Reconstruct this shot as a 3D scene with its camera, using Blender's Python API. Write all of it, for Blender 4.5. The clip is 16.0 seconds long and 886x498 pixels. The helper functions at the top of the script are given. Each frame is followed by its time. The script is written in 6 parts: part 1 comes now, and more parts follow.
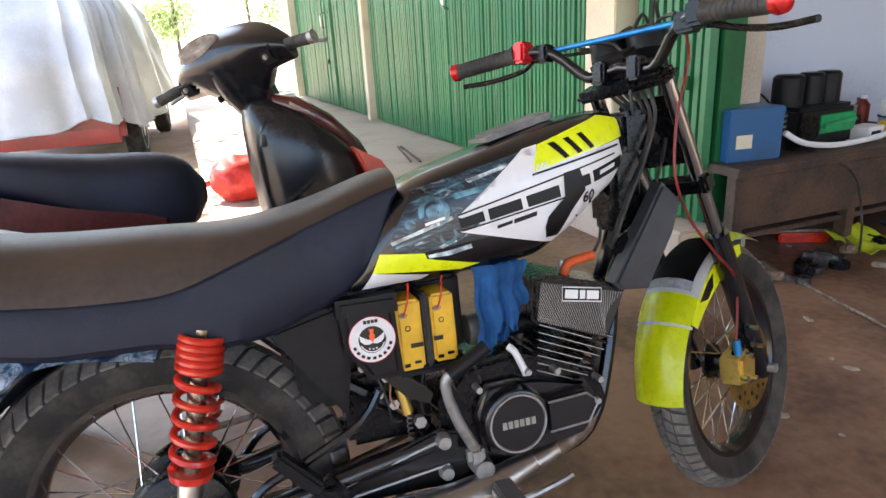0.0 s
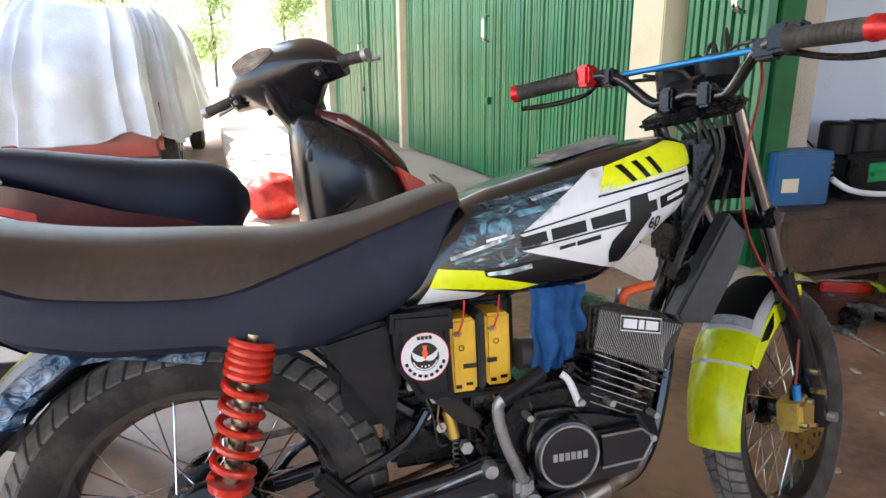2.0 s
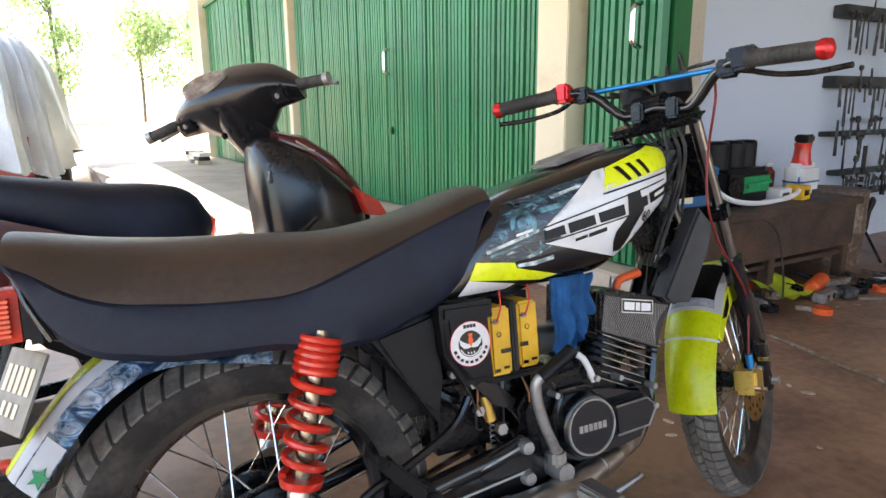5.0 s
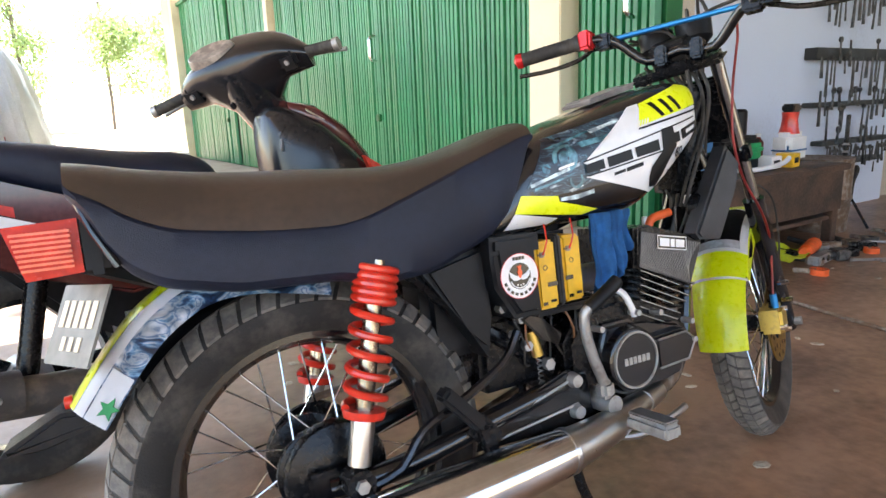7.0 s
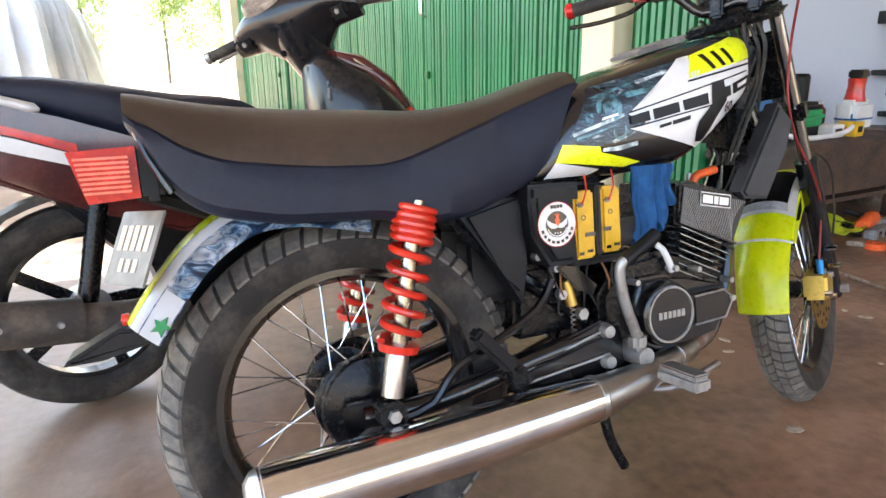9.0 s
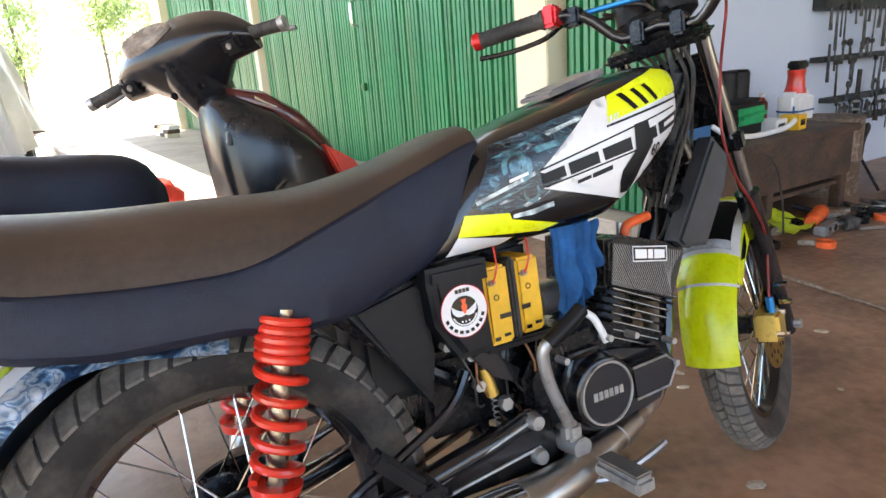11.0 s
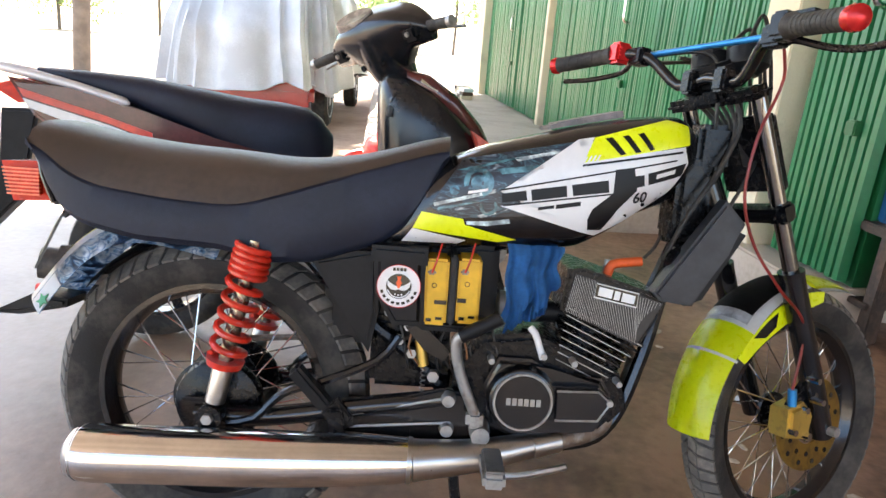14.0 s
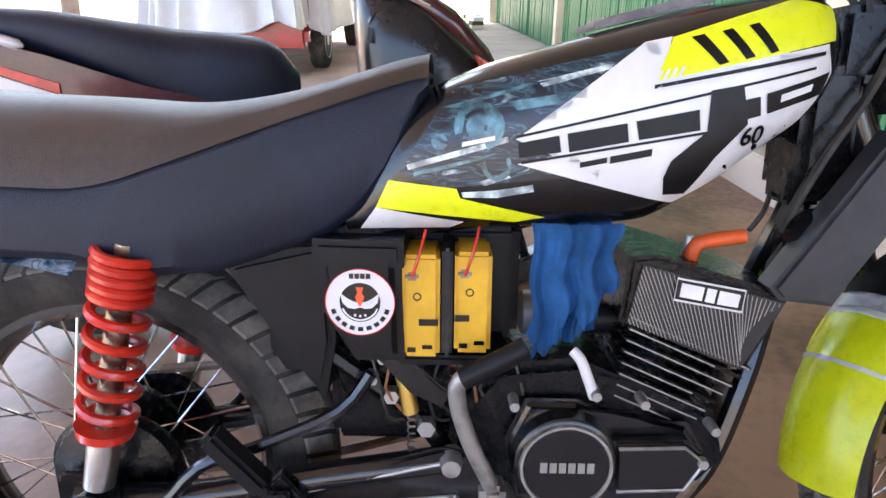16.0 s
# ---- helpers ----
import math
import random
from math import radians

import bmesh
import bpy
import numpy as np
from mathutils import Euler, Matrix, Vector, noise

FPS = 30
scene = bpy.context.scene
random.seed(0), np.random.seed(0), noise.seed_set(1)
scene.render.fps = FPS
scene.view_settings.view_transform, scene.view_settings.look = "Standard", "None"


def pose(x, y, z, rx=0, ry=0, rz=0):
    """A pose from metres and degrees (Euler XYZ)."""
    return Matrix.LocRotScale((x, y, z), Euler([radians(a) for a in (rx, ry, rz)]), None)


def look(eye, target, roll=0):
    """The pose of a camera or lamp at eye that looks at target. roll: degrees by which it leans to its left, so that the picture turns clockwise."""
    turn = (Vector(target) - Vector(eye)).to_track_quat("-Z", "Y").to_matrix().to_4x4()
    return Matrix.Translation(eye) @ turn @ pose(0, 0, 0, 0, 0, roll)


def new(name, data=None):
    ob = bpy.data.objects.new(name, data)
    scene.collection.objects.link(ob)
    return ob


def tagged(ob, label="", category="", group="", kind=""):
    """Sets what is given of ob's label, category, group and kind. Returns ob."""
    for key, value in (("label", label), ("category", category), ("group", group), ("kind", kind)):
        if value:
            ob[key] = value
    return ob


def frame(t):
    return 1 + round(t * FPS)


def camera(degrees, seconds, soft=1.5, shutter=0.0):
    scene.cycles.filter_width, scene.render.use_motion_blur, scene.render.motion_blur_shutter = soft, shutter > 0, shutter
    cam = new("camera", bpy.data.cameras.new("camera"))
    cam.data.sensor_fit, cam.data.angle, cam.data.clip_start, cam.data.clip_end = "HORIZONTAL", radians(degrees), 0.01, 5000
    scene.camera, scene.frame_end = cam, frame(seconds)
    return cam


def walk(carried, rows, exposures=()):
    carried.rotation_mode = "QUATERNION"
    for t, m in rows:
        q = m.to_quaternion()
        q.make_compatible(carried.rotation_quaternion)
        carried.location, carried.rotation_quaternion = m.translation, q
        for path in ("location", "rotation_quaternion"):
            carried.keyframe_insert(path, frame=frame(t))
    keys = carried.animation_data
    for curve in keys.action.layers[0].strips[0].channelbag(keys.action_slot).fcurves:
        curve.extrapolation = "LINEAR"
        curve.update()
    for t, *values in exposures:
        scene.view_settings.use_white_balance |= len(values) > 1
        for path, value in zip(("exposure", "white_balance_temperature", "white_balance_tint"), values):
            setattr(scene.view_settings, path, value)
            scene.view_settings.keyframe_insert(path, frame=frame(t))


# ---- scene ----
cam = camera(70.2, 16.0)
PATH = [
    (0, (0.124, 0.059, 1.087), (0.529, 1.91, 0.448), -3.3),
    (0.5, (0.11, 0.111, 1.094), (0.453, 1.98, 0.471), -4.3),
    (1, (0.096, 0.136, 1.08), (0.424, 2.005, 0.448), -2.6),
    (1.5, (0.09, 0.123, 1.074), (0.432, 1.996, 0.462), -1.0),
    (2, (0.059, 0.098, 1.052), (0.417, 1.991, 0.514), -0.4),
    (2.5, (-0.003, 0.072, 1.036), (0.318, 1.99, 0.566), 0.7),
    (3, (-0.073, 0.066, 0.995), (0.436, 1.958, 0.591), 2.5),
    (3.2, (-0.109, 0.059, 0.988), (0.459, 1.941, 0.624), 2.3),
    (5.3, (-0.256, 0.087, 1.014), (0.535, 1.867, 0.563), -1.0),
    (5.5, (-0.268, 0.098, 0.999), (0.588, 1.849, 0.553), -1.0),
    (6, (-0.304, 0.115, 0.976), (0.625, 1.836, 0.56), -4.1),
    (6.5, (-0.362, 0.118, 0.921), (0.496, 1.882, 0.532), -2.5),
    (7, (-0.367, 0.104, 0.902), (0.437, 1.881, 0.462), -2.2),
    (7.5, (-0.377, 0.096, 0.873), (0.364, 1.881, 0.359), -1.5),
    (8, (-0.384, 0.084, 0.869), (0.341, 1.883, 0.383), -0.9),
    (8.2, (-0.386, 0.073, 0.869), (0.309, 1.878, 0.36), -0.1),
    (10.3, (-0.266, 0.087, 0.935), (0.374, 1.896, 0.371), -2.0),
    (10.5, (-0.241, 0.132, 0.954), (0.499, 1.911, 0.418), -1.9),
    (11, (-0.175, 0.227, 0.966), (0.588, 1.988, 0.403), -4.2),
    (11.5, (-0.052, 0.218, 0.985), (0.402, 2.05, 0.323), -5.5),
    (12, (0.064, 0.171, 1.004), (0.318, 2.031, 0.313), -6.7),
    (12.5, (0.131, 0.091, 1.011), (0.276, 1.979, 0.366), -4.1),
    (13, (0.201, 0.021, 0.997), (0.385, 1.884, 0.293), -0.7),
    (13.5, (0.269, -0.023, 1.015), (0.452, 1.852, 0.344), 7.8),
    (14, (0.33, -0.048, 1.036), (0.248, 1.852, 0.418), 4.3),
    (14.5, (0.347, -0.049, 1.04), (0.235, 1.854, 0.435), 2.8),
    (15, (0.369, -0.048, 1.037), (0.223, 1.856, 0.441), 1.0),
    (15.5, (0.345, 0.305, 0.97), (0.201, 2.173, 0.269), 0.8),
    (16, (0.351, 0.402, 0.952), (0.212, 2.231, 0.154), 0.4),
]
walk(cam, [(t, look(eye, target, roll)) for t, eye, target, roll in PATH], [(0.0, 2.54, 6750, 13), (5.5, 2.5, 6650, 10), (8.0, 2.95, 6850, 11), (12.0, 2.75, 6750, 10), (14.5, 2.6, 6800, 12), (16.0, 2.84, 6400, 18)])

# ---- world, sun and exposure ----
world = bpy.data.worlds.new("sky_world")
scene.world = world
world.use_nodes = True
wn = world.node_tree
sky = wn.nodes.new("ShaderNodeTexSky")
sky.sky_type, sky.sun_disc = "NISHITA", False
sky.sun_elevation, sky.sun_rotation = radians(52), radians(-35)
wn.nodes["Background"].inputs["Strength"].default_value = 0.15
wn.links.new(sky.outputs[0], wn.nodes["Background"].inputs["Color"])
sun_data = bpy.data.lights.new("sun", "SUN")
sun_data.energy, sun_data.angle, sun_data.color = 5.0, radians(0.5), (1.0, 0.95, 0.87)
sun = new("sun", sun_data)
sun.matrix_basis = look((-5.7, 8.2, 12.8), (0, 0, 0))


# ---- materials ----
def mat(name, color, rough=0.5, metal=0.0, var=0.15, scale=8.0, fine=90.0, bump=0.0, bump_scale=200.0, tint=None, tint_at=0.55, coat=0.0, per_piece=0.0, spec=0.5):
    """A surface with large patches, fine grain and relief. tint: a second colour of dirt or wear."""
    m = bpy.data.materials.new(name)
    m.use_nodes = True
    n, l = m.node_tree.nodes, m.node_tree.links
    p = n["Principled BSDF"]
    p.inputs["Metallic"].default_value = metal
    p.inputs["Coat Weight"].default_value = coat
    p.inputs["Specular IOR Level"].default_value = spec
    p.inputs["Coat Roughness"].default_value = 0.08
    geo = n.new("ShaderNodeTexCoord")
    big, small = n.new("ShaderNodeTexNoise"), n.new("ShaderNodeTexNoise")
    big.inputs["Scale"].default_value, big.inputs["Detail"].default_value = scale, 5
    small.inputs["Scale"].default_value, small.inputs["Detail"].default_value = fine, 3
    for q in (big, small):
        l.new(geo.outputs["Object"], q.inputs["Vector"])
    mix = n.new("ShaderNodeMix")
    mix.data_type = "RGBA"
    c2 = tint if tint else tuple(min(1, c * (1 + 2 * var)) for c in color)
    c1 = color if tint else tuple(c * (1 - var) for c in color)
    mix.inputs["A"].default_value, mix.inputs["B"].default_value = (*c1, 1), (*c2, 1)
    ramp = n.new("ShaderNodeMapRange")
    ramp.inputs["From Min"].default_value, ramp.inputs["From Max"].default_value = tint_at - 0.15, tint_at + 0.15
    add = n.new("ShaderNodeMath")
    add.operation = "MULTIPLY_ADD"
    add.inputs[1].default_value = 0.35
    l.new(small.outputs["Fac"], add.inputs[0])
    sub = n.new("ShaderNodeMath")
    sub.operation = "SUBTRACT"
    sub.inputs[1].default_value = 0.175
    l.new(big.outputs["Fac"], sub.inputs[0])
    l.new(sub.outputs[0], add.inputs[2])
    l.new(add.outputs[0], ramp.inputs["Value"])
    l.new(ramp.outputs["Result"], mix.inputs["Factor"])
    out = mix.outputs["Result"]
    if per_piece:
        info, hsv, mr = n.new("ShaderNodeObjectInfo"), n.new("ShaderNodeHueSaturation"), n.new("ShaderNodeMapRange")
        mr.inputs["To Min"].default_value, mr.inputs["To Max"].default_value = 1 - per_piece, 1 + per_piece
        l.new(info.outputs["Random"], mr.inputs["Value"])
        l.new(mr.outputs["Result"], hsv.inputs["Value"])
        l.new(out, hsv.inputs["Color"])
        out = hsv.outputs["Color"]
    l.new(out, p.inputs["Base Color"])
    rr = n.new("ShaderNodeMapRange")
    rr.inputs["To Min"].default_value, rr.inputs["To Max"].default_value = max(0.02, rough * 0.8), min(1, rough * 1.25)
    l.new(small.outputs["Fac"], rr.inputs["Value"])
    l.new(rr.outputs["Result"], p.inputs["Roughness"])
    if bump:
        bn, bt = n.new("ShaderNodeBump"), n.new("ShaderNodeTexNoise")
        bt.inputs["Scale"].default_value, bt.inputs["Detail"].default_value = bump_scale, 4
        l.new(geo.outputs["Object"], bt.inputs["Vector"])
        bn.inputs["Strength"].default_value, bn.inputs["Distance"].default_value = bump, 0.004
        l.new(bt.outputs["Fac"], bn.inputs["Height"])
        l.new(bn.outputs["Normal"], p.inputs["Normal"])
    return m


M_RUBBER = mat("tyre_rubber", (0.026, 0.025, 0.024), 0.6, var=0.3, scale=14, bump=0.3, bump_scale=300, tint=(0.085, 0.076, 0.066), tint_at=0.58, spec=0.3)
M_TREAD = mat("dusty_tread_rubber", (0.11, 0.103, 0.094), 0.8, scale=20, bump=0.3, bump_scale=250, tint=(0.24, 0.215, 0.185), tint_at=0.58, spec=0.3)
M_BLACK = mat("black_paint", (0.006, 0.006, 0.007), 0.2, var=0.3, scale=20, bump=0.08, coat=0.4)
M_BLACKM = mat("black_metal", (0.005, 0.005, 0.006), 0.26, 0.0, var=0.4, scale=25, bump=0.25, bump_scale=90, tint=(0.035, 0.03, 0.026), tint_at=0.74, spec=0.28)
M_PLASTIC = mat("black_plastic", (0.008, 0.0085, 0.01), 0.38, var=0.25, scale=15, bump=0.15, bump_scale=500, spec=0.22)
# the seat top's brown holds warm reflected light on black vinyl
M_VINYL = mat("warm_lit_black_vinyl", (0.05, 0.034, 0.024), 0.42, var=0.2, scale=6, bump=0.25, bump_scale=700)
M_VINYL2 = mat("navy_black_vinyl", (0.011, 0.015, 0.03), 0.46, var=0.2, scale=6, bump=0.3, bump_scale=600, spec=0.36)
M_CHROME = mat("chrome", (0.72, 0.71, 0.7), 0.12, 1.0, var=0.06, scale=12, bump=0.03)
M_STEEL = mat("brushed_steel", (0.5, 0.49, 0.47), 0.3, 1.0, var=0.12, scale=10, bump=0.08, tint=(0.3, 0.26, 0.22), tint_at=0.68)
M_ALLOY = mat("dull_alloy", (0.42, 0.42, 0.41), 0.45, 0.8, var=0.15, scale=30, bump=0.15, tint=(0.22, 0.2, 0.18), tint_at=0.66)
M_RED = mat("red_spring_enamel", (0.6, 0.028, 0.012), 0.3, var=0.15, scale=20, coat=0.5)
M_REDCAP = mat("red_anodised", (0.6, 0.02, 0.02), 0.25, 0.4, var=0.15, scale=40)
M_YELLOW = mat("fluorescent_yellow_paint", (0.83, 0.92, 0.01), 0.28, var=0.05, scale=5, coat=0.6)
M_WHITE = mat("white_vinyl_film", (0.78, 0.78, 0.78), 0.35, var=0.04, scale=10, coat=0.3)
M_FILM = mat("black_film", (0.004, 0.004, 0.005), 0.4, var=0.2, scale=20, spec=0.3)
M_BATT = mat("yellow_battery_case", (0.75, 0.43, 0.02), 0.45, var=0.08, scale=20)
M_BLUECLOTH = mat("blue_cotton", (0.03, 0.16, 0.42), 0.9, var=0.2, scale=20, bump=0.4, bump_scale=500)
M_ORANGE = mat("orange_rubber", (0.75, 0.11, 0.02), 0.5, var=0.1, scale=30)
M_GOLD = mat("gold_metal", (0.62, 0.42, 0.1), 0.35, 0.7, var=0.15, scale=30, tint=(0.3, 0.2, 0.08), tint_at=0.68)
M_HOSE2 = mat("brown_wire", (0.2, 0.08, 0.03), 0.5)
M_FORK = mat("dark_chrome", (0.24, 0.235, 0.23), 0.16, 1.0, var=0.1, scale=12, bump=0.03)
M_BRONZE = mat("bronze_disc_metal", (0.36, 0.22, 0.05), 0.38, 0.8, var=0.2, scale=30, tint=(0.16, 0.1, 0.04), tint_at=0.62)
M_RUST = mat("rusty_exhaust_metal", (0.2, 0.14, 0.1), 0.55, 0.7, var=0.2, scale=30, bump=0.3, tint=(0.4, 0.36, 0.32), tint_at=0.6)
M_GREEN = mat("green_door_enamel", (0.012, 0.2, 0.055), 0.4, var=0.14, scale=1.5, fine=30, bump=0.05, bump_scale=60)
M_GREEND = mat("dark_green_door_enamel", (0.008, 0.11, 0.032), 0.45, var=0.15, scale=2, fine=30)
M_CREAM = mat("cream_wall_paint", (0.72, 0.64, 0.47), 0.7, var=0.08, scale=3, bump=0.2, bump_scale=80, tint=(0.55, 0.46, 0.33), tint_at=0.66)
M_PEACH = mat("peach_wall_paint", (0.72, 0.45, 0.32), 0.7, var=0.08, scale=3, bump=0.2, bump_scale=80, tint=(0.6, 0.38, 0.27), tint_at=0.66)
M_BLUEWALL = mat("pale_blue_wall_paint", (0.55, 0.61, 0.72), 0.75, var=0.06, scale=1.2, fine=40, bump=0.15, bump_scale=70, tint=(0.42, 0.45, 0.52), tint_at=0.68)
M_BEIGE = mat("stained_beige_wall_paint", (0.5, 0.44, 0.36), 0.8, var=0.1, scale=1.5, bump=0.2, bump_scale=60, tint=(0.33, 0.27, 0.2), tint_at=0.6)
M_FLOOR = mat("oily_brown_concrete", (0.33, 0.19, 0.115), 0.38, scale=2.3, fine=26, bump=0.35, bump_scale=45, tint=(0.12, 0.062, 0.036), tint_at=0.52)


def pale_side(m, dust, x_clean, x_pale):
    """Pale yard dust and daylight, both put into a floor's colour on its open side, with a broken edge."""
    n, l = m.node_tree.nodes, m.node_tree.links
    p = n["Principled BSDF"]
    old = p.inputs["Base Color"].links[0].from_socket
    tc, sep, no = n.new("ShaderNodeTexCoord"), n.new("ShaderNodeSeparateXYZ"), n.new("ShaderNodeTexNoise")
    no.inputs["Scale"].default_value, no.inputs["Detail"].default_value = 2.6, 7
    l.new(tc.outputs["Object"], sep.inputs[0])
    l.new(tc.outputs["Object"], no.inputs["Vector"])
    add = n.new("ShaderNodeMath")
    add.operation = "MULTIPLY_ADD"
    add.inputs[1].default_value = 2.6
    l.new(no.outputs["Fac"], add.inputs[0])
    l.new(sep.outputs["X"], add.inputs[2])
    mr = n.new("ShaderNodeMapRange")
    mr.inputs["From Min"].default_value, mr.inputs["From Max"].default_value = x_clean + 1.3, x_pale + 1.3
    mr.inputs["To Max"].default_value = 0.7
    l.new(add.outputs[0], mr.inputs["Value"])
    mx = n.new("ShaderNodeMix")
    mx.data_type = "RGBA"
    l.new(mr.outputs["Result"], mx.inputs["Factor"])
    l.new(old, mx.inputs["A"])
    mx.inputs["B"].default_value = (*dust, 1)
    l.new(mx.outputs["Result"], p.inputs["Base Color"])


# the yard side is tinted paler: daylight painted in along with trodden dust
pale_side(M_FLOOR, (0.35, 0.265, 0.195), 0.5, -1.3)
M_PORCH = mat("worn_cement_porch", (0.5, 0.42, 0.34), 0.8, scale=2.0, fine=40, bump=0.3, bump_scale=60, tint=(0.36, 0.29, 0.23), tint_at=0.58)
M_SAND = mat("sandy_earth", (0.42, 0.3, 0.2), 0.95, scale=1.2, fine=16, bump=0.8, bump_scale=18, tint=(0.27, 0.18, 0.12), tint_at=0.55)
M_ROOF = mat("grey_roof_sheet", (0.4, 0.39, 0.38), 0.7, var=0.1, scale=1.0)


def graphic_mat(name, ramp_rows, stretch):
    """Printed film: scattered teal, grey and white machine shapes on near black."""
    m = bpy.data.materials.new(name)
    m.use_nodes = True
    n, l = m.node_tree.nodes, m.node_tree.links
    p = n["Principled BSDF"]
    p.inputs["Roughness"].default_value, p.inputs["Coat Weight"].default_value = 0.3, 0.15
    tc, mp, vo, no = (n.new("ShaderNode" + k) for k in ("TexCoord", "Mapping", "TexVoronoi", "TexNoise"))
    mp.inputs["Rotation"].default_value = (0, radians(28), 0)
    mp.inputs["Scale"].default_value = stretch
    l.new(tc.outputs["Object"], mp.inputs["Vector"])
    no.inputs["Scale"].default_value, no.inputs["Detail"].default_value, no.inputs["Distortion"].default_value = 1.6, 6, 1.2
    l.new(mp.outputs["Vector"], no.inputs["Vector"])
    vo.inputs["Scale"].default_value = 3.0
    l.new(mp.outputs["Vector"], vo.inputs["Vector"])
    r = n.new("ShaderNodeValToRGB")
    e = r.color_ramp.elements
    e[0].position, e[0].color = ramp_rows[0]
    e[1].position, e[1].color = ramp_rows[-1]
    for pos, c in ramp_rows[1:-1]:
        x = e.new(pos)
        x.color = c
    l.new(no.outputs["Fac"], r.inputs["Fac"])
    mx = n.new("ShaderNodeMix")
    mx.data_type = "RGBA"
    mr = n.new("ShaderNodeMapRange")
    mr.inputs["From Min"].default_value, mr.inputs["From Max"].default_value = 0.2, 0.7
    mr.inputs["To Max"].default_value = 0.5
    l.new(vo.outputs["Distance"], mr.inputs["Value"])
    l.new(mr.outputs["Result"], mx.inputs["Factor"])
    l.new(r.outputs["Color"], mx.inputs["A"])
    mx.inputs["B"].default_value = (0.015, 0.02, 0.03, 1)
    l.new(mx.outputs["Result"], p.inputs["Base Color"])
    return m


M_GRAPHIC = graphic_mat("printed_machine_film", ((0.4, (0.006, 0.008, 0.014, 1)), (0.48, (0.012, 0.026, 0.042, 1)), (0.52, (0.07, 0.16, 0.2, 1)), (0.55, (0.02, 0.045, 0.07, 1)), (0.62, (0.012, 0.018, 0.035, 1)), (0.66, (0.16, 0.24, 0.29, 1)), (0.72, (0.55, 0.62, 0.66, 1))), (12, 1, 40))
M_GRAPHIC2 = graphic_mat("printed_blue_film", ((0.34, (0.01, 0.015, 0.04, 1)), (0.41, (0.03, 0.09, 0.2, 1)), (0.46, (0.22, 0.42, 0.62, 1)), (0.5, (0.7, 0.76, 0.8, 1)), (0.55, (0.1, 0.22, 0.4, 1)), (0.6, (0.6, 0.68, 0.75, 1)), (0.68, (0.85, 0.86, 0.86, 1))), (14, 8, 22))


# ---- mesh helpers ----
def part(name, bm, material, parent=None, label="", smooth=True):
    me = bpy.data.meshes.new(name)
    bmesh.ops.recalc_face_normals(bm, faces=bm.faces)
    bm.to_mesh(me)
    bm.free()
    me.materials.append(material)
    if smooth:
        me.shade_smooth()
        me.set_sharp_from_angle(angle=radians(38))
    ob = new(name, me)
    if parent:
        ob.parent = parent
    return tagged(ob, label)


def thing(name, label, category, m=None, group="", kind=""):
    ob = new(name)
    if m:
        ob.matrix_basis = m
    return tagged(ob, label, category, group, kind)


def box(bm, x0, x1, y0, y1, z0, z1, bevel=0.0, m=None, seg=2):
    r = bmesh.ops.create_cube(bm, size=1)
    vs = r["verts"]
    for v in vs:
        v.co = Vector(((x0 + x1) / 2 + v.co.x * (x1 - x0), (y0 + y1) / 2 + v.co.y * (y1 - y0), (z0 + z1) / 2 + v.co.z * (z1 - z0)))
    if bevel:
        es = list({e for v in vs for e in v.link_edges})
        vs = list({v for f in bmesh.ops.bevel(bm, geom=es, offset=bevel, segments=seg, affect="EDGES")["faces"] for v in f.verts} | {v for v in vs if v.is_valid})
    if m:
        bmesh.ops.transform(bm, matrix=m, verts=vs)
    return bm


def tube(bm, pts, r, seg=8, closed=False, cap=True):
    """A round bar along a line of points; r one radius or one for each point."""
    P = [Vector(p) for p in pts]
    n = len(P)
    rs = r if isinstance(r, (list, tuple)) else [r] * n
    rings, up = [], None
    for i in range(n):
        a, b = (P[i - 1], P[(i + 1) % n]) if closed else (P[max(i - 1, 0)], P[min(i + 1, n - 1)])
        d = (b - a).normalized()
        if up is None:
            up = d.orthogonal().normalized()
        up = (up - d * up.dot(d)).normalized()
        side = d.cross(up)
        rings.append([bm.verts.new(P[i] + (up * math.cos(2 * math.pi * k / seg) + side * math.sin(2 * math.pi * k / seg)) * rs[i]) for k in range(seg)])
    for i in range(n if closed else n - 1):
        A, B = rings[i], rings[(i + 1) % n]
        for k in range(seg):
            bm.faces.new((A[k], A[(k + 1) % seg], B[(k + 1) % seg], B[k]))
    if cap and not closed:
        bm.faces.new(rings[0][::-1])
        bm.faces.new(rings[-1])
    return bm


def soft(pts, step=0.02):
    """Points of a smooth line through the given ones."""
    P = [Vector(p) for p in pts]
    out = []
    for i in range(len(P) - 1):
        p0, p1, p2, p3 = P[max(i - 1, 0)], P[i], P[i + 1], P[min(i + 2, len(P) - 1)]
        k = max(2, int((p2 - p1).length / step))
        for j in range(k):
            t = j / k
            out.append(0.5 * (2 * p1 + (p2 - p0) * t + (2 * p0 - 5 * p1 + 4 * p2 - p3) * t * t + (3 * p1 - p0 - 3 * p2 + p3) * t ** 3))
    return out + [P[-1]]


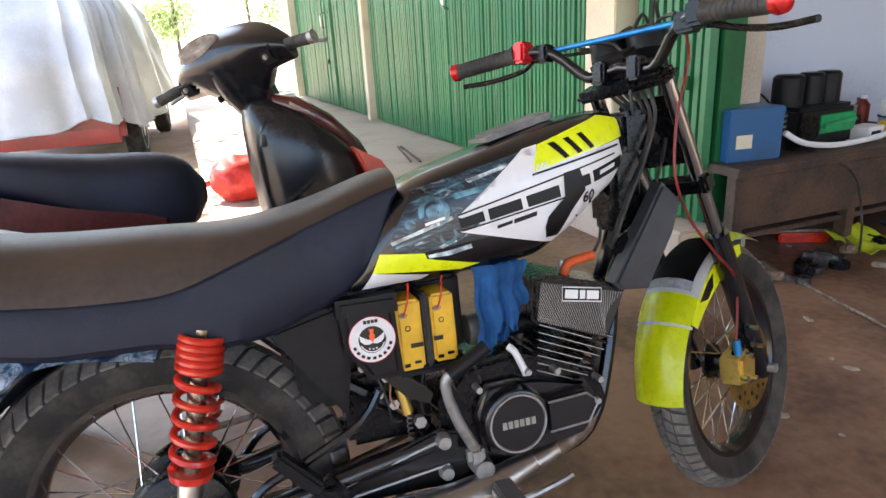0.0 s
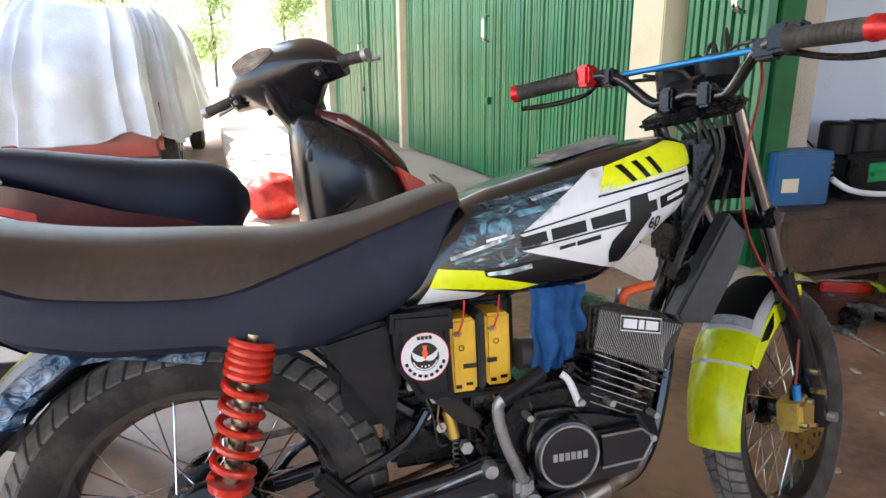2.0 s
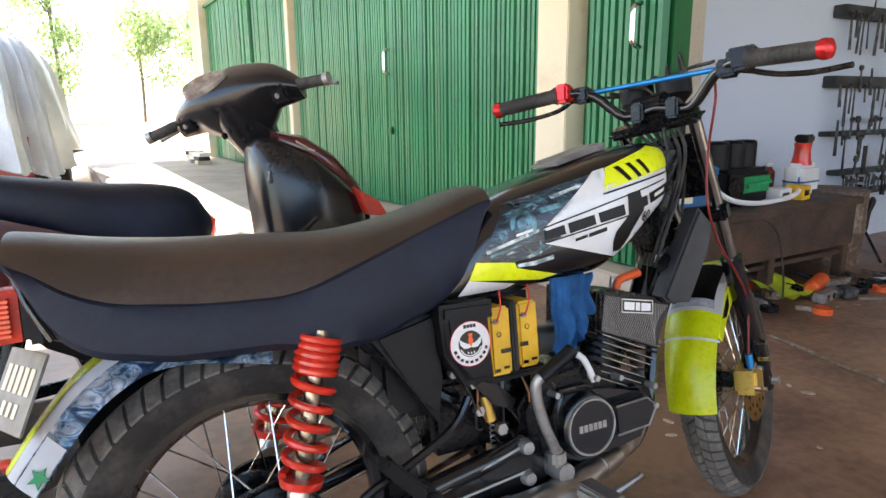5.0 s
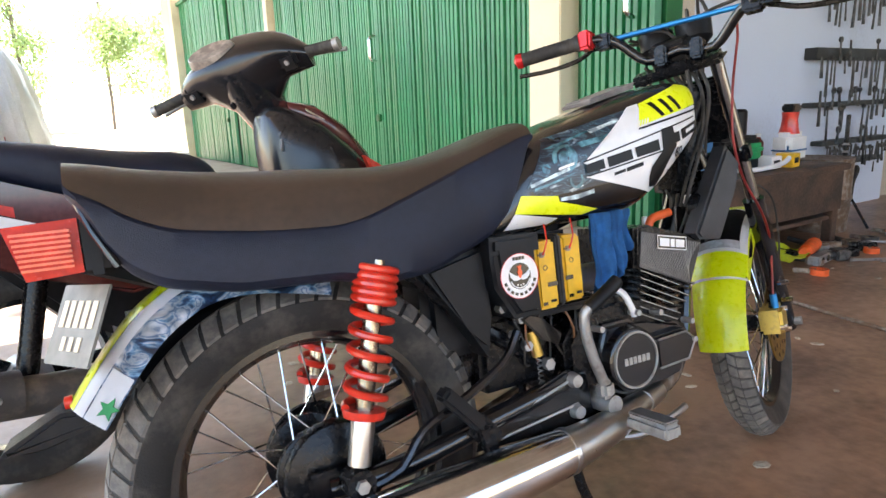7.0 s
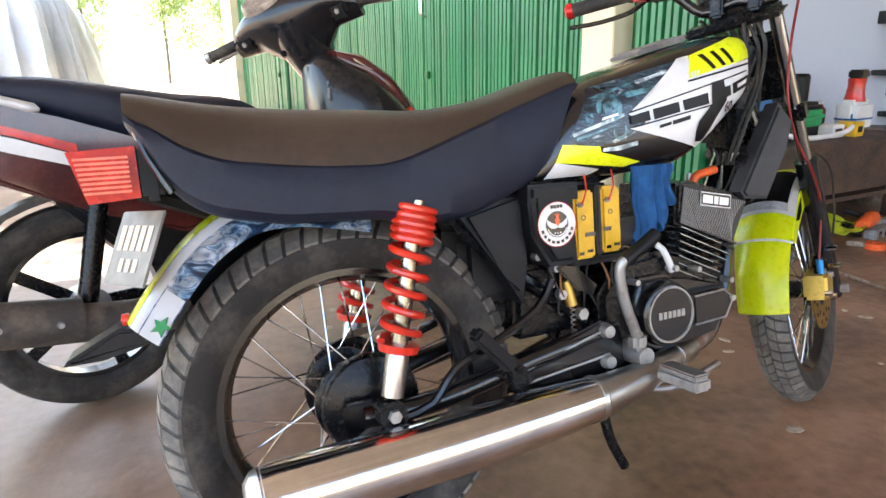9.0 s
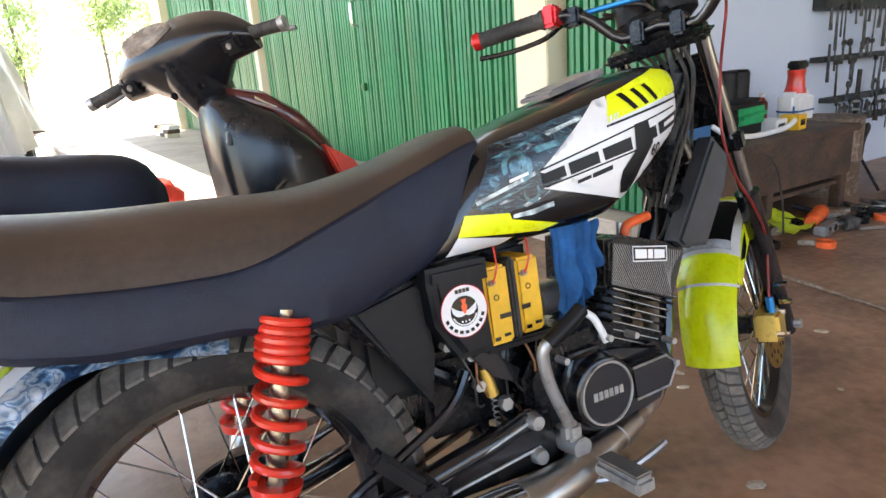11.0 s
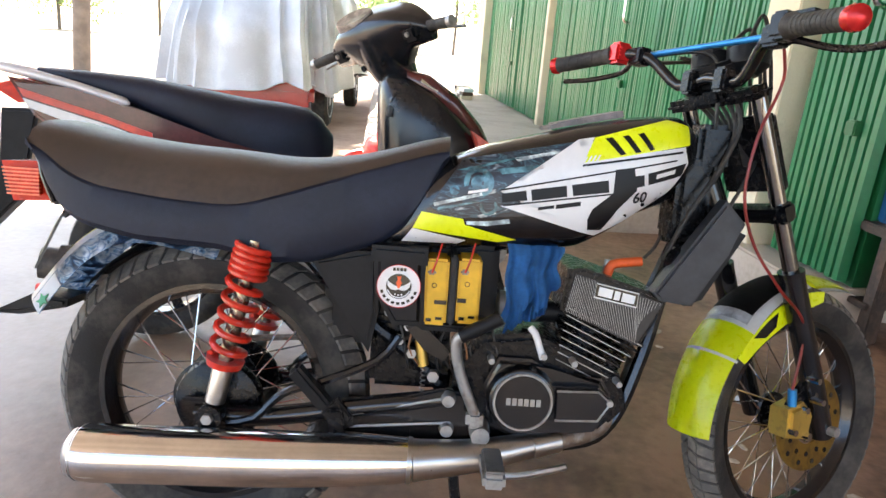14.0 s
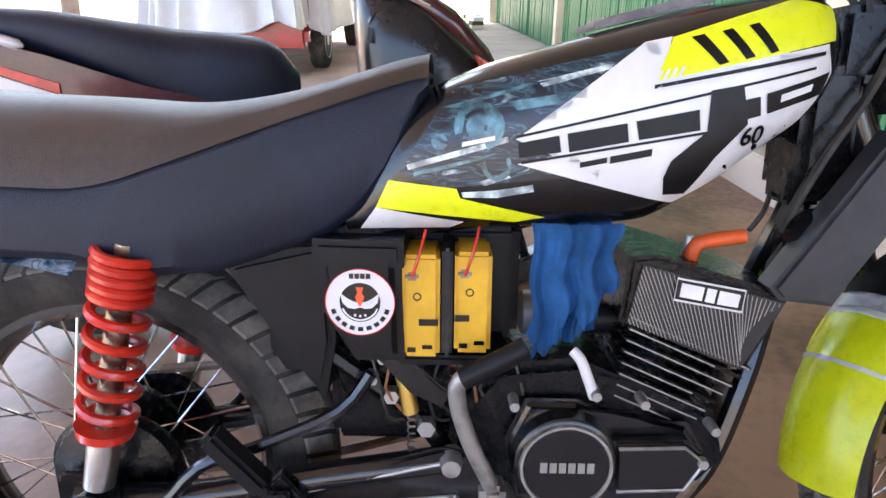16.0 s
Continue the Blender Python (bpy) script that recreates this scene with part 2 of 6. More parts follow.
def lathe(bm, prof, centre, axis="y", seg=48, m=None):
    """prof: rows of (along the axis, radius), turned round the axis through centre."""
    c = Vector(centre)
    rings = []
    for s, r in prof:
        ring = []
        for k in range(seg):
            a = 2 * math.pi * k / seg
            u, w = r * math.cos(a), r * math.sin(a)
            o = {"y": (u, s, w), "x": (s, u, w), "z": (u, w, s)}[axis]
            ring.append(bm.verts.new(c + Vector(o)))
        rings.append(ring)
    for A, B in zip(rings, rings[1:]):
        for k in range(seg):
            bm.faces.new((A[k], A[(k + 1) % seg], B[(k + 1) % seg], B[k]))
    for ring, pr in ((rings[0], prof[0]), (rings[-1], prof[-1])):
        if pr[1] > 1e-6 and prof[0] != prof[-1]:
            bm.faces.new(ring)
    if m:
        bmesh.ops.transform(bm, matrix=m, verts=[v for r in rings for v in r])
    return bm


def prism(bm, poly, y0, y1, bevel=0.0, m=None, seg=2):
    """A flat outline of (x, z) points, thick from y0 to y1."""
    a = [bm.verts.new((x, y0, z)) for x, z in poly]
    b = [bm.verts.new((x, y1, z)) for x, z in poly]
    fa, fb = bm.faces.new(a), bm.faces.new(b[::-1])
    n = len(poly)
    for i in range(n):
        bm.faces.new((a[i], b[i], b[(i + 1) % n], a[(i + 1) % n]))
    vs = a + b
    if bevel:
        es = list(set(fa.edges) | set(fb.edges))
        r = bmesh.ops.bevel(bm, geom=es, offset=bevel, segments=seg, affect="EDGES")
        vs = list({v for f in r["faces"] for v in f.verts} | {v for v in vs if v.is_valid})
    if m:
        bmesh.ops.transform(bm, matrix=m, verts=vs)
    return bm


def loft(bm, rings, close_ring=True, caps=True):
    R = [[bm.verts.new(p) for p in ring] for ring in rings]
    n = len(R[0])
    for A, B in zip(R, R[1:]):
        for k in range(n if close_ring else n - 1):
            bm.faces.new((A[k], A[(k + 1) % n], B[(k + 1) % n], B[k]))
    if caps and close_ring:
        bm.faces.new(R[0][::-1])
        bm.faces.new(R[-1])
    return bm


def B():
    return bmesh.new()


def slab(name, x0, x1, y0, y1, z0, z1, material, label, category, bevel=0.0, kind="structure"):
    return tagged(part(name, box(B(), x0, x1, y0, y1, z0, z1, bevel), material, None, label, smooth=False), label, category, "", kind)


# ---- the large structure ----
# the shop front runs away from the bike along a line slightly turned from y
WALL = pose(1.74, 3.25, 0, 0, 0, 99.0)      # local x: along the wall, away; local y: to the yard side
PORCH = 0.19


def ground_sheet():
    bm = B()
    bmesh.ops.create_grid(bm, x_segments=60, y_segments=60, size=1)
    for v in bm.verts:
        x, y = v.co.x, v.co.y
        v.co = Vector((math.copysign(abs(x) ** 3, x) * 400 - 6, math.copysign(abs(y) ** 3, y) * 400 + 9, -0.03))
    return tagged(part("ground", bm, M_SAND, None, "", False), "sunlit sandy earth yard with small stones", "ground", "", "structure")


ground_sheet()
slab("floor", -3.6, 8.6, -6.0, 3.9, -0.2, 0.0, M_FLOOR, "dark brown oily concrete workshop floor", "floor")
porch = tagged(part("porch", box(box(B(), 0.6, 11.0, -0.12, 2.04, -0.15, PORCH, 0.02), -0.78, 0.6, -0.2, 0.12, -0.15, PORCH, 0.01), M_PORCH, None, "", False), "raised worn cement porch along the shop front", "porch", "", "structure")
porch.matrix_basis = WALL


def wall_block(name, x0, x1, z0, z1, material, label, y0=-0.2, y1=0.0, m=WALL, category="wall"):
    ob = tagged(part(name, box(B(), x0, x1, y0, y1, z0, z1, 0.006), material, None, "", False), label, category, "", "structure")
    ob.matrix_basis = m
    return ob


wall_block("pillar_1", -0.18, 0.07, PORCH, 3.2, M_CREAM, "cream painted pillar between the green doors", -0.2, 0.06, category="pillar")
wall_block("pillar_2", 4.44, 4.55, PORCH, 3.2, M_CREAM, "narrow cream painted post between the green doors", -0.2, 0.05, category="pillar")
wall_block("pillar_3", 8.95, 9.15, PORCH, 3.2, M_CREAM, "cream painted pillar at the end of the shop front", -0.2, 0.1, category="pillar")
wall_block("pillar_4", 9.15, 9.75, PORCH, 3.2, M_PEACH, "peach painted corner pillar of the shop front", -0.4, 0.1, category="pillar")
wall_block("wall_header", -0.75, 9.75, 2.75, 3.2, M_CREAM, "cream plaster band over the green doors", -0.24, -0.21)
wall_block("wall_behind_doors", -0.68, 9.75, 0.0, 2.75, M_BEIGE, "plain wall behind the green doors", -0.4, -0.26)
BLUE = pose(1.80, 2.95, 0, 0, 0, 7.5)
wall_block("wall_north", 0.1, 3.46, 0.0, 3.2, M_BLUEWALL, "pale blue painted workshop wall", 0.0, 0.15, BLUE)
slab("wall_far", 5.22, 8.6, 3.5, 3.65, 0.0, 3.2, M_BEIGE, "stained beige workshop wall", "wall")
slab("wall_east", 8.6, 8.75, -6.0, 3.65, 0.0, 3.2, M_BEIGE, "stained beige workshop wall", "wall")
# added out of view: keeps low sky out of the black parts' reflections
slab("wall_south", -3.6, 8.6, -6.2, -6.0, 0.0, 1.8, M_BEIGE, "unseen beige half-height wall added to block the low sky", "wall")
# roof is out of view; its edges are set by where sunlight should begin
slab("ceiling", -3.6, 8.75, -4.0, 5.2, 3.2, 3.3, M_ROOF, "unseen grey sheet roof, sized to shade the workshop", "ceiling")
# added sunshade out of view: doors stay shaded, outer porch stays sunlit
wall_block("canopy", -0.6, 11.0, 3.32, 3.4, M_ROOF, "unseen grey sheet added to shade the doors and inner porch", 0.0, 2.2, category="ceiling")


def slat_mesh(w, h, d):
    bm = B()
    prof = [(0, 0), (0.12 * w, d), (0.42 * w, d), (0.5 * w, 0.35 * d), (0.58 * w, d), (0.88 * w, d), (w, 0)]
    a = [bm.verts.new((x, y, 0)) for x, y in prof] + [bm.verts.new((x, -0.004, 0)) for x in (w, 0)]
    b = [bm.verts.new((v.co.x, v.co.y, h)) for v in a]
    n = len(a)
    for i in range(n):
        bm.faces.new((a[i], a[(i + 1) % n], b[(i + 1) % n], b[i]))
    bm.faces.new(a)
    bm.faces.new(b[::-1])
    me = bpy.data.meshes.new("slat")
    bmesh.ops.recalc_face_normals(bm, faces=bm.faces)
    bm.to_mesh(me)
    bm.free()
    me.materials.append(mat("green_slat_enamel", (0.008, 0.165, 0.058), 0.38, var=0.12, scale=1.5, fine=30, bump=0.05, bump_scale=60, per_piece=0.12))
    return me


SLAT = slat_mesh(0.095, 2.5, 0.035)


def folding_door(name, x0, x1, handle_x, gap_x, label):
    z0, z1 = PORCH + 0.02, PORCH + 2.56
    door = thing(name, label, "door", WALL, kind="structure")
    part("frame", box(box(B(), x0, x1, -0.2, -0.08, z0 - 0.02, z1, 0), x0, x1, -0.08, 0.02, z1 - 0.05, z1, 0.004), M_GREEND, door)
    x = x0 + 0.01
    while x + 0.095 < x1:
        if not (gap_x and gap_x < x < gap_x + 0.18):
            s = new("slat", SLAT)
            s.parent = door
            s.location = (x, -0.05 + random.uniform(-0.006, 0.006), z0)
            s.rotation_euler = (0, 0, random.uniform(-0.08, 0.08))
        x += 0.0975
    if handle_x:
        part("handle", tube(B(), soft([(handle_x, 0.0, 1.29), (handle_x, 0.05, 1.31), (handle_x, 0.055, 1.39), (handle_x, 0.05, 1.47), (handle_x, 0.0, 1.49)], 0.01), 0.012), M_CHROME, door, "chrome pull handle")
        part("latch", box(B(), handle_x - 0.03, handle_x + 0.03, -0.02, 0.02, 0.8, 0.86, 0.006), M_GREEND, door)
    return door


folding_door("door_1", 0.07, 4.44, 2.03, None, "closed green corrugated steel folding door with a chrome handle")
folding_door("door_2", 4.55, 8.95, 6.6, 6.1, "closed green corrugated steel folding door, dark joint in it")
folding_door("door_3", -0.75, -0.18, -0.62, None, "closed green corrugated steel folding door beside the pale wall")

# ---- the motorcycle ----
BIKE = pose(-0.15, 1.06, 0, 0, 0, 3.6) @ pose(0, 0, 0, -9.2, 0, 0)
bike = thing("motorcycle", "black motorcycle with yellow and white tank graphics on its side stand", "motorcycle", BIKE)
RAKE, STEER, HEAD = radians(25), radians(27), Vector((0.965, 0, 0.8))
AXIS = Vector((-math.sin(RAKE), 0, math.cos(RAKE)))
S = Matrix.Translation(HEAD + Vector((0.004, -0.003, 0.02))) @ pose(0, 0, 0, 4.5, 4.0, 0) @ Matrix.Rotation(STEER, 4, AXIS) @ Matrix.Translation(-HEAD)
AXLE = Vector((1.275, 0, 0.303))


def fpart(name, bm, material, parent=bike, label="", smooth=True):
    """A part of the steered front end, drawn with the bars straight."""
    bmesh.ops.transform(bm, matrix=S, verts=bm.verts)
    return part(name, bm, material, parent, label, smooth)


def tyre_at(s, hw, r_in, r_out):
    """Height of the tyre's crown at s (-1 to 1) across it."""
    return r_out - (r_out - r_in) * 0.42 * abs(s) ** 2.2


def wheel(bm_hook, c, r_out, hw, r_rim, label, hub_r, hub_w, nspoke=36, tread_n=58):
    rim_prof = [(-hw * 0.62, r_rim + 0.012), (-hw * 0.62, r_rim - 0.004), (-hw * 0.4, r_rim - 0.01), (-hw * 0.2, r_rim - 0.018), (hw * 0.2, r_rim - 0.018), (hw * 0.4, r_rim - 0.01), (hw * 0.62, r_rim - 0.004), (hw * 0.62, r_rim + 0.012), (0, r_rim + 0.004), (-hw * 0.62, r_rim + 0.012)]
    rim = bm_hook("wheel", lathe(B(), rim_prof, c, seg=72), M_BLACK, bike, label)
    prof = []
    side = [(0.6, r_rim + 0.006), (0.82, r_rim + 0.02), (0.97, r_rim + 0.045)]
    for s, r in side:
        prof.append((-hw * s, r))
    for k in range(13):
        s = -1 + k / 6
        prof.append((hw * s, tyre_at(s, hw, r_rim + 0.015, r_out - 0.006)))
    for s, r in side[::-1]:
        prof.append((hw * s, r))
    prof.append(prof[0])
    bm_hook("tyre", lathe(B(), prof, c, seg=96), M_RUBBER, rim, "worn black rubber tyre")
    # tread blocks, slanted to both sides of the crown
    bm = B()
    C = Vector(c)
    for i in range(tread_n):
        for sgn in (-1, 1):
            for s0, s1, lag in ((0.04, 0.42, 0.0), (0.47, 0.98, 0.45)):
                a0 = 2 * math.pi * (i + lag + (0.5 if sgn > 0 else 0)) / tread_n
                da = 2 * math.pi / tread_n * 0.8
                vs = []
                for h in (-0.004, 0.0015):
                    for s, a in ((s0, a0), (s1, a0 + 0.5 * da), (s1, a0 + 1.45 * da), (s0, a0 + 0.95 * da)):
                        r = tyre_at(s, hw, r_rim + 0.015, r_out - 0.006) + h + 0.003
                        vs.append(bm.verts.new(C + Vector((r * math.cos(a), sgn * s * hw * (1.0 + (0.02 if h > 0 else 0)), r * math.sin(a)))))
                for q in ((4, 5, 6, 7), (0, 1, 5, 4), (1, 2, 6, 5), (2, 3, 7, 6), (3, 0, 4, 7)):
                    bm.faces.new([vs[j] for j in q])
    bm_hook("tread", bm, M_TREAD, rim, "dusty rubber tread blocks", False)
    hub = lathe(B(), [(-hub_w, 0.02), (-hub_w, hub_r * 0.55), (-hub_w * 0.8, hub_r), (-hub_w * 0.6, hub_r), (-hub_w * 0.45, hub_r * 0.5), (hub_w * 0.45, hub_r * 0.5), (hub_w * 0.6, hub_r), (hub_w * 0.8, hub_r), (hub_w, hub_r * 0.55), (hub_w, 0.02)], c, seg=32)
    bm_hook("hub", hub, M_BLACKM, rim)
    for i in range(nspoke):
        sgn = 1 if i % 2 else -1
        a = 2 * math.pi * i / nspoke
        b = a + (0.42 if (i // 2) % 2 else -0.42)
        p = C + Vector((hub_r * 0.95 * math.cos(b), sgn * hub_w * 0.7, hub_r * 0.95 * math.sin(b)))
        q = C + Vector(((r_rim - 0.012) * math.cos(a), sgn * 0.006, (r_rim - 0.012) * math.sin(a)))
        bm_hook("spoke", tube(B(), [p, q], 0.0018, 6), M_CHROME, rim, "thin chrome spoke")
    return rim


wheel(part, (-0.022, -0.005, 0.312), 0.324, 0.056, 0.226, "rear wire wheel with a black rim", 0.075, 0.06)
fw = wheel(fpart, AXLE, 0.3, 0.042, 0.215, "front wire wheel with a black rim", 0.045, 0.045, tread_n=64)

# tank: cross-sections along x
TX = np.array([0.335, 0.36, 0.40, 0.435, 0.50, 0.60, 0.69, 0.75, 0.80, 0.86, 0.89, 0.908])
TB = np.array([0.655, 0.655, 0.656, 0.657, 0.66, 0.663, 0.672, 0.708, 0.748, 0.79, 0.815, 0.84])
TT = np.array([0.69, 0.74, 0.805, 0.833, 0.860, 0.888, 0.912, 0.926, 0.935, 0.940, 0.930, 0.905])
TW = np.array([0.10, 0.112, 0.12, 0.124, 0.129, 0.133, 0.135, 0.134, 0.13, 0.115, 0.09, 0.05])
TXF = np.linspace(0.335, 0.908, 59)


def smoothed(x, y):
    v = np.interp(TXF, x, y)
    k = np.array([1, 2, 3, 2, 1]) / 9
    return np.convolve(np.pad(v, 2, "edge"), k, "valid")


TBF, TTF, TWF = smoothed(TX, TB), smoothed(TX, TT), smoothed(TX, TW)
TN = 3.4


def tank_y(x, z):
    zb, zt, w = np.interp(x, TXF, TBF), np.interp(x, TXF, TTF), np.interp(x, TXF, TWF)
    u = min(0.995, abs((z - (zb + zt) / 2) / ((zt - zb) / 2)))
    return float(-w * (1 - u ** TN) ** (1 / TN))


def tank_mesh():
    rings = []
    for x, zb, zt, w in zip(TXF, TBF, TTF, TWF):
        ring = []
        for k in range(40):
            a = 2 * math.pi * k / 40
            c, s = math.cos(a), math.sin(a)
            ring.append((x, math.copysign(abs(c) ** (2 / TN), c) * w, (zb + zt) / 2 + math.copysign(abs(s) ** (2 / TN), s) * (zt - zb) / 2))
        rings.append(ring)
    return loft(B(), rings)


tank = part("fuel_tank", tank_mesh(), M_BLACK, bike, "glossy black fuel tank with printed film")


# the films sit a little further forward towards the middle of the tank
PRINT_X = [0.34, 0.37, 0.51, 0.56, 0.63, 0.70, 0.76, 0.876]
PRINT_DX = [0.005, 0.015, 0.02, 0.024, 0.027, 0.034, 0.028, 0.003]


def decal(poly, material, lift, name="decal", label=""):
    bm = B()
    bm.faces.new([bm.verts.new((x + float(np.interp(x, PRINT_X, PRINT_DX)), 0, z + 0.004)) for x, z in poly])
    bmesh.ops.triangulate(bm, faces=bm.faces)
    for k in range(36):
        bmesh.ops.bisect_plane(bm, geom=bm.verts[:] + bm.edges[:] + bm.faces[:], plane_co=(0.34 + 0.0155 * k, 0, 0), plane_no=(1, 0, 0))
    for k in range(26):
        bmesh.ops.bisect_plane(bm, geom=bm.verts[:] + bm.edges[:] + bm.faces[:], plane_co=(0, 0, 0.66 + 0.0115 * k), plane_no=(0, 0, 1))
    for v in bm.verts:
        v.co.y = tank_y(v.co.x, v.co.z) - lift
    return part(name, bm, material, tank, label)


decal([(0.385, 0.735), (0.44, 0.826), (0.66, 0.878), (0.596, 0.806), (0.506, 0.77), (0.511, 0.745), (0.56, 0.73), (0.42, 0.715)], M_GRAPHIC, 0.0008, label="dark printed film with grey and teal machine shapes")
decal([(0.638, 0.876), (0.664, 0.882), (0.645, 0.836), (0.86, 0.876), (0.866, 0.862), (0.509, 0.772), (0.557, 0.793), (0.596, 0.808)], M_WHITE, 0.0016, label="white film")
decal([(0.509, 0.772), (0.866, 0.864), (0.876, 0.846), (0.835, 0.79), (0.77, 0.745), (0.682, 0.7), (0.652, 0.707), (0.511, 0.745), (0.56, 0.758)], M_WHITE, 0.0019, label="white arrow-shaped film")
decal([(0.664, 0.881), (0.732, 0.903), (0.815, 0.924), (0.868, 0.915), (0.873, 0.88), (0.645, 0.834)], M_YELLOW, 0.0025, label="yellow film panel")
decal([(0.372, 0.724), (0.447, 0.716), (0.451, 0.705), (0.545, 0.682), (0.513, 0.674), (0.36, 0.692)], M_YELLOW, 0.0016, label="yellow film wedge")
decal([(0.36, 0.692), (0.456, 0.674), (0.44, 0.664), (0.345, 0.664)], M_WHITE, 0.0016, label="white film wedge")
for q in ([(0.511, 0.768), (0.552, 0.777), (0.555, 0.759), (0.513, 0.752)], [(0.56, 0.779), (0.621, 0.791), (0.624, 0.771), (0.563, 0.759)], [(0.63, 0.793), (0.69, 0.806), (0.693, 0.784), (0.634, 0.773)],
          [(0.703, 0.809), (0.76, 0.82), (0.764, 0.8), (0.715, 0.788)], [(0.769, 0.823), (0.868, 0.847), (0.858, 0.823), (0.773, 0.802)]):
    decal(q, M_FILM, 0.0038, label="black film block")
decal([(0.509, 0.776), (0.84, 0.852), (0.84, 0.849), (0.509, 0.773)], M_FILM, 0.0034, label="thin black film line")
decal([(0.645, 0.831), (0.853, 0.868), (0.853, 0.864), (0.645, 0.827)], M_FILM, 0.0034, label="thin black film line")
decal([(0.515, 0.748), (0.70, 0.783), (0.70, 0.78), (0.515, 0.745)], M_FILM, 0.0034, label="thin black film line")
decal([(0.70, 0.826), (0.738, 0.832), (0.749, 0.791), (0.715, 0.755), (0.69, 0.712), (0.665, 0.712), (0.662, 0.732), (0.668, 0.751), (0.70, 0.783)], M_FILM, 0.0038, label="black film slash")
for k in range(3):
    x = 0.680 + 0.0305 * k
    z = 0.879 + 0.006 * k
    decal([(x, z + 0.002), (x + 0.012, z + 0.005), (x + 0.038, z - 0.024), (x + 0.027, z - 0.027)], M_FILM, 0.0034, label="black film stripe")
for k in range(4):
    x = 0.64 + 0.007 * k
    decal([(x, 0.824 + 0.0015 * k), (x + 0.003, 0.824 + 0.0015 * k), (x + 0.013, 0.846 + 0.0015 * k), (x + 0.010, 0.846 + 0.0015 * k)], M_WHITE, 0.0034, label="thin white film stripe")


def words(text, size, m, material, parent, bold=0.0, depth=0.0006, label="", shear=0.0):
    cu = bpy.data.curves.new("lettering", "FONT")
    cu.body, cu.size, cu.extrude, cu.offset, cu.shear = text, size, depth, bold, shear
    ob = bpy.data.objects.new("lettering", cu)
    scene.collection.objects.link(ob)
    me = bpy.data.meshes.new_from_object(ob.evaluated_get(bpy.context.evaluated_depsgraph_get()))
    bpy.data.objects.remove(ob)
    me.materials.clear()
    me.materials.append(material)
    o = new("lettering", me)
    o.matrix_basis = m
    if parent:
        o.parent = parent
    return tagged(o, label)


sixty = words("60", 0.027, pose(0.772, 0, 0.771, 90, -9, 0), M_FILM, tank, 0.0006, label="black number on the white film", shear=0.2)
for v in sixty.data.vertices:
    q = sixty.matrix_basis @ v.co
    v.co = (q.x, tank_y(q.x, q.z) - 0.0045 - 0.3 * abs(v.co.z), q.z)
sixty.matrix_basis = Matrix.Identity(4)
# unreadable small writing on the tank: plain bars
decal([(0.575, 0.748), (0.603, 0.754), (0.603, 0.748), (0.575, 0.742)], M_FILM, 0.0032, "lettering", "small black bar of writing")
decal([(0.606, 0.755), (0.648, 0.764), (0.648, 0.756), (0.606, 0.747)], M_FILM, 0.0032, "lettering", "small black bar of writing")
decal([(0.79, 0.822), (0.838, 0.834), (0.836, 0.826), (0.79, 0.814)], M_WHITE, 0.0046, "lettering", "white bar of writing")
decal([(0.452, 0.768), (0.487, 0.776), (0.487, 0.771), (0.452, 0.763)], M_WHITE, 0.003, "lettering", "small white bar of writing")
# printed machine shapes on the dark film
M_TEALF = mat("teal_grey_print", (0.06, 0.15, 0.18), 0.25, var=0.5, scale=40, coat=0.5)
M_PALEF = mat("pale_grey_print", (0.42, 0.5, 0.54), 0.25, var=0.5, scale=60, coat=0.5)


def film_ring(x, z, r0, r1, a0, a1, material, lift):
    arc = [radians(a0 + (a1 - a0) * k / 14) for k in range(15)]
    decal([(x + r1 * math.cos(a), z + r1 * math.sin(a)) for a in arc] + [(x + r0 * math.cos(a), z + r0 * math.sin(a)) for a in arc[::-1]], material, lift, label="printed teal machine ring")


film_ring(0.47, 0.785, 0.019, 0.027, -70, 200, M_TEALF, 0.0016)
film_ring(0.47, 0.785, 0.008, 0.014, 20, 330, M_TEALF, 0.0016)
film_ring(0.428, 0.768, 0.006, 0.009, 10, 340, M_TEALF, 0.0016)
film_ring(0.49, 0.742, 0.012, 0.016, 160, 400, M_TEALF, 0.0016)
for q, m_ in (([(0.392, 0.742), (0.5, 0.775), (0.502, 0.769), (0.394, 0.736)], M_PALEF), ([(0.4, 0.734), (0.49, 0.757), (0.47, 0.748), (0.4, 0.729)], M_TEALF),
              ([(0.43, 0.805), (0.52, 0.832), (0.545, 0.836), (0.45, 0.806)], M_TEALF), ([(0.5, 0.812), (0.58, 0.826), (0.575, 0.815), (0.51, 0.803)], M_TEALF),
              ([(0.53, 0.834), (0.6, 0.852), (0.605, 0.848), (0.535, 0.828)], M_PALEF), ([(0.452, 0.712), (0.49, 0.715), (0.528, 0.722), (0.53, 0.714), (0.49, 0.706), (0.454, 0.706)], M_PALEF),
              ([(0.47, 0.724), (0.5, 0.735), (0.505, 0.73), (0.478, 0.72)], M_PALEF)):
    decal(q, m_, 0.0014, label="printed machine shape")

# seat
SX = np.linspace(-0.325, 0.432, 60)


def sm(x, y, k=7):
    v = np.interp(SX, x, y)
    return np.convolve(np.pad(v, k // 2, "edge"), np.ones(k) / k, "valid")


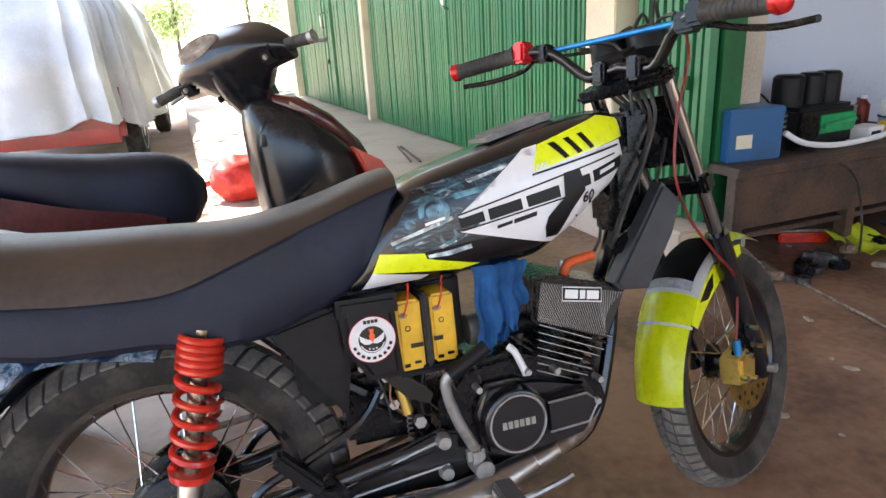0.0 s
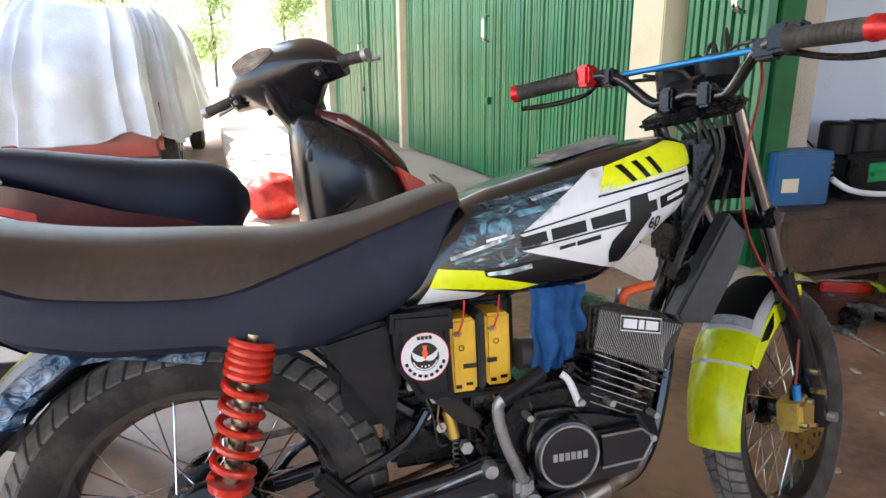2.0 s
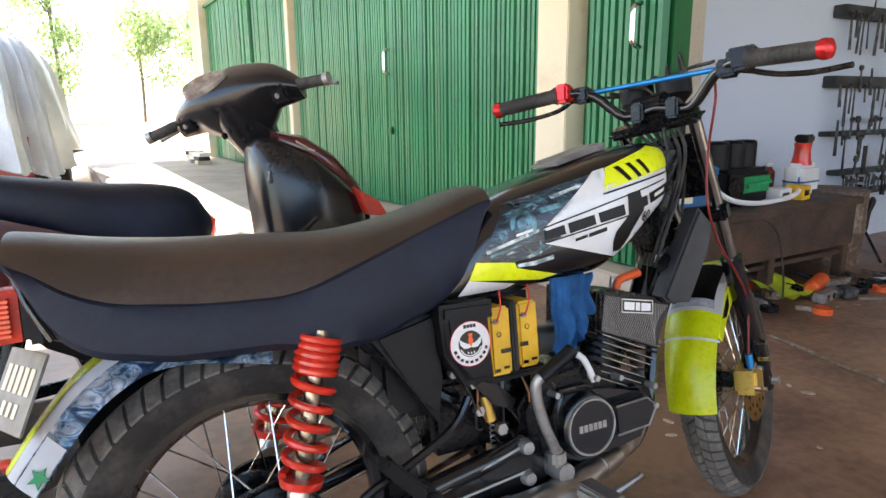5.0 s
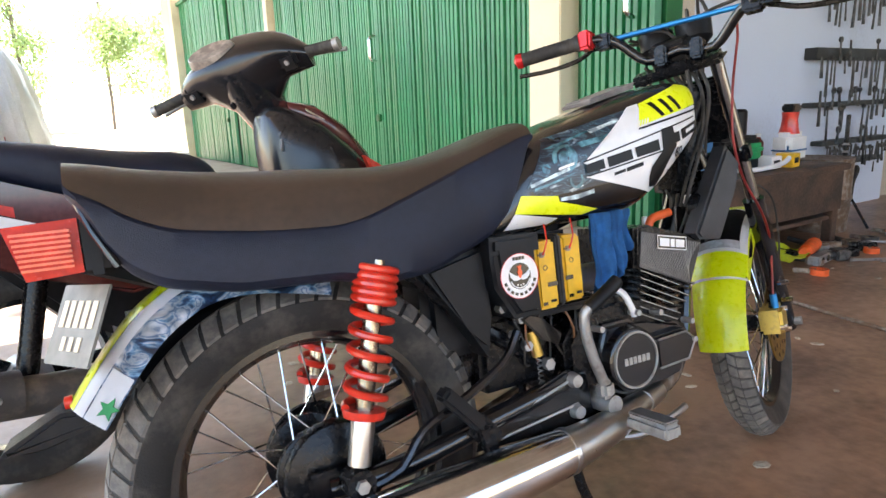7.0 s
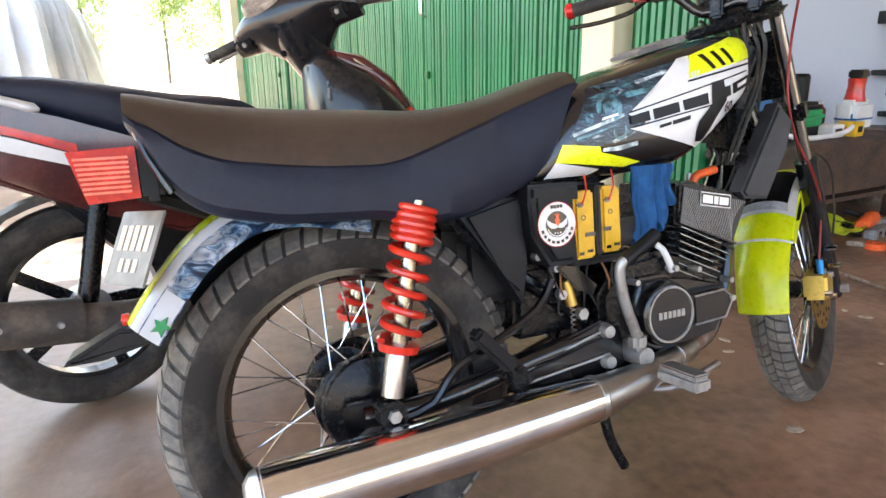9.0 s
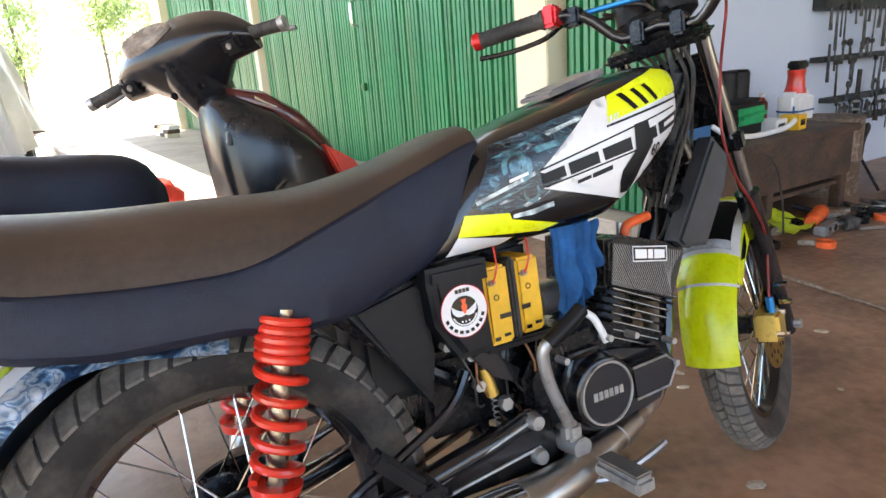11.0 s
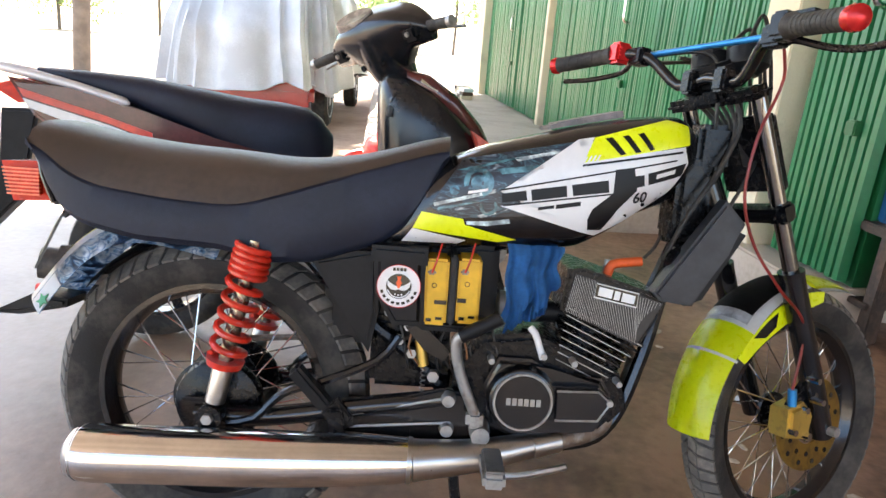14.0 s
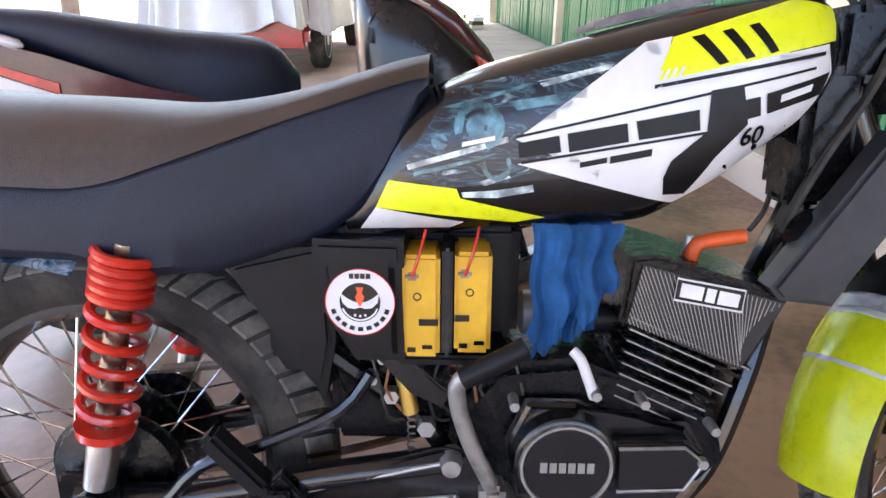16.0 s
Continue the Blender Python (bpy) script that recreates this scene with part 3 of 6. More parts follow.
S_TOP = sm([-0.315, -0.25, -0.12, 0.04, 0.14, 0.27, 0.37, 0.432], [0.852, 0.835, 0.82, 0.814, 0.806, 0.824, 0.855, 0.875], 9)
S_CRE = sm([-0.315, -0.305, -0.22, -0.08, 0.05, 0.145, 0.277, 0.432], [0.816, 0.794, 0.741, 0.722, 0.716, 0.748, 0.795, 0.845], 7)
S_BOT = sm([-0.315, -0.30, -0.27, -0.225, -0.126, 0.03, 0.09, 0.19, 0.314, 0.37, 0.40, 0.432], [0.80, 0.745, 0.69, 0.66, 0.638, 0.63, 0.61, 0.617, 0.66, 0.705, 0.76, 0.835], 3)
S_W = sm([-0.315, -0.27, -0.2, 0.0, 0.15, 0.3, 0.432], [0.14, 0.152, 0.157, 0.15, 0.143, 0.13, 0.108], 7)
seat_top, seat_side = [], []
for x, t, c, b, w in zip(SX, S_TOP, S_CRE, S_BOT, S_W):
    ring = []
    for k in range(17):
        u = -1 + k / 8
        z = c + (t - c) * (1 - abs(u) ** 3.2) ** 0.62
        ring.append((x, u * w * 0.97, z))
    seat_top.append(ring)
    seat_side.append([(x, -w * 0.8, b), (x, -w * 0.93, b + 0.004), (x, -w, b + 0.016), (x, -w * 1.01, b + (c - b) * 0.5), (x, -w * 0.985, c - 0.006), (x, -w * 0.955, c - 0.001), (x, -w * 0.9, c + 0.006),
                      (x, w * 0.9, c + 0.006), (x, w * 0.955, c - 0.001), (x, w * 0.985, c - 0.006), (x, w * 1.01, b + (c - b) * 0.5), (x, w, b + 0.016), (x, w * 0.93, b + 0.004), (x, w * 0.8, b)])
seat = part("seat", loft(B(), seat_top, False), M_VINYL, bike, "black vinyl seat top, warm reflected light put into its brown")
part("skirt", loft(B(), seat_side, True), M_VINYL2, seat, "navy-black vinyl seat side")
part("tail_trim", tube(B(), soft([(-0.316, -0.12, 0.80), (-0.3, -0.135, 0.75), (-0.275, -0.145, 0.70)]), 0.005), M_BLACK, seat, "glossy black piping")

# swing arm, frame and stays
for sgn in (-1, 1):
    part("swingarm", box(tube(B(), soft([(0.47, sgn * 0.1, 0.36), (0.3, sgn * 0.105, 0.335), (0.1, sgn * 0.105, 0.3), (-0.03, sgn * 0.105, 0.302)]), 0.02, 10), -0.06, 0.03, sgn * 0.1 - 0.01, sgn * 0.1 + 0.01, 0.28, 0.33, 0.006), M_BLACK, bike, "glossy black swing arm tube")


M_DAMPER = mat("dull_bronze_metal", (0.34, 0.29, 0.22), 0.25, 0.9, var=0.4, scale=40)


def shock(sgn):
    y = sgn * 0.135
    top, low = Vector((0.092, y, 0.675)), Vector((0.01, y, 0.312))
    d = (low - top).normalized()
    body = part("shock_absorber", tube(B(), [top + d * 0.02, top + d * 0.27], 0.015, 12), M_DAMPER, bike, "dull bronze damper body")
    side = d.cross(Vector((0, 1, 0))).normalized()
    pts, n = [], 180
    for i in range(n + 1):
        k = 10.5 * i / n
        r = 0.0315
        # close coils in the upper third, open ones below
        c = top + d * (0.025 + (0.0125 * k if k < 5 else 0.0625 + 0.0305 * (k - 5)))
        pts.append(c + side * r * math.cos(2 * math.pi * k) + Vector((0, 1, 0)) * r * math.sin(2 * math.pi * k))
    part("spring", tube(B(), pts, 0.0064, 8), M_RED, body, "glossy red coil spring")
    part("collar", tube(B(), [top + d * 0.257, top + d * 0.27], [0.036, 0.033], 20), M_RED, body, "red spring seat")
    part("lower_tube", tube(B(), [top + d * 0.268, top + d * 0.28, top + d * 0.345], [0.017, 0.02, 0.019], 14), M_STEEL, body, "steel lower damper tube")
    part("eye", lathe(B(), [(-0.022, 0.008), (-0.022, 0.024), (0.022, 0.024), (0.022, 0.008)], low, seg=20), M_BLACKM, body)
    part("bolt", lathe(B(), [(-0.03, 0.0), (-0.03, 0.011), (-0.02, 0.012), (0.02, 0.012), (0.03, 0.011), (0.03, 0.0)], low, seg=6), M_ALLOY, body)
    return body


shock(-1)
shock(1)
# brake drum plate on the near side of the rear wheel
part("brake_plate", lathe(B(), [(-0.085, 0.012), (-0.085, 0.03), (-0.078, 0.06), (-0.07, 0.085), (-0.06, 0.09), (-0.05, 0.09)], (0, 0, 0.305), seg=40), M_BLACKM, bike, "black rear drum brake plate")
part("axle_nut", lathe(B(), [(-0.125, 0.0), (-0.125, 0.014), (-0.1, 0.016)], (0, 0, 0.305), seg=6), M_ALLOY, bike)
part("brake_arm", prism(B(), [(-0.06, 0.25), (-0.03, 0.25), (0.01, 0.275), (0.0, 0.29)], -0.1, -0.09, 0.003), M_ALLOY, bike)
part("sprocket", lathe(B(), [(0.07, 0.03), (0.07, 0.088), (0.076, 0.09), (0.082, 0.088), (0.082, 0.03)], (0, 0, 0.305), seg=40), M_BLACKM, bike)
part("chain", tube(B(), soft([(0.0, 0.078, 0.397), (0.25, 0.078, 0.415), (0.5, 0.075, 0.40)]), 0.008, 6), M_RUST, bike, "rusty drive chain")
part("chain_lower", tube(B(), soft([(0.0, 0.078, 0.215), (0.25, 0.078, 0.25), (0.5, 0.075, 0.32)]), 0.008, 6), M_RUST, bike)

for sgn in (-1, 1):
    part("seat_rail", tube(B(), soft([(-0.2, sgn * 0.085, 0.66), (0.1, sgn * 0.09, 0.66), (0.3, sgn * 0.09, 0.655), (0.62, sgn * 0.06, 0.7)]), 0.013), M_BLACKM, bike)
    part("frame_stay", tube(B(), soft([(0.14, sgn * 0.066, 0.65), (0.27, sgn * 0.066, 0.52), (0.40, sgn * 0.07, 0.42), (0.46, sgn * 0.075, 0.35), (0.47, sgn * 0.08, 0.28)]), 0.014), M_BLACKM, bike)
    part("side_stay", tube(B(), soft([(0.036, sgn * 0.125, 0.292), (0.09, sgn * 0.125, 0.305), (0.14, sgn * 0.12, 0.355), (0.22, sgn * 0.115, 0.385), (0.32, sgn * 0.105, 0.43), (0.36, sgn * 0.1, 0.48)]), 0.0085), M_BLACK, bike, "bent black stay tube")
    part("cradle", tube(B(), soft([(0.93, 0, 0.75), (0.885, sgn * 0.03, 0.58), (0.85, sgn * 0.055, 0.45), (0.80, sgn * 0.07, 0.32), (0.72, sgn * 0.075, 0.27), (0.5, sgn * 0.08, 0.265), (0.45, sgn * 0.085, 0.3)]), 0.014), M_BLACK, bike)
part("backbone", tube(B(), soft([(0.965, 0, 0.84), (0.8, 0, 0.76), (0.55, 0, 0.67), (0.3, 0, 0.63)]), 0.024), M_BLACKM, bike)
part("head_tube", tube(B(), [HEAD + AXIS * 0.1, HEAD - AXIS * 0.06], 0.03, 16), M_BLACK, bike)
# swing-arm side plate with slots
plate = part("pivot_plate", prism(B(), [(0.24, 0.285), (0.26, 0.33), (0.45, 0.385), (0.50, 0.375), (0.51, 0.29), (0.47, 0.275)], -0.118, -0.105, 0.005), M_BLACK, bike, "glossy black side plate")
part("rib", tube(B(), [(0.245, -0.12, 0.315), (0.46, -0.12, 0.368)], 0.003), M_ALLOY, plate)
part("rib", tube(B(), [(0.26, -0.12, 0.296), (0.47, -0.12, 0.318)], 0.003), M_ALLOY, plate)
for x, z in ((0.463, 0.366), (0.463, 0.305)):
    part("bolt", lathe(B(), [(-0.134, 0.0), (-0.134, 0.012), (-0.115, 0.016), (-0.1, 0.016)], (x, 0, z), seg=12), M_ALLOY, bike, "grey pivot bolt")
# folded passenger peg on the near side
peg_r = part("passenger_peg", box(B(), -0.05, 0.05, -0.018, 0.018, -0.013, 0.013, 0.006, pose(0.2, -0.15, 0.385, 0, 48, 0)), M_PLASTIC, bike, "folded black rubber passenger peg")
part("bracket", prism(B(), [(0.22, 0.33), (0.25, 0.36), (0.29, 0.31), (0.25, 0.29)], -0.14, -0.12, 0.003), M_BLACKM, bike)

# rear mudguard inside the frame
bm = B()
rings = []
for k in range(25):
    a = radians(20 + k * 5.0)
    rings.append([((0.36 - 0.012 * abs(u) ** 2) * math.cos(a), 0.062 * u, 0.305 + (0.36 - 0.02 * abs(u) ** 2) * math.sin(a)) for u in (-1, -0.9, -0.5, 0, 0.5, 0.9, 1)])
loft(bm, rings, False)
bmesh.ops.solidify(bm, geom=bm.faces[:], thickness=0.003)
part("inner_mudguard", bm, M_PLASTIC, bike, "black plastic inner mudguard")
# painted rear mudguard behind the wheel
bm = B()
path = soft([(0.02, 0, 0.66), (-0.1, 0, 0.682), (-0.185, 0, 0.675), (-0.26, 0, 0.632), (-0.315, 0, 0.573), (-0.36, 0, 0.513)], 0.02)


def guard_strip(u0, u1, lift, start=0):
    b = B()
    R = []
    for i, p in enumerate(path):
        d = (path[min(i + 1, len(path) - 1)] - path[max(i - 1, 0)]).normalized()
        nrm = Vector((-d.z, 0, d.x)) * -1
        row = []
        for k in range(7):
            u = u0 + (u1 - u0) * k / 6
            row.append(p + nrm * (lift - 0.05 * abs(u) ** 3) + Vector((0, 0.08 * u - 0.045, 0)))
        if i >= start:
            R.append(row)
    loft(b, R, False)
    bmesh.ops.solidify(b, geom=b.faces[:], thickness=0.003)
    return b


guard = part("rear_mudguard", guard_strip(-1, 1, 0), M_GRAPHIC2, bike, "rear mudguard with printed blue and grey film")
part("decal", guard_strip(-0.72, -0.5, 0.002), M_WHITE, guard, "white film stripe")
part("decal", guard_strip(-0.48, 0.2, 0.002), M_YELLOW, guard, "yellow film stripe")
part("decal", guard_strip(-1, -0.74, 0.002, len(path) - 4), M_WHITE, guard, "white film at the lower end")
part("star", prism(B(), [(0.016 * (1 if k % 2 else 0.45) * math.cos(k * math.pi / 5), 0.016 * (1 if k % 2 else 0.45) * math.sin(k * math.pi / 5)) for k in range(10)], -0.001, 0.001, m=pose(-0.314, -0.123, 0.511, -28, -20, -12)), M_GREEN, guard, "green star")
part("mud_flap", prism(B(), [(-0.452, 0.46), (-0.446, 0.468), (-0.376, 0.504), (-0.306, 0.497), (-0.309, 0.48), (-0.40, 0.46)], -0.06, 0.02, 0.006), M_PLASTIC, guard, "black plastic flap under the mudguard")
part("reflector", lathe(B(), [(-0.008, 1e-7), (-0.006, 0.009), (0.004, 0.01)], (-0.362, -0.05, 0.516), "x", 16), M_RED, guard, "small red reflector")
M_LENS = mat("red_lamp_lens", (0.55, 0.022, 0.006), 0.25, var=0.15, scale=30, spec=0.25)
M_RIB = mat("orange_lens_rib", (0.85, 0.13, 0.045), 0.2, var=0.1, scale=30)
lamp = part("tail_lamp", box(B(), -0.315, -0.285, -0.1, 0.01, 0.69, 0.772, 0.008), M_PLASTIC, bike, "black housing of the tail lamp")
part("lens", prism(B(), [(-0.405, 0.766), (-0.317, 0.77), (-0.317, 0.696), (-0.385, 0.692)], -0.1, 0.01, 0.012), M_LENS, lamp, "boxy red lens with ribs")
for k in range(8):
    part("rib", box(B(), -0.387 - 0.0012 * k, -0.327, -0.103, -0.098, 0.705 + 0.0068 * k, 0.7085 + 0.0068 * k), M_RIB, lamp)
part("lamp_stay", tube(B(), soft([(-0.2, 0, 0.66), (-0.27, 0, 0.69), (-0.32, 0, 0.71)]), 0.02), M_PLASTIC, bike)
M_PLATE = mat("dull_plate_paint", (0.15, 0.142, 0.125), 0.5, var=0.15, scale=30)
PLM = pose(-0.338, -0.05, 0.622, 0, 24, 27)
plate_r = part("number_plate", box(B(), -0.002, 0.002, -0.066, 0.066, -0.058, 0.058, 0.0015, PLM), M_PLATE, bike, "dull grey number plate")
for k in range(5):
    part("bar", box(B(), -0.0035, -0.0025, -0.05 + 0.021 * k, -0.036 + 0.021 * k, -0.005, 0.034, 0, PLM), M_CREAM, plate_r)
for k in range(3):
    part("bar", box(B(), -0.0035, -0.0025, -0.03 + 0.022 * k, -0.018 + 0.022 * k, -0.038, -0.018, 0, PLM), M_CREAM, plate_r)

# side box with sticker, battery pair, cloth
cover = part("side_box", prism(B(), [(0.302, 0.655), (0.40, 0.655), (0.405, 0.508), (0.345, 0.508), (0.308, 0.57)], -0.135, 0.1, 0.014, seg=3), M_PLASTIC, bike, "black plastic side box")
part("lid", prism(B(), [(0.30, 0.662), (0.405, 0.66), (0.405, 0.628), (0.298, 0.63)], -0.14, 0.1, 0.008), M_PLASTIC, cover)
part("inner_fairing", prism(B(), [(0.18, 0.62), (0.31, 0.65), (0.315, 0.52), (0.30, 0.44), (0.26, 0.50)], -0.1, 0.1, 0.01), M_PLASTIC, bike, "black plastic panel")


def disc(x, z, y, r, r0, material, parent, label="", name="sticker", t=0.0008):
    return part(name, lathe(B(), [(y - t, r0), (y - t, r), (y, r), (y, r0), (y - t, r0)] if r0 else [(y - t, 1e-7), (y - t, r), (y, r)], (x, 0, z), seg=40), material, parent, label)


st = disc(0.354, 0.587, -0.1355, 0.0405, 0, M_WHITE, cover, "round white sticker with a red rim and dark emblem")
disc(0.354, 0.587, -0.1368, 0.0412, 0.0402, M_REDCAP, st, "red ring", "ring")
disc(0.354, 0.587, -0.1365, 0.0238, 0, M_BLACK, st, "black round field", "field")
for sgn in (-1, 1):
    part("wing", prism(B(), [(0.354 + sgn * u, z) for u, z in [(0, 0.5865), (0.008, 0.5885), (0.0145, 0.592), (0.0222, 0.598), (0.0205, 0.587), (0.014, 0.5805), (0.006, 0.5795), (0, 0.5815)]], -0.1382, -0.1372), M_WHITE, st, "white wing of the emblem")
arc = [(0.354 + q * math.cos(radians(a_)), 0.587 + q * math.sin(radians(a_))) for q, a_ in [(0.0225, 200 + 14 * k) for k in range(11)] + [(0.0205, 340 - 14 * k) for k in range(11)]]
part("rim_line", prism(B(), arc, -0.1382, -0.1372), M_WHITE, st, "thin white line")
for k in range(3):
    part("dot", lathe(B(), [(-0.1382, 1e-7), (-0.1382, 0.0016), (-0.1372, 0.0016)], (0.348 + 0.006 * k, 0, 0.5715 - 0.001 * (k == 1)), seg=10), M_WHITE, st)
part("crest", prism(B(), [(0.3495, 0.606), (0.3585, 0.606), (0.3565, 0.599), (0.3595, 0.594), (0.3555, 0.5835), (0.3525, 0.5835), (0.3485, 0.594), (0.3515, 0.599)], -0.1386, -0.1376), M_RIB, st, "orange crest of the emblem")
for k in range(9):
    a = radians(-160 + 17.5 * k)
    part("bar", box(B(), -0.003, 0.003, -0.001, 0, -0.0025, 0.0025, 0, pose(0.354 + 0.033 * math.cos(a), -0.1365, 0.587 + 0.033 * math.sin(a), 0, -90 - math.degrees(a), 0)), M_BLACK, st)
for k in range(4):
    part("bar", box(B(), 0.342 + 0.0065 * k, 0.347 + 0.0065 * k, -0.1378, -0.1365, 0.616, 0.622), M_BLACK, st)
for x0, x1, z0, z1, tilt in ((0.402, 0.447, 0.513, 0.641, 0), (0.464, 0.508, 0.519, 0.645, 0)):
    bt = part("battery", box(B(), x0, x1, -0.125, -0.04, z0, z1, 0.005), M_BATT, bike, "yellow dry battery with small dark print")
    part("bar", box(B(), x0 + 0.02 if x0 < 0.45 else x0 + 0.001, x1 - 0.002 if x0 < 0.45 else x0 + 0.018, -0.1265, -0.1252, z0 + 0.042, z0 + 0.05), M_BLACK, bt)
    part("bar", box(B(), x0 + 0.024, x0 + 0.036, -0.1265, -0.1252, z0 + 0.012, z0 + 0.017), M_BLACK, bt)
    part("bar", box(B(), x0 + 0.006, x0 + 0.016, -0.1265, -0.1252, z0 + 0.008, z0 + 0.014), M_BLACK, bt)
    part("terminal", box(B(), x0 + 0.004, x0 + 0.02, -0.129, -0.12, z1 - 0.03, z1 - 0.02, 0.003), M_RUST, bt, "dark terminal bolt")
    disc(x0 + 0.018, z0 + 0.078, -0.125, 0.005, 0.0035, M_BLACK, bt, "", "ring")
    part("wire", tube(B(), soft([(x0 + 0.012, -0.13, z1 - 0.025), (x0 + 0.02, -0.135, z1), (x0 + 0.028, -0.12, z1 + 0.03)]), 0.0018, 6), M_RED, bt, "thin red wire")
part("battery_strap", box(B(), 0.449, 0.462, -0.127, -0.03, 0.515, 0.65, 0.004), M_RUBBER, bike, "black rubber strap")
part("battery_tray", box(B(), 0.395, 0.53, -0.12, 0.05, 0.5, 0.513, 0.004), M_PLASTIC, bike)
part("air_box", box(B(), 0.40, 0.55, -0.035, 0.09, 0.5, 0.66, 0.012), M_PLASTIC, bike)
# blue cloth tucked under the tank: hanging folds with a ragged lower edge


def hanging_cloth(x0, x1, y, low, seed, depth):
    rows = []
    for k in range(22):
        v = k / 21
        row = []
        for i in range(46):
            u = i / 45
            zl = float(np.interp(u, low[0], low[1]))
            pinch = 1 - 0.16 * math.sin(math.pi * v) * (0.4 + 0.6 * v)
            x = (x0 + x1) / 2 + (x1 - x0) * (u - 0.5) * pinch + 0.004 * math.sin(9 * v + seed)
            fold = math.sin(19 * u + seed + 1.2 * v) + 0.6 * math.sin(37 * u - 2 * v + seed) + 0.5 * noise.noise(Vector((u * 7, v * 4, seed)))
            row.append((x, y - depth * fold * (0.35 + 0.65 * v) - 0.012 * math.sin(math.pi * u), 0.677 + (zl - 0.677) * v + 0.002 * math.sin(60 * u) * v))
        rows.append(row)
    bm = loft(B(), rows, False)
    bmesh.ops.solidify(bm, geom=bm.faces[:], thickness=0.0016)
    return bm


cloth = part("cloth", hanging_cloth(0.552, 0.662, -0.1, ([0, 0.12, 0.2, 0.34, 0.5, 0.62, 0.74, 0.88, 1], [0.535, 0.52, 0.512, 0.545, 0.568, 0.548, 0.562, 0.59, 0.6]), 0.4, 0.0065), M_BLUECLOTH, bike, "crumpled blue cotton rag tucked under the tank")
part("cloth_fold", hanging_cloth(0.565, 0.65, -0.082, ([0, 0.3, 0.5, 0.75, 1], [0.49, 0.515, 0.525, 0.53, 0.55]), 2.1, 0.008), M_BLUECLOTH, cloth)

# ---- engine ----
TILT = pose(0.742, 0, 0.49, 0, 24, 0)        # cylinder leans forward
for k in range(8):
    z = -0.062 + 0.0145 * k
    w = 0.056 + 0.0045 * k
    part("fin", box(B(), -w, w, -0.1, 0.1, z - 0.0024, z + 0.0024, 0.002, TILT), M_BLACKM, bike, "black cooling fin with worn bright edge")
    part("fin_edge", box(B(), -w * 0.95, w * (0.95 if k % 3 else 0.5), -0.1015, -0.0995, z - 0.0009, z + 0.0009, 0.0003, TILT), M_ALLOY, bike, "bare metal fin edge")
part("cylinder", lathe(B(), [(-0.1, 0.06), (0.07, 0.064)], (0, 0, 0), "z", 28, TILT), M_BLACKM, bike)
M_CARBON = mat("ribbed_black_plastic", (0.02, 0.02, 0.022), 0.35, var=0.3, scale=30)
hp = prism(B(), [(0.676, 0.634), (0.71, 0.638), (0.875, 0.588), (0.83, 0.487), (0.668, 0.552)], -0.098, 0.09, 0.006)
head = part("cylinder_head", hp, M_BLACKM, bike, "black finned head with a ribbed cover plate")
hcov = part("head_plate", prism(B(), [(0.69, 0.627), (0.865, 0.58), (0.822, 0.493), (0.676, 0.553)], -0.1015, -0.0985, 0.001), M_CARBON, head, "black plate with fine diagonal ribs")
for k in range(30):
    # diagonal ribs across the plate, cut off at its lower edge
    u = (k + 0.5) / 30
    top = Vector((0.69 + 0.172 * u, -0.102, 0.625 - 0.046 * u))
    w = min(1.0, (1 - u) * 2.6)
    low = Vector((0.676 + 0.146 * min(1.0, u + 0.36), -0.102, 0.556 - 0.06 * min(1.0, u + 0.36)))
    part("rib", tube(B(), [top, top.lerp(low, w)], 0.0006, 4), M_ALLOY, hcov)
for k in range(10):
    u = (k + 0.5) / 10
    a = Vector((0.69 - 0.013 * u, -0.102, 0.625 - 0.07 * u))
    part("rib", tube(B(), [a, (0.678 + 0.05 * (1 - u), -0.102, 0.552 - 0.02 * (1 - u))], 0.0006, 4), M_ALLOY, hcov)
badge = part("badge", prism(B(), [(0.731, 0.612), (0.814, 0.597), (0.812, 0.57), (0.729, 0.585)], -0.1055, -0.1025, 0.002), M_BLACK, head, "black badge with a white frame")
for q in ([(0.737, 0.606), (0.764, 0.601), (0.762, 0.584), (0.735, 0.589)], [(0.768, 0.6), (0.779, 0.598), (0.777, 0.581), (0.766, 0.583)], [(0.783, 0.597), (0.808, 0.592), (0.806, 0.576), (0.781, 0.58)]):
    part("bar", prism(B(), q, -0.107, -0.1057), M_WHITE, badge)
part("frame_line", tube(B(), [(0.731, -0.106, 0.612), (0.814, -0.106, 0.597), (0.812, -0.106, 0.57), (0.729, -0.106, 0.585)], 0.0014, 6, True), M_WHITE, badge, "white frame line")
part("spark_cap", tube(B(), soft([(0.765, -0.045, 0.605), (0.768, -0.05, 0.635), (0.782, -0.05, 0.645), (0.83, -0.05, 0.652)], 0.01), 0.0095, 10), M_ORANGE, bike, "orange rubber spark plug cap")
part("spark_lead", tube(B(), soft([(0.835, -0.05, 0.66), (0.86, -0.03, 0.68), (0.88, 0, 0.70)]), 0.0035), M_RUBBER, bike)
part("spark_plug", lathe(B(), [(0, 0.012), (0.02, 0.01), (0.05, 0.006)], (0.765, -0.04, 0.6), "z", 12), M_ALLOY, bike)
case = part("crankcase", prism(B(), [(0.47, 0.43), (0.52, 0.49), (0.62, 0.50), (0.70, 0.47), (0.80, 0.43), (0.82, 0.36), (0.76, 0.29), (0.52, 0.275), (0.47, 0.32)], -0.1, 0.1, 0.012), M_BLACKM, bike, "black painted crankcase")
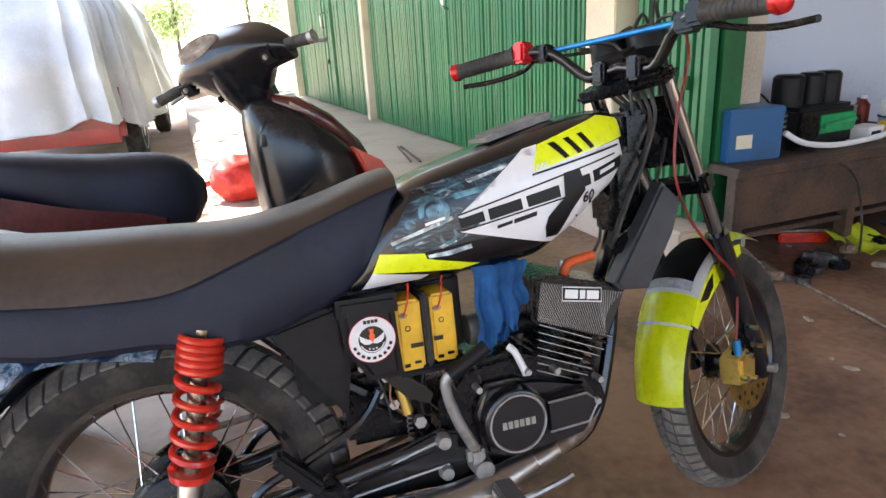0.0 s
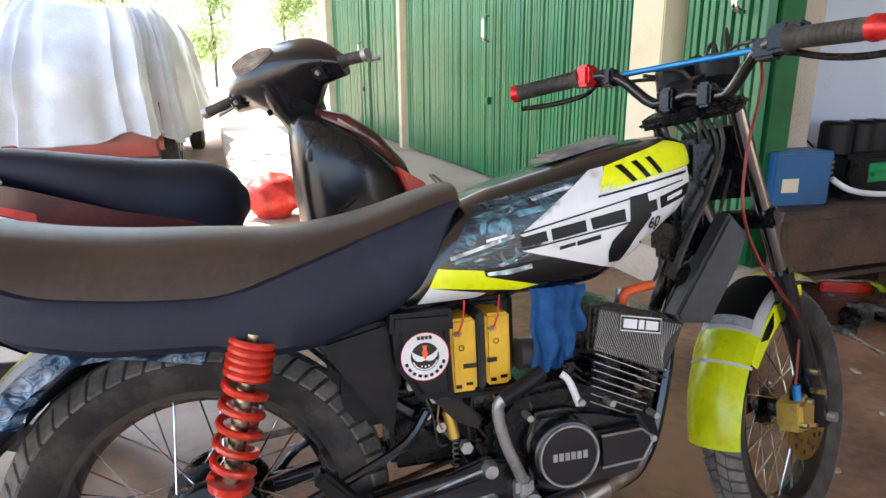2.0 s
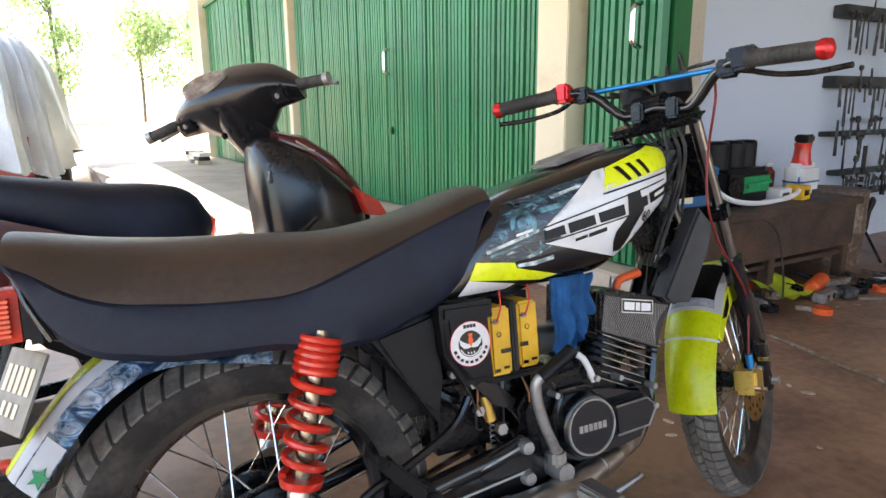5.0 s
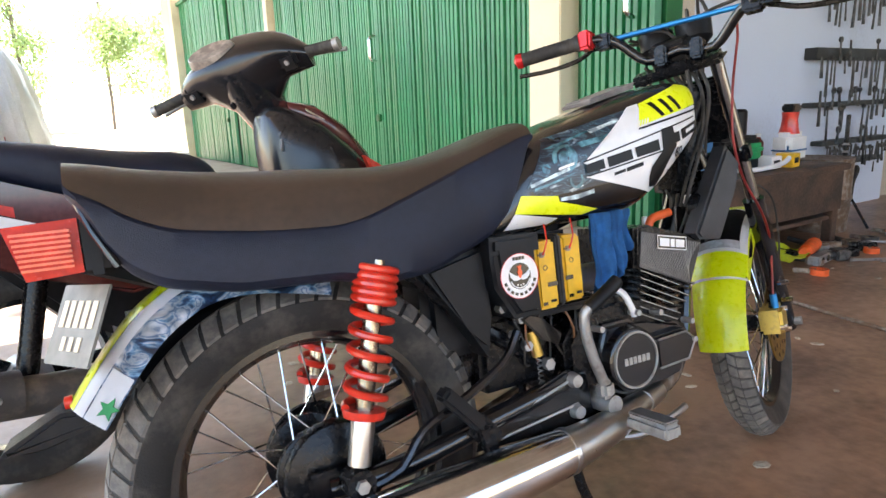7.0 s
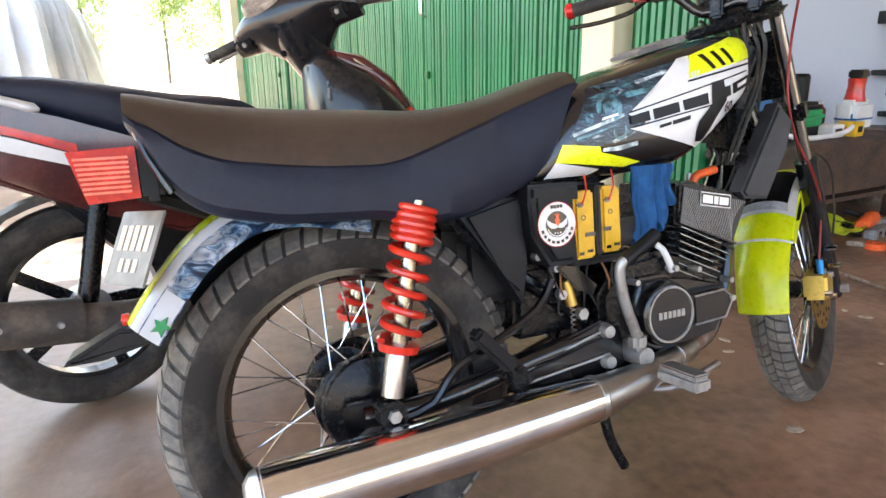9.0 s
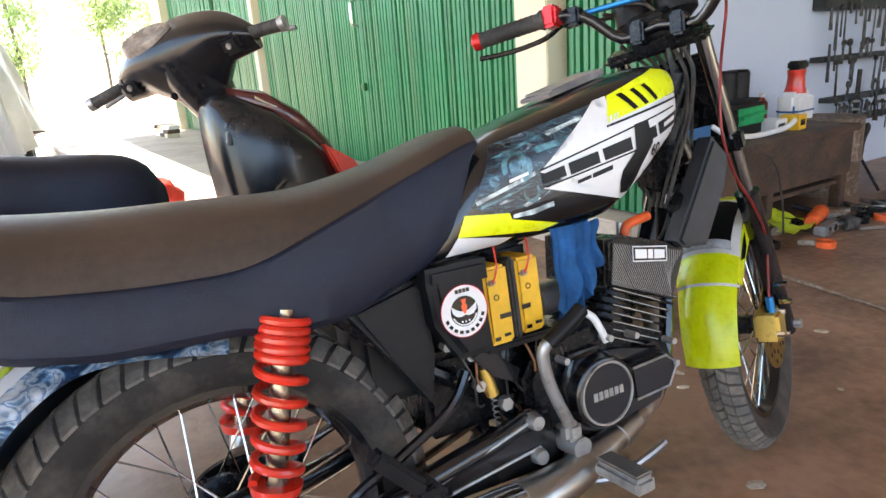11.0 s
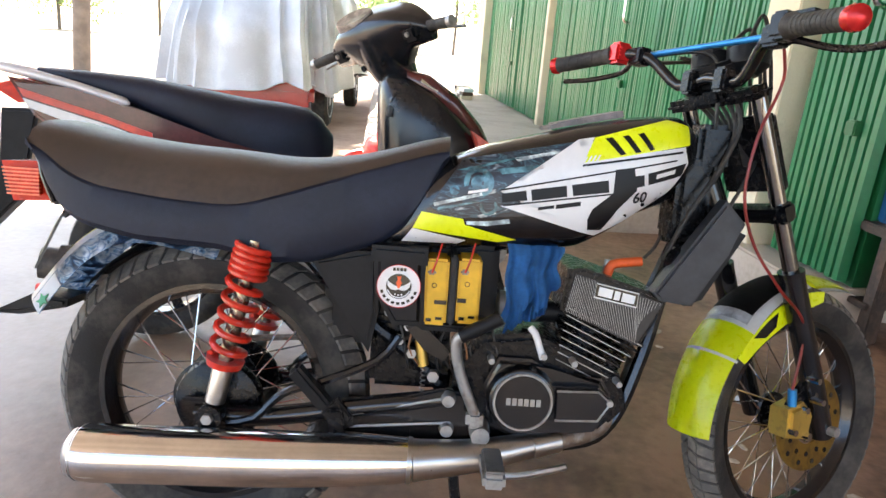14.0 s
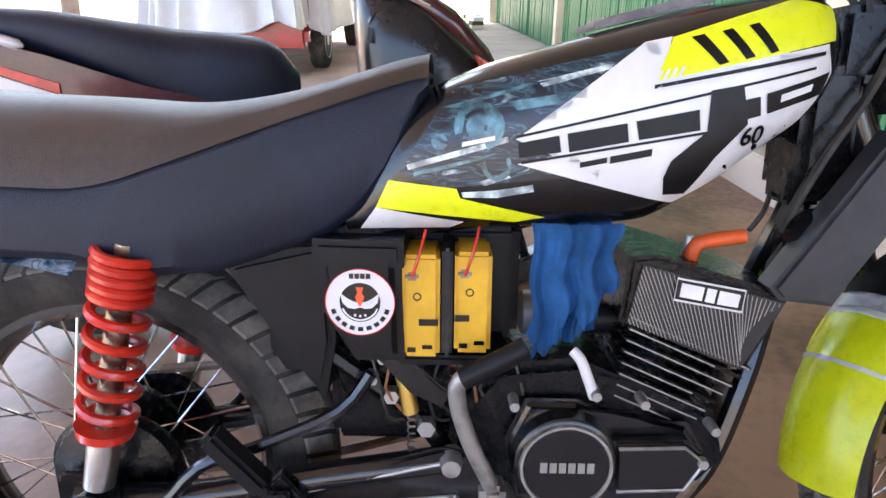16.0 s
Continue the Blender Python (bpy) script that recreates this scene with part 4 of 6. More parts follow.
part("clutch_cover", prism(B(), [(0.53, 0.40), (0.555, 0.455), (0.62, 0.455), (0.66, 0.43), (0.76, 0.425), (0.79, 0.375), (0.755, 0.315), (0.6, 0.29), (0.545, 0.315)], -0.122, -0.1, 0.01, seg=3), M_BLACK, case, "glossy black side cover")
cap = part("engine_cap", lathe(B(), [(-0.146, 1e-7), (-0.146, 0.052), (-0.143, 0.0545), (-0.143, 0.06), (-0.14, 0.064), (-0.122, 0.068)], (0.604, 0, 0.379), seg=56), M_BLACK, case, "round glossy black cover")
part("ring", lathe(B(), [(-0.148, 0.0535), (-0.148, 0.057), (-0.143, 0.058), (-0.143, 0.052), (-0.148, 0.0535)], (0.604, 0, 0.379), seg=56), M_ALLOY, cap, "bare alloy ring")
for k in range(6):
    part("bar", box(B(), 0.572 + 0.0115 * k, 0.5805 + 0.0115 * k, -0.1475, -0.1455, 0.3725, 0.3865), M_ALLOY, cap, "bare metal bar of raised writing")
tip = part("pump_cover", prism(B(), [(0.66, 0.412), (0.75, 0.415), (0.78, 0.389), (0.753, 0.345), (0.663, 0.34)], -0.145, -0.118, 0.008, seg=3), M_BLACK, case, "glossy black pointed cover")
part("edge_line", tube(B(), [(0.667, -0.1455, 0.406), (0.747, -0.1455, 0.409), (0.772, -0.1455, 0.388), (0.75, -0.1455, 0.351), (0.668, -0.1455, 0.347)], 0.0024, 6), M_ALLOY, tip, "bare alloy edge line")
part("screw", lathe(B(), [(-0.15, 0.0), (-0.15, 0.006), (-0.14, 0.007)], (0.77, 0, 0.388), seg=10), M_ALLOY, tip)
for x, z in ((0.64, 0.465), (0.54, 0.45), (0.70, 0.455), (0.79, 0.42), (0.525, 0.33)):
    part("screw", lathe(B(), [(-0.128, 0.0), (-0.128, 0.006), (-0.1, 0.007)], (x, 0, z), seg=10), M_ALLOY, case)
part("oil_pipe", tube(B(), soft([(0.612, -0.1, 0.515), (0.622, -0.107, 0.505), (0.63, -0.112, 0.485), (0.64, -0.114, 0.458)], 0.008), 0.007, 10), M_WHITE, bike, "white plastic hose elbow")
part("carburettor", lathe(B(), [(-0.05, 0.02), (-0.045, 0.03), (0.03, 0.03), (0.04, 0.022)], (0.60, -0.03, 0.54), "x", 16), M_ALLOY, bike, "grey alloy carburettor")
part("intake", lathe(B(), [(-0.06, 0.025), (0, 0.022), (0.05, 0.026)], (0.67, -0.02, 0.53), "x", 16), M_PLASTIC, bike)
part("electrics_box", box(B(), 0.30, 0.46, -0.06, 0.06, 0.36, 0.505, 0.012), M_BLACKM, bike, "dark electrics box behind the engine")
part("tool_tray", box(B(), 0.2, 0.33, -0.05, 0.06, 0.44, 0.6, 0.02), M_PLASTIC, bike)
part("brake_switch", tube(B(), [(0.40, -0.085, 0.47), (0.41, -0.088, 0.42)], 0.011, 10), M_GOLD, bike, "brass brake light switch")
part("switch_spring", tube(B(), [(0.41 + 0.005 * math.cos(k), -0.09 + 0.005 * math.sin(k), 0.42 - 0.0016 * k) for k in range(40)], 0.0012, 5), M_STEEL, bike)
for k in range(7):
    x = 0.36 + 0.03 * k
    part("wire", tube(B(), soft([(x, -0.09, 0.50), (x + 0.012 * (-1) ** k, -0.1, 0.46), (x + 0.02, -0.085, 0.41), (x + 0.04, -0.07, 0.40)]), 0.0022, 5), (M_RUBBER, M_HOSE2, M_RUBBER)[k % 3], bike)
for x, z, r in ((0.385, 0.445, 0.01), (0.43, 0.40, 0.012), (0.36, 0.47, 0.009), (0.335, 0.525, 0.008), (0.375, 0.498, 0.008)):
    part("nut", lathe(B(), [(-0.098, 1e-7), (-0.098, r), (-0.08, r)], (x, 0, z), seg=6), M_ALLOY, bike)
part("bracket", prism(B(), [(0.37, 0.50), (0.40, 0.51), (0.46, 0.455), (0.45, 0.435), (0.41, 0.455)], -0.105, -0.095, 0.003), M_BLACK, bike, "black bracket arm")
# kick starter
kick = part("kick_starter", tube(B(), soft([(0.525, -0.145, 0.315), (0.51, -0.15, 0.36), (0.488, -0.155, 0.41), (0.472, -0.16, 0.46), (0.468, -0.165, 0.497), (0.478, -0.17, 0.51)], 0.012), 0.0105, 10), M_ALLOY, bike, "grey alloy kick-start lever")
part("pedal", tube(B(), soft([(0.475, -0.17, 0.508), (0.52, -0.175, 0.535), (0.545, -0.175, 0.55)], 0.01), 0.0135, 10), M_PLASTIC, kick, "black ribbed pedal rubber")
part("boss", lathe(B(), [(-0.16, 0.0), (-0.16, 0.018), (-0.12, 0.021), (-0.1, 0.02)], (0.527, 0, 0.31), seg=18), M_ALLOY, kick)
part("joint", box(B(), 0.497, 0.53, -0.165, -0.135, 0.325, 0.36, 0.008), M_ALLOY, kick)
# exhaust
sil = part("silencer", tube(B(), soft([(0.40, -0.165, 0.258), (0.15, -0.175, 0.25), (-0.12, -0.18, 0.244), (-0.215, -0.182, 0.243)], 0.05), [0.04, 0.0435, 0.046, 0.049, 0.0505, 0.052, 0.053, 0.053, 0.053, 0.053, 0.053, 0.053, 0.05][:len(soft([(0.40, -0.165, 0.258), (0.15, -0.175, 0.25), (-0.12, -0.18, 0.244), (-0.215, -0.182, 0.243)], 0.05))], 32), M_CHROME, bike, "long chrome expansion silencer")
part("end_cap", lathe(B(), [(-0.235, 0.016), (-0.235, 0.03), (-0.225, 0.044), (-0.21, 0.051)], (0, -0.182, 0.243), "x", 32), M_STEEL, sil)
NECK = soft([(0.40, -0.165, 0.258), (0.52, -0.15, 0.268), (0.64, -0.12, 0.285)])
part("neck", tube(B(), NECK, [0.04 - 0.016 * k / 11 for k in range(len(NECK))], 24), M_STEEL, sil, "tapered steel neck, scuffed")
part("clamp", lathe(B(), [(0.392, 0.0395), (0.392, 0.043), (0.40, 0.043), (0.40, 0.0395)], (0, -0.165, 0.258), "x", 32), M_STEEL, sil)
part("header_pipe", tube(B(), soft([(0.64, -0.12, 0.285), (0.69, -0.105, 0.29), (0.77, -0.08, 0.31), (0.83, -0.03, 0.37), (0.86, 0, 0.44), (0.83, 0, 0.49)]), 0.019, 14), M_RUST, bike, "rusty brown exhaust header pipe")
part("pipe_flange", tube(B(), [(0.63, -0.125, 0.283), (0.685, -0.107, 0.29)], 0.025, 16), M_STEEL, bike)
part("silencer_stay", prism(B(), [(0.23, 0.34), (0.26, 0.34), (0.27, 0.285), (0.24, 0.285)], -0.15, -0.14, 0.003), M_BLACKM, bike)
# rider pegs, brake pedal, side stand
for sgn in (-1, 1):
    pg = part("rider_peg", box(B(), 0.525, 0.565, sgn * 0.235 - 0.05, sgn * 0.235 + 0.05, 0.272, 0.298, 0.006), M_ALLOY, bike, "foot peg with a worn pale rubber top")
    part("pad", box(B(), 0.527, 0.563, sgn * 0.235 - 0.047, sgn * 0.235 + 0.047, 0.2985, 0.305, 0.003), M_STEEL, pg)
    part("peg_bar", tube(B(), [(0.54, sgn * 0.09, 0.262), (0.545, sgn * 0.19, 0.275)], 0.011), M_STEEL, bike)
part("brake_pedal", tube(B(), soft([(0.50, -0.13, 0.25), (0.58, -0.16, 0.235), (0.66, -0.18, 0.262), (0.69, -0.18, 0.272)]), 0.007), M_STEEL, bike, "steel rear brake pedal")
part("side_stand", tube(B(), soft([(0.47, 0.1, 0.27), (0.44, 0.2, 0.13), (0.42, 0.245, 0.045)]), 0.011), M_BLACKM, bike, "black side stand")
part("centre_stand", tube(B(), soft([(0.48, -0.06, 0.26), (0.495, -0.07, 0.13), (0.53, -0.075, 0.05)]), 0.011), M_BLACKM, bike)

# ---- front end, drawn with the bars straight ----
def along(s, off=0.0, y=0.0):
    """A point s metres up the fork line from the axle, off metres in front of it."""
    d = Vector((math.cos(RAKE), 0, math.sin(RAKE)))
    return AXLE + AXIS * s + d * off + Vector((0, y, 0))


for sgn in (-1, 1):
    y = sgn * 0.085
    fk = fpart("fork_leg", tube(B(), [along(0.36, 0, y), along(0.745, 0, y)], 0.0155, 16), M_FORK, bike, "dark chrome fork tube")
    fpart("slider", tube(B(), [along(-0.02, 0.0, y), along(0.02, 0, y), along(0.35, 0, y), along(0.365, 0, y)], [0.022, 0.024, 0.024, 0.026], 18), M_BLACK, fk, "glossy black fork slider")
    fpart("bolt", tube(B(), [along(0.0, 0, y * 1.1), along(0.0, 0, y * 1.45)], 0.011, 8), M_ALLOY, fk)
    for s in (0.08, 0.13):
        fpart("bolt", tube(B(), [along(s, -0.02, y * 1.1), along(s, -0.02, y * 1.42)], 0.007, 8), M_CHROME, fk)
fpart("lower_yoke", box(box(B(), -0.03, 0.03, -0.105, 0.105, -0.014, 0.014, 0.01, Matrix.Translation(along(0.49, -0.005)) @ pose(0, 0, 0, 0, -25, 0)), -0.02, 0.02, -0.108, -0.065, -0.02, 0.02, 0.006, Matrix.Translation(along(0.49, 0)) @ pose(0, 0, 0, 0, -25, 0)), M_BLACK, bike, "black lower fork yoke")
fpart("upper_yoke", box(box(B(), -0.035, 0.03, -0.11, 0.11, -0.012, 0.012, 0.01, Matrix.Translation(along(0.735, -0.01)) @ pose(0, 0, 0, 0, -25, 0)), -0.05, 0.0, -0.04, 0.04, -0.01, 0.03, 0.008, Matrix.Translation(along(0.735, 0)) @ pose(0, 0, 0, 0, -25, 0)), M_BLACKM, bike, "black upper fork yoke")
# brake disc and caliper on the near side
dsc = fpart("brake_disc", lathe(B(), [(-0.058, 0.045), (-0.058, 0.105), (-0.062, 0.105), (-0.062, 0.045), (-0.058, 0.045)], AXLE, seg=48), M_BRONZE, bike, "bronze brake disc with holes")
for k in range(24):
    a = 2 * math.pi * k / 24
    r = 0.088 if k % 2 else 0.068
    fpart("hole", lathe(B(), [(-0.063, 1e-7), (-0.063, 0.006), (-0.0615, 0.006)], AXLE + Vector((r * math.cos(a), 0, r * math.sin(a))), seg=8), M_BLACK, dsc)
cal = fpart("brake_caliper", prism(B(), [(-0.035, -0.03), (0.03, -0.035), (0.04, 0.02), (0.01, 0.045), (-0.035, 0.03)], -0.1, -0.045, 0.008, Matrix.Translation(AXLE + Vector((-0.085, 0, 0.015)))), M_GOLD, bike, "gold brake caliper")
for x, z in ((-0.11, 0.0), (-0.065, -0.01), (-0.08, 0.045)):
    fpart("bolt", lathe(B(), [(-0.108, 0.0), (-0.108, 0.007), (-0.09, 0.008)], AXLE + Vector((x, 0, z)), seg=8), M_CHROME, cal)
fpart("caliper_bracket", prism(B(), [(-0.11, 0.05), (-0.06, 0.11), (-0.02, 0.12), (0.0, 0.03), (-0.05, 0.02)], -0.085, -0.07, 0.004, Matrix.Translation(AXLE)), M_BLACKM, bike, "black caliper bracket")
M_HOSE = mat("dark_red_hose", (0.2, 0.012, 0.01), 0.35, var=0.2, scale=30)
M_BLUEF = mat("blue_anodised", (0.02, 0.2, 0.5), 0.3, 0.6)
fpart("hose_fitting", tube(B(), [AXLE + Vector((-0.10, -0.085, 0.05)), AXLE + Vector((-0.105, -0.085, 0.085))], 0.009, 10), M_BLUEF, bike, "blue hose fitting")
fpart("brake_hose", tube(B(), soft([AXLE + Vector((-0.105, -0.085, 0.085)), AXLE + Vector((-0.115, -0.1, 0.22)), along(0.36, -0.075, -0.112), along(0.46, -0.105, -0.1), along(0.56, -0.105, -0.1), along(0.66, -0.06, -0.115), along(0.73, 0.0, -0.13), along(0.765, 0.01, -0.14), along(0.82, 0.005, -0.15)]), 0.003, 8), M_HOSE, bike, "red brake hose")
# front mudguard: a long rear blade and a short front tongue with openings
def guard(a0, a1, w0, w1, r, n=26, hole=None, lift=0.0):
    b = B()
    R = []
    for k in range(n + 1):
        u = k / n
        a = radians(a0 + (a1 - a0) * u)
        w = w0 + (w1 - w0) * u
        R.append([(AXLE.x + (r + lift - 0.028 * abs(v * w / 0.066) ** 2.5) * math.cos(a), w * v, AXLE.z + (r + lift - 0.028 * abs(v * w / 0.066) ** 2.5) * math.sin(a)) for v in (-1, -0.93, -0.75, -0.45, 0, 0.45, 0.75, 0.93, 1)])
    loft(b, R, False)
    bmesh.ops.solidify(b, geom=b.faces[:], thickness=0.0035)
    return b


mg = fpart("front_mudguard", guard(136, 184, 0.066, 0.056, 0.318), M_YELLOW, bike, "fluorescent yellow front mudguard")
fpart("rim_line", guard(151, 152.2, 0.0665, 0.0665, 0.3195, 3), M_WHITE, mg, "thin white line")
for sgn in (-1, 1):
    band = [(r_ * math.cos(radians(a_)), r_ * math.sin(radians(a_))) for r_, a_ in [(0.292, 150 - 4.5 * k) for k in range(14)] + [(0.268 - 0.018 * math.sin(k / 13 * math.pi), 91.5 + 4.5 * k) for k in range(14)]]
    fpart("side_arm", prism(B(), band, sgn * 0.0625, sgn * 0.0665, 0.0015, Matrix.Translation(AXLE)), M_YELLOW, mg, "yellow side arm of the mudguard")
    # vent is not cut through; its dark inside is a flat black patch
    fpart("vent", prism(B(), [(0.286 * math.cos(radians(a_)), 0.286 * math.sin(radians(a_))) for a_ in (122, 128, 134, 139)] + [(0.262 * math.cos(radians(a_)), 0.262 * math.sin(radians(a_))) for a_ in (134, 126)], sgn * 0.067, sgn * 0.0678, 0, Matrix.Translation(AXLE)), M_BLACK, mg, "black patch for the dark inside of a vent")
fpart("front_tongue", guard(66, 96, 0.046, 0.06, 0.324, 16), M_YELLOW, mg, "yellow front tongue with a white edge")
fpart("tongue_edge", guard(63, 66.5, 0.046, 0.046, 0.3252, 4), M_WHITE, mg, "white edge")
# black laid over the solid rim stands for darkness inside the scoop
M_SCOOP = mat("scoop_inside_black", (0.006, 0.006, 0.007), 0.6, var=0.2, scale=15, spec=0.12)
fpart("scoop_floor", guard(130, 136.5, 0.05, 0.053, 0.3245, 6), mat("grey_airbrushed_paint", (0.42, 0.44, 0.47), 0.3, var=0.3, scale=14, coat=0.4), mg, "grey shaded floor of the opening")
fpart("scoop", guard(104, 132, 0.05, 0.051, 0.3262, 8), M_SCOOP, mg, "black patch for the dark inside of the scoop")
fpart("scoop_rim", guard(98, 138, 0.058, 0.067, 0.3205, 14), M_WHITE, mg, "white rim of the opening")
# handlebar
bar_c = along(0.80, -0.045)
pts = soft([bar_c + Vector((-0.11, 0.33, 0.035)), bar_c + Vector((-0.06, 0.2, 0.055)), bar_c + Vector((-0.03, 0.14, 0.045)), bar_c + Vector((0, 0.075, -0.01)), bar_c, bar_c + Vector((0, -0.075, -0.01)), bar_c + Vector((-0.03, -0.14, 0.045)), bar_c + Vector((-0.06, -0.2, 0.055)), bar_c + Vector((-0.11, -0.33, 0.035))])
TWIST = Matrix.Translation(bar_c + Vector((-0.004, -0.03, -0.02))) @ Matrix.Rotation(radians(-1.0), 4, AXIS) @ Matrix.Rotation(radians(5.0), 4, "X") @ Matrix.Translation(-bar_c)


def hpart(name, bm, material, parent=bike, label="", smooth=True):
    """A part of the handlebar, which sits slightly twisted in its clamps."""
    bmesh.ops.transform(bm, matrix=TWIST, verts=bm.verts)
    return fpart(name, bm, material, parent, label, smooth)


hb = hpart("handlebar", tube(B(), pts, 0.011, 12), M_BLACK, bike, "black handlebar with a blue cross brace")
hpart("cross_brace", tube(B(), [bar_c + Vector((-0.025, 0.15, 0.055)), bar_c + Vector((-0.025, -0.15, 0.055))], 0.006, 10), M_BLUEF, hb, "blue cross brace")
for sgn in (-1, 1):
    a, b = bar_c + Vector((-0.068, sgn * 0.215, 0.053)), bar_c + Vector((-0.115, sgn * 0.345, 0.034))
    d = (b - a).normalized()
    gr = hpart("grip", tube(B(), [a, a + d * 0.004, a + d * 0.012, b - d * 0.004, b], [0.021, 0.021, 0.0165, 0.0165, 0.018], 16), M_RUBBER, hb, "black rubber grip")
    for k in range(9):
        q = a + d * (0.02 + 0.012 * k)
        hpart("groove", tube(B(), [q, q + d * 0.006], 0.0172, 16), M_RUBBER, gr)
    hpart("end_cap", tube(B(), [b, b + d * 0.006, b + d * 0.016, b + d * 0.022], [0.018, 0.0195, 0.018, 0.008], 16), M_REDCAP, hb, "red anodised bar end")
    hpart("lever", tube(B(), soft([a + Vector((0.035, -sgn * 0.02, -0.01)), a + Vector((0.055, sgn * 0.03, -0.025)), a + Vector((0.03, sgn * 0.1, -0.04)), a + Vector((0.0, sgn * 0.17, -0.045))], 0.015), [0.008] + [0.006] * (len(soft([a + Vector((0.035, -sgn * 0.02, -0.01)), a + Vector((0.055, sgn * 0.03, -0.025)), a + Vector((0.03, sgn * 0.1, -0.04)), a + Vector((0.0, sgn * 0.17, -0.045))], 0.015)) - 1), 8), M_BLACKM, hb, "black lever")
    hpart("clamp", box(B(), -0.018, 0.018, -0.02, 0.02, -0.018, 0.018, 0.005, Matrix.Translation(bar_c + Vector((-0.035, sgn * 0.165, 0.05)))), M_BLACKM, hb)
    hpart("switch_box", box(B(), -0.02, 0.02, -0.017, 0.017, -0.022, 0.022, 0.006, Matrix.Translation(a - d * 0.017)), M_BLACKM if sgn < 0 else M_REDCAP, hb, "switch housing")
    hpart("bar_clamp", box(B(), -0.02, 0.02, -0.014, 0.014, -0.03, 0.016, 0.005, Matrix.Translation(bar_c + Vector((0, sgn * 0.04, 0)))), M_BLACKM, hb)
hpart("master_cylinder", box(tube(B(), [bar_c + Vector((-0.02, -0.16, 0.055)), bar_c + Vector((-0.05, -0.225, 0.055))], 0.014), -0.02, 0.025, -0.03, 0.03, 0.01, 0.045, 0.006, Matrix.Translation(bar_c + Vector((0.0, -0.185, 0.05)))), M_BLACKM, hb, "black brake master cylinder")
for k, (dx, dy) in enumerate(((0.02, -0.045), (0.02, 0.045))):
    fpart("gauge", lathe(B(), [(-0.03, 0.02), (-0.01, 0.04), (0.03, 0.042), (0.034, 0.036), (0.034, 1e-7)], along(0.79, 0.04, dy), "z", 24), M_PLASTIC, bike, "black instrument pod")
# cables
for pts in (((bar_c + Vector((-0.03, 0.17, 0.04))), along(0.78, 0.1, 0.06), along(0.66, 0.06, 0.03), along(0.55, -0.05, 0.03)), ((bar_c + Vector((-0.03, -0.17, 0.04))), along(0.80, 0.11, -0.03), along(0.62, 0.07, -0.02), along(0.52, -0.06, -0.02)), (bar_c + Vector((-0.02, 0.16, 0.05)), along(0.82, 0.0, 0.0), along(0.7, -0.06, -0.03), along(0.6, -0.09, -0.02))):
    fpart("cable", tube(B(), soft(pts), 0.004, 6), M_RUBBER, bike, "black control cable")
M_SHROUD = mat("grey_black_moulded_plastic", (0.024, 0.026, 0.03), 0.42, var=0.2, scale=20, bump=0.2, bump_scale=500)
# black box flap beside the steering head
part("radiator_shroud", prism(B(), [(0.84, 0.602), (0.853, 0.587), (0.917, 0.58), (0.972, 0.685), (0.998, 0.745), (0.957, 0.787)], -0.115, -0.07, 0.006), M_SHROUD, bike, "flat black plastic shroud")
part("shroud_front", prism(B(), [(0.985, 0.735), (1.025, 0.72), (0.955, 0.585), (0.92, 0.57)], -0.07, 0.06, 0.006), M_PLASTIC, bike)
part("coil", box(B(), 0.88, 0.93, -0.04, 0.02, 0.69, 0.74, 0.006), M_BLACKM, bike)
part("connector", box(B(), 0.885, 0.91, -0.07, -0.04, 0.665, 0.685, 0.002), M_WHITE, bike, "white plug connector")
for k in range(3):
    part("wire", tube(B(), soft([(0.9, -0.05, 0.67), (0.88 - 0.01 * k, -0.06, 0.62), (0.9, -0.04 + 0.02 * k, 0.58)]), 0.003, 6), M_RUBBER, bike)
part("head_bracket", box(box(B(), 0.885, 0.955, -0.05, 0.05, 0.70, 0.86, 0.012), 0.92, 0.985, -0.04, 0.04, 0.84, 0.93, 0.01), M_BLACKM, bike, "black bracket and electrics round the steering head")
for k in range(6):
    part("cable", tube(B(), soft([(0.87 + 0.008 * k, -0.06 + 0.02 * k, 0.66), (0.90 + 0.01 * k, -0.075 + 0.025 * k, 0.75), (0.95 + 0.01 * k, -0.07 + 0.02 * k, 0.84), (0.99, -0.05 + 0.02 * k, 0.93), (0.97 - 0.01 * k, -0.03 + 0.02 * k, 1.0)]), 0.0045, 6), M_RUBBER, bike)
part("horn", lathe(B(), [(-0.02, 1e-7), (-0.02, 0.03), (0.0, 0.038), (0.012, 0.03), (0.012, 1e-7)], (0.905, -0.07, 0.655), "y", 24), M_BLACKM, bike)
for k in range(5):
    fpart("cable", tube(B(), soft([along(0.83, -0.02 + 0.01 * k, -0.1 + 0.05 * k), along(0.86 - 0.02 * k, 0.09, -0.06 + 0.03 * k), along(0.7, 0.1 - 0.01 * k, -0.03 + 0.015 * k), along(0.58, 0.03, 0.0)]), 0.004, 6), M_RUBBER, bike)
fpart("ignition_box", box(B(), -0.03, 0.03, -0.045, 0.045, -0.02, 0.03, 0.008, Matrix.Translation(along(0.775, -0.02)) @ pose(0, 0, 0, 0, -25, 0)), M_PLASTIC, bike)
fpart("lamp_stay", box(B(), -0.012, 0.012, -0.07, 0.07, -0.1, 0.06, 0.005, Matrix.Translation(along(0.62, 0.05)) @ pose(0, 0, 0, 0, -25, 0)), M_BLACKM, bike, "black lamp bracket")
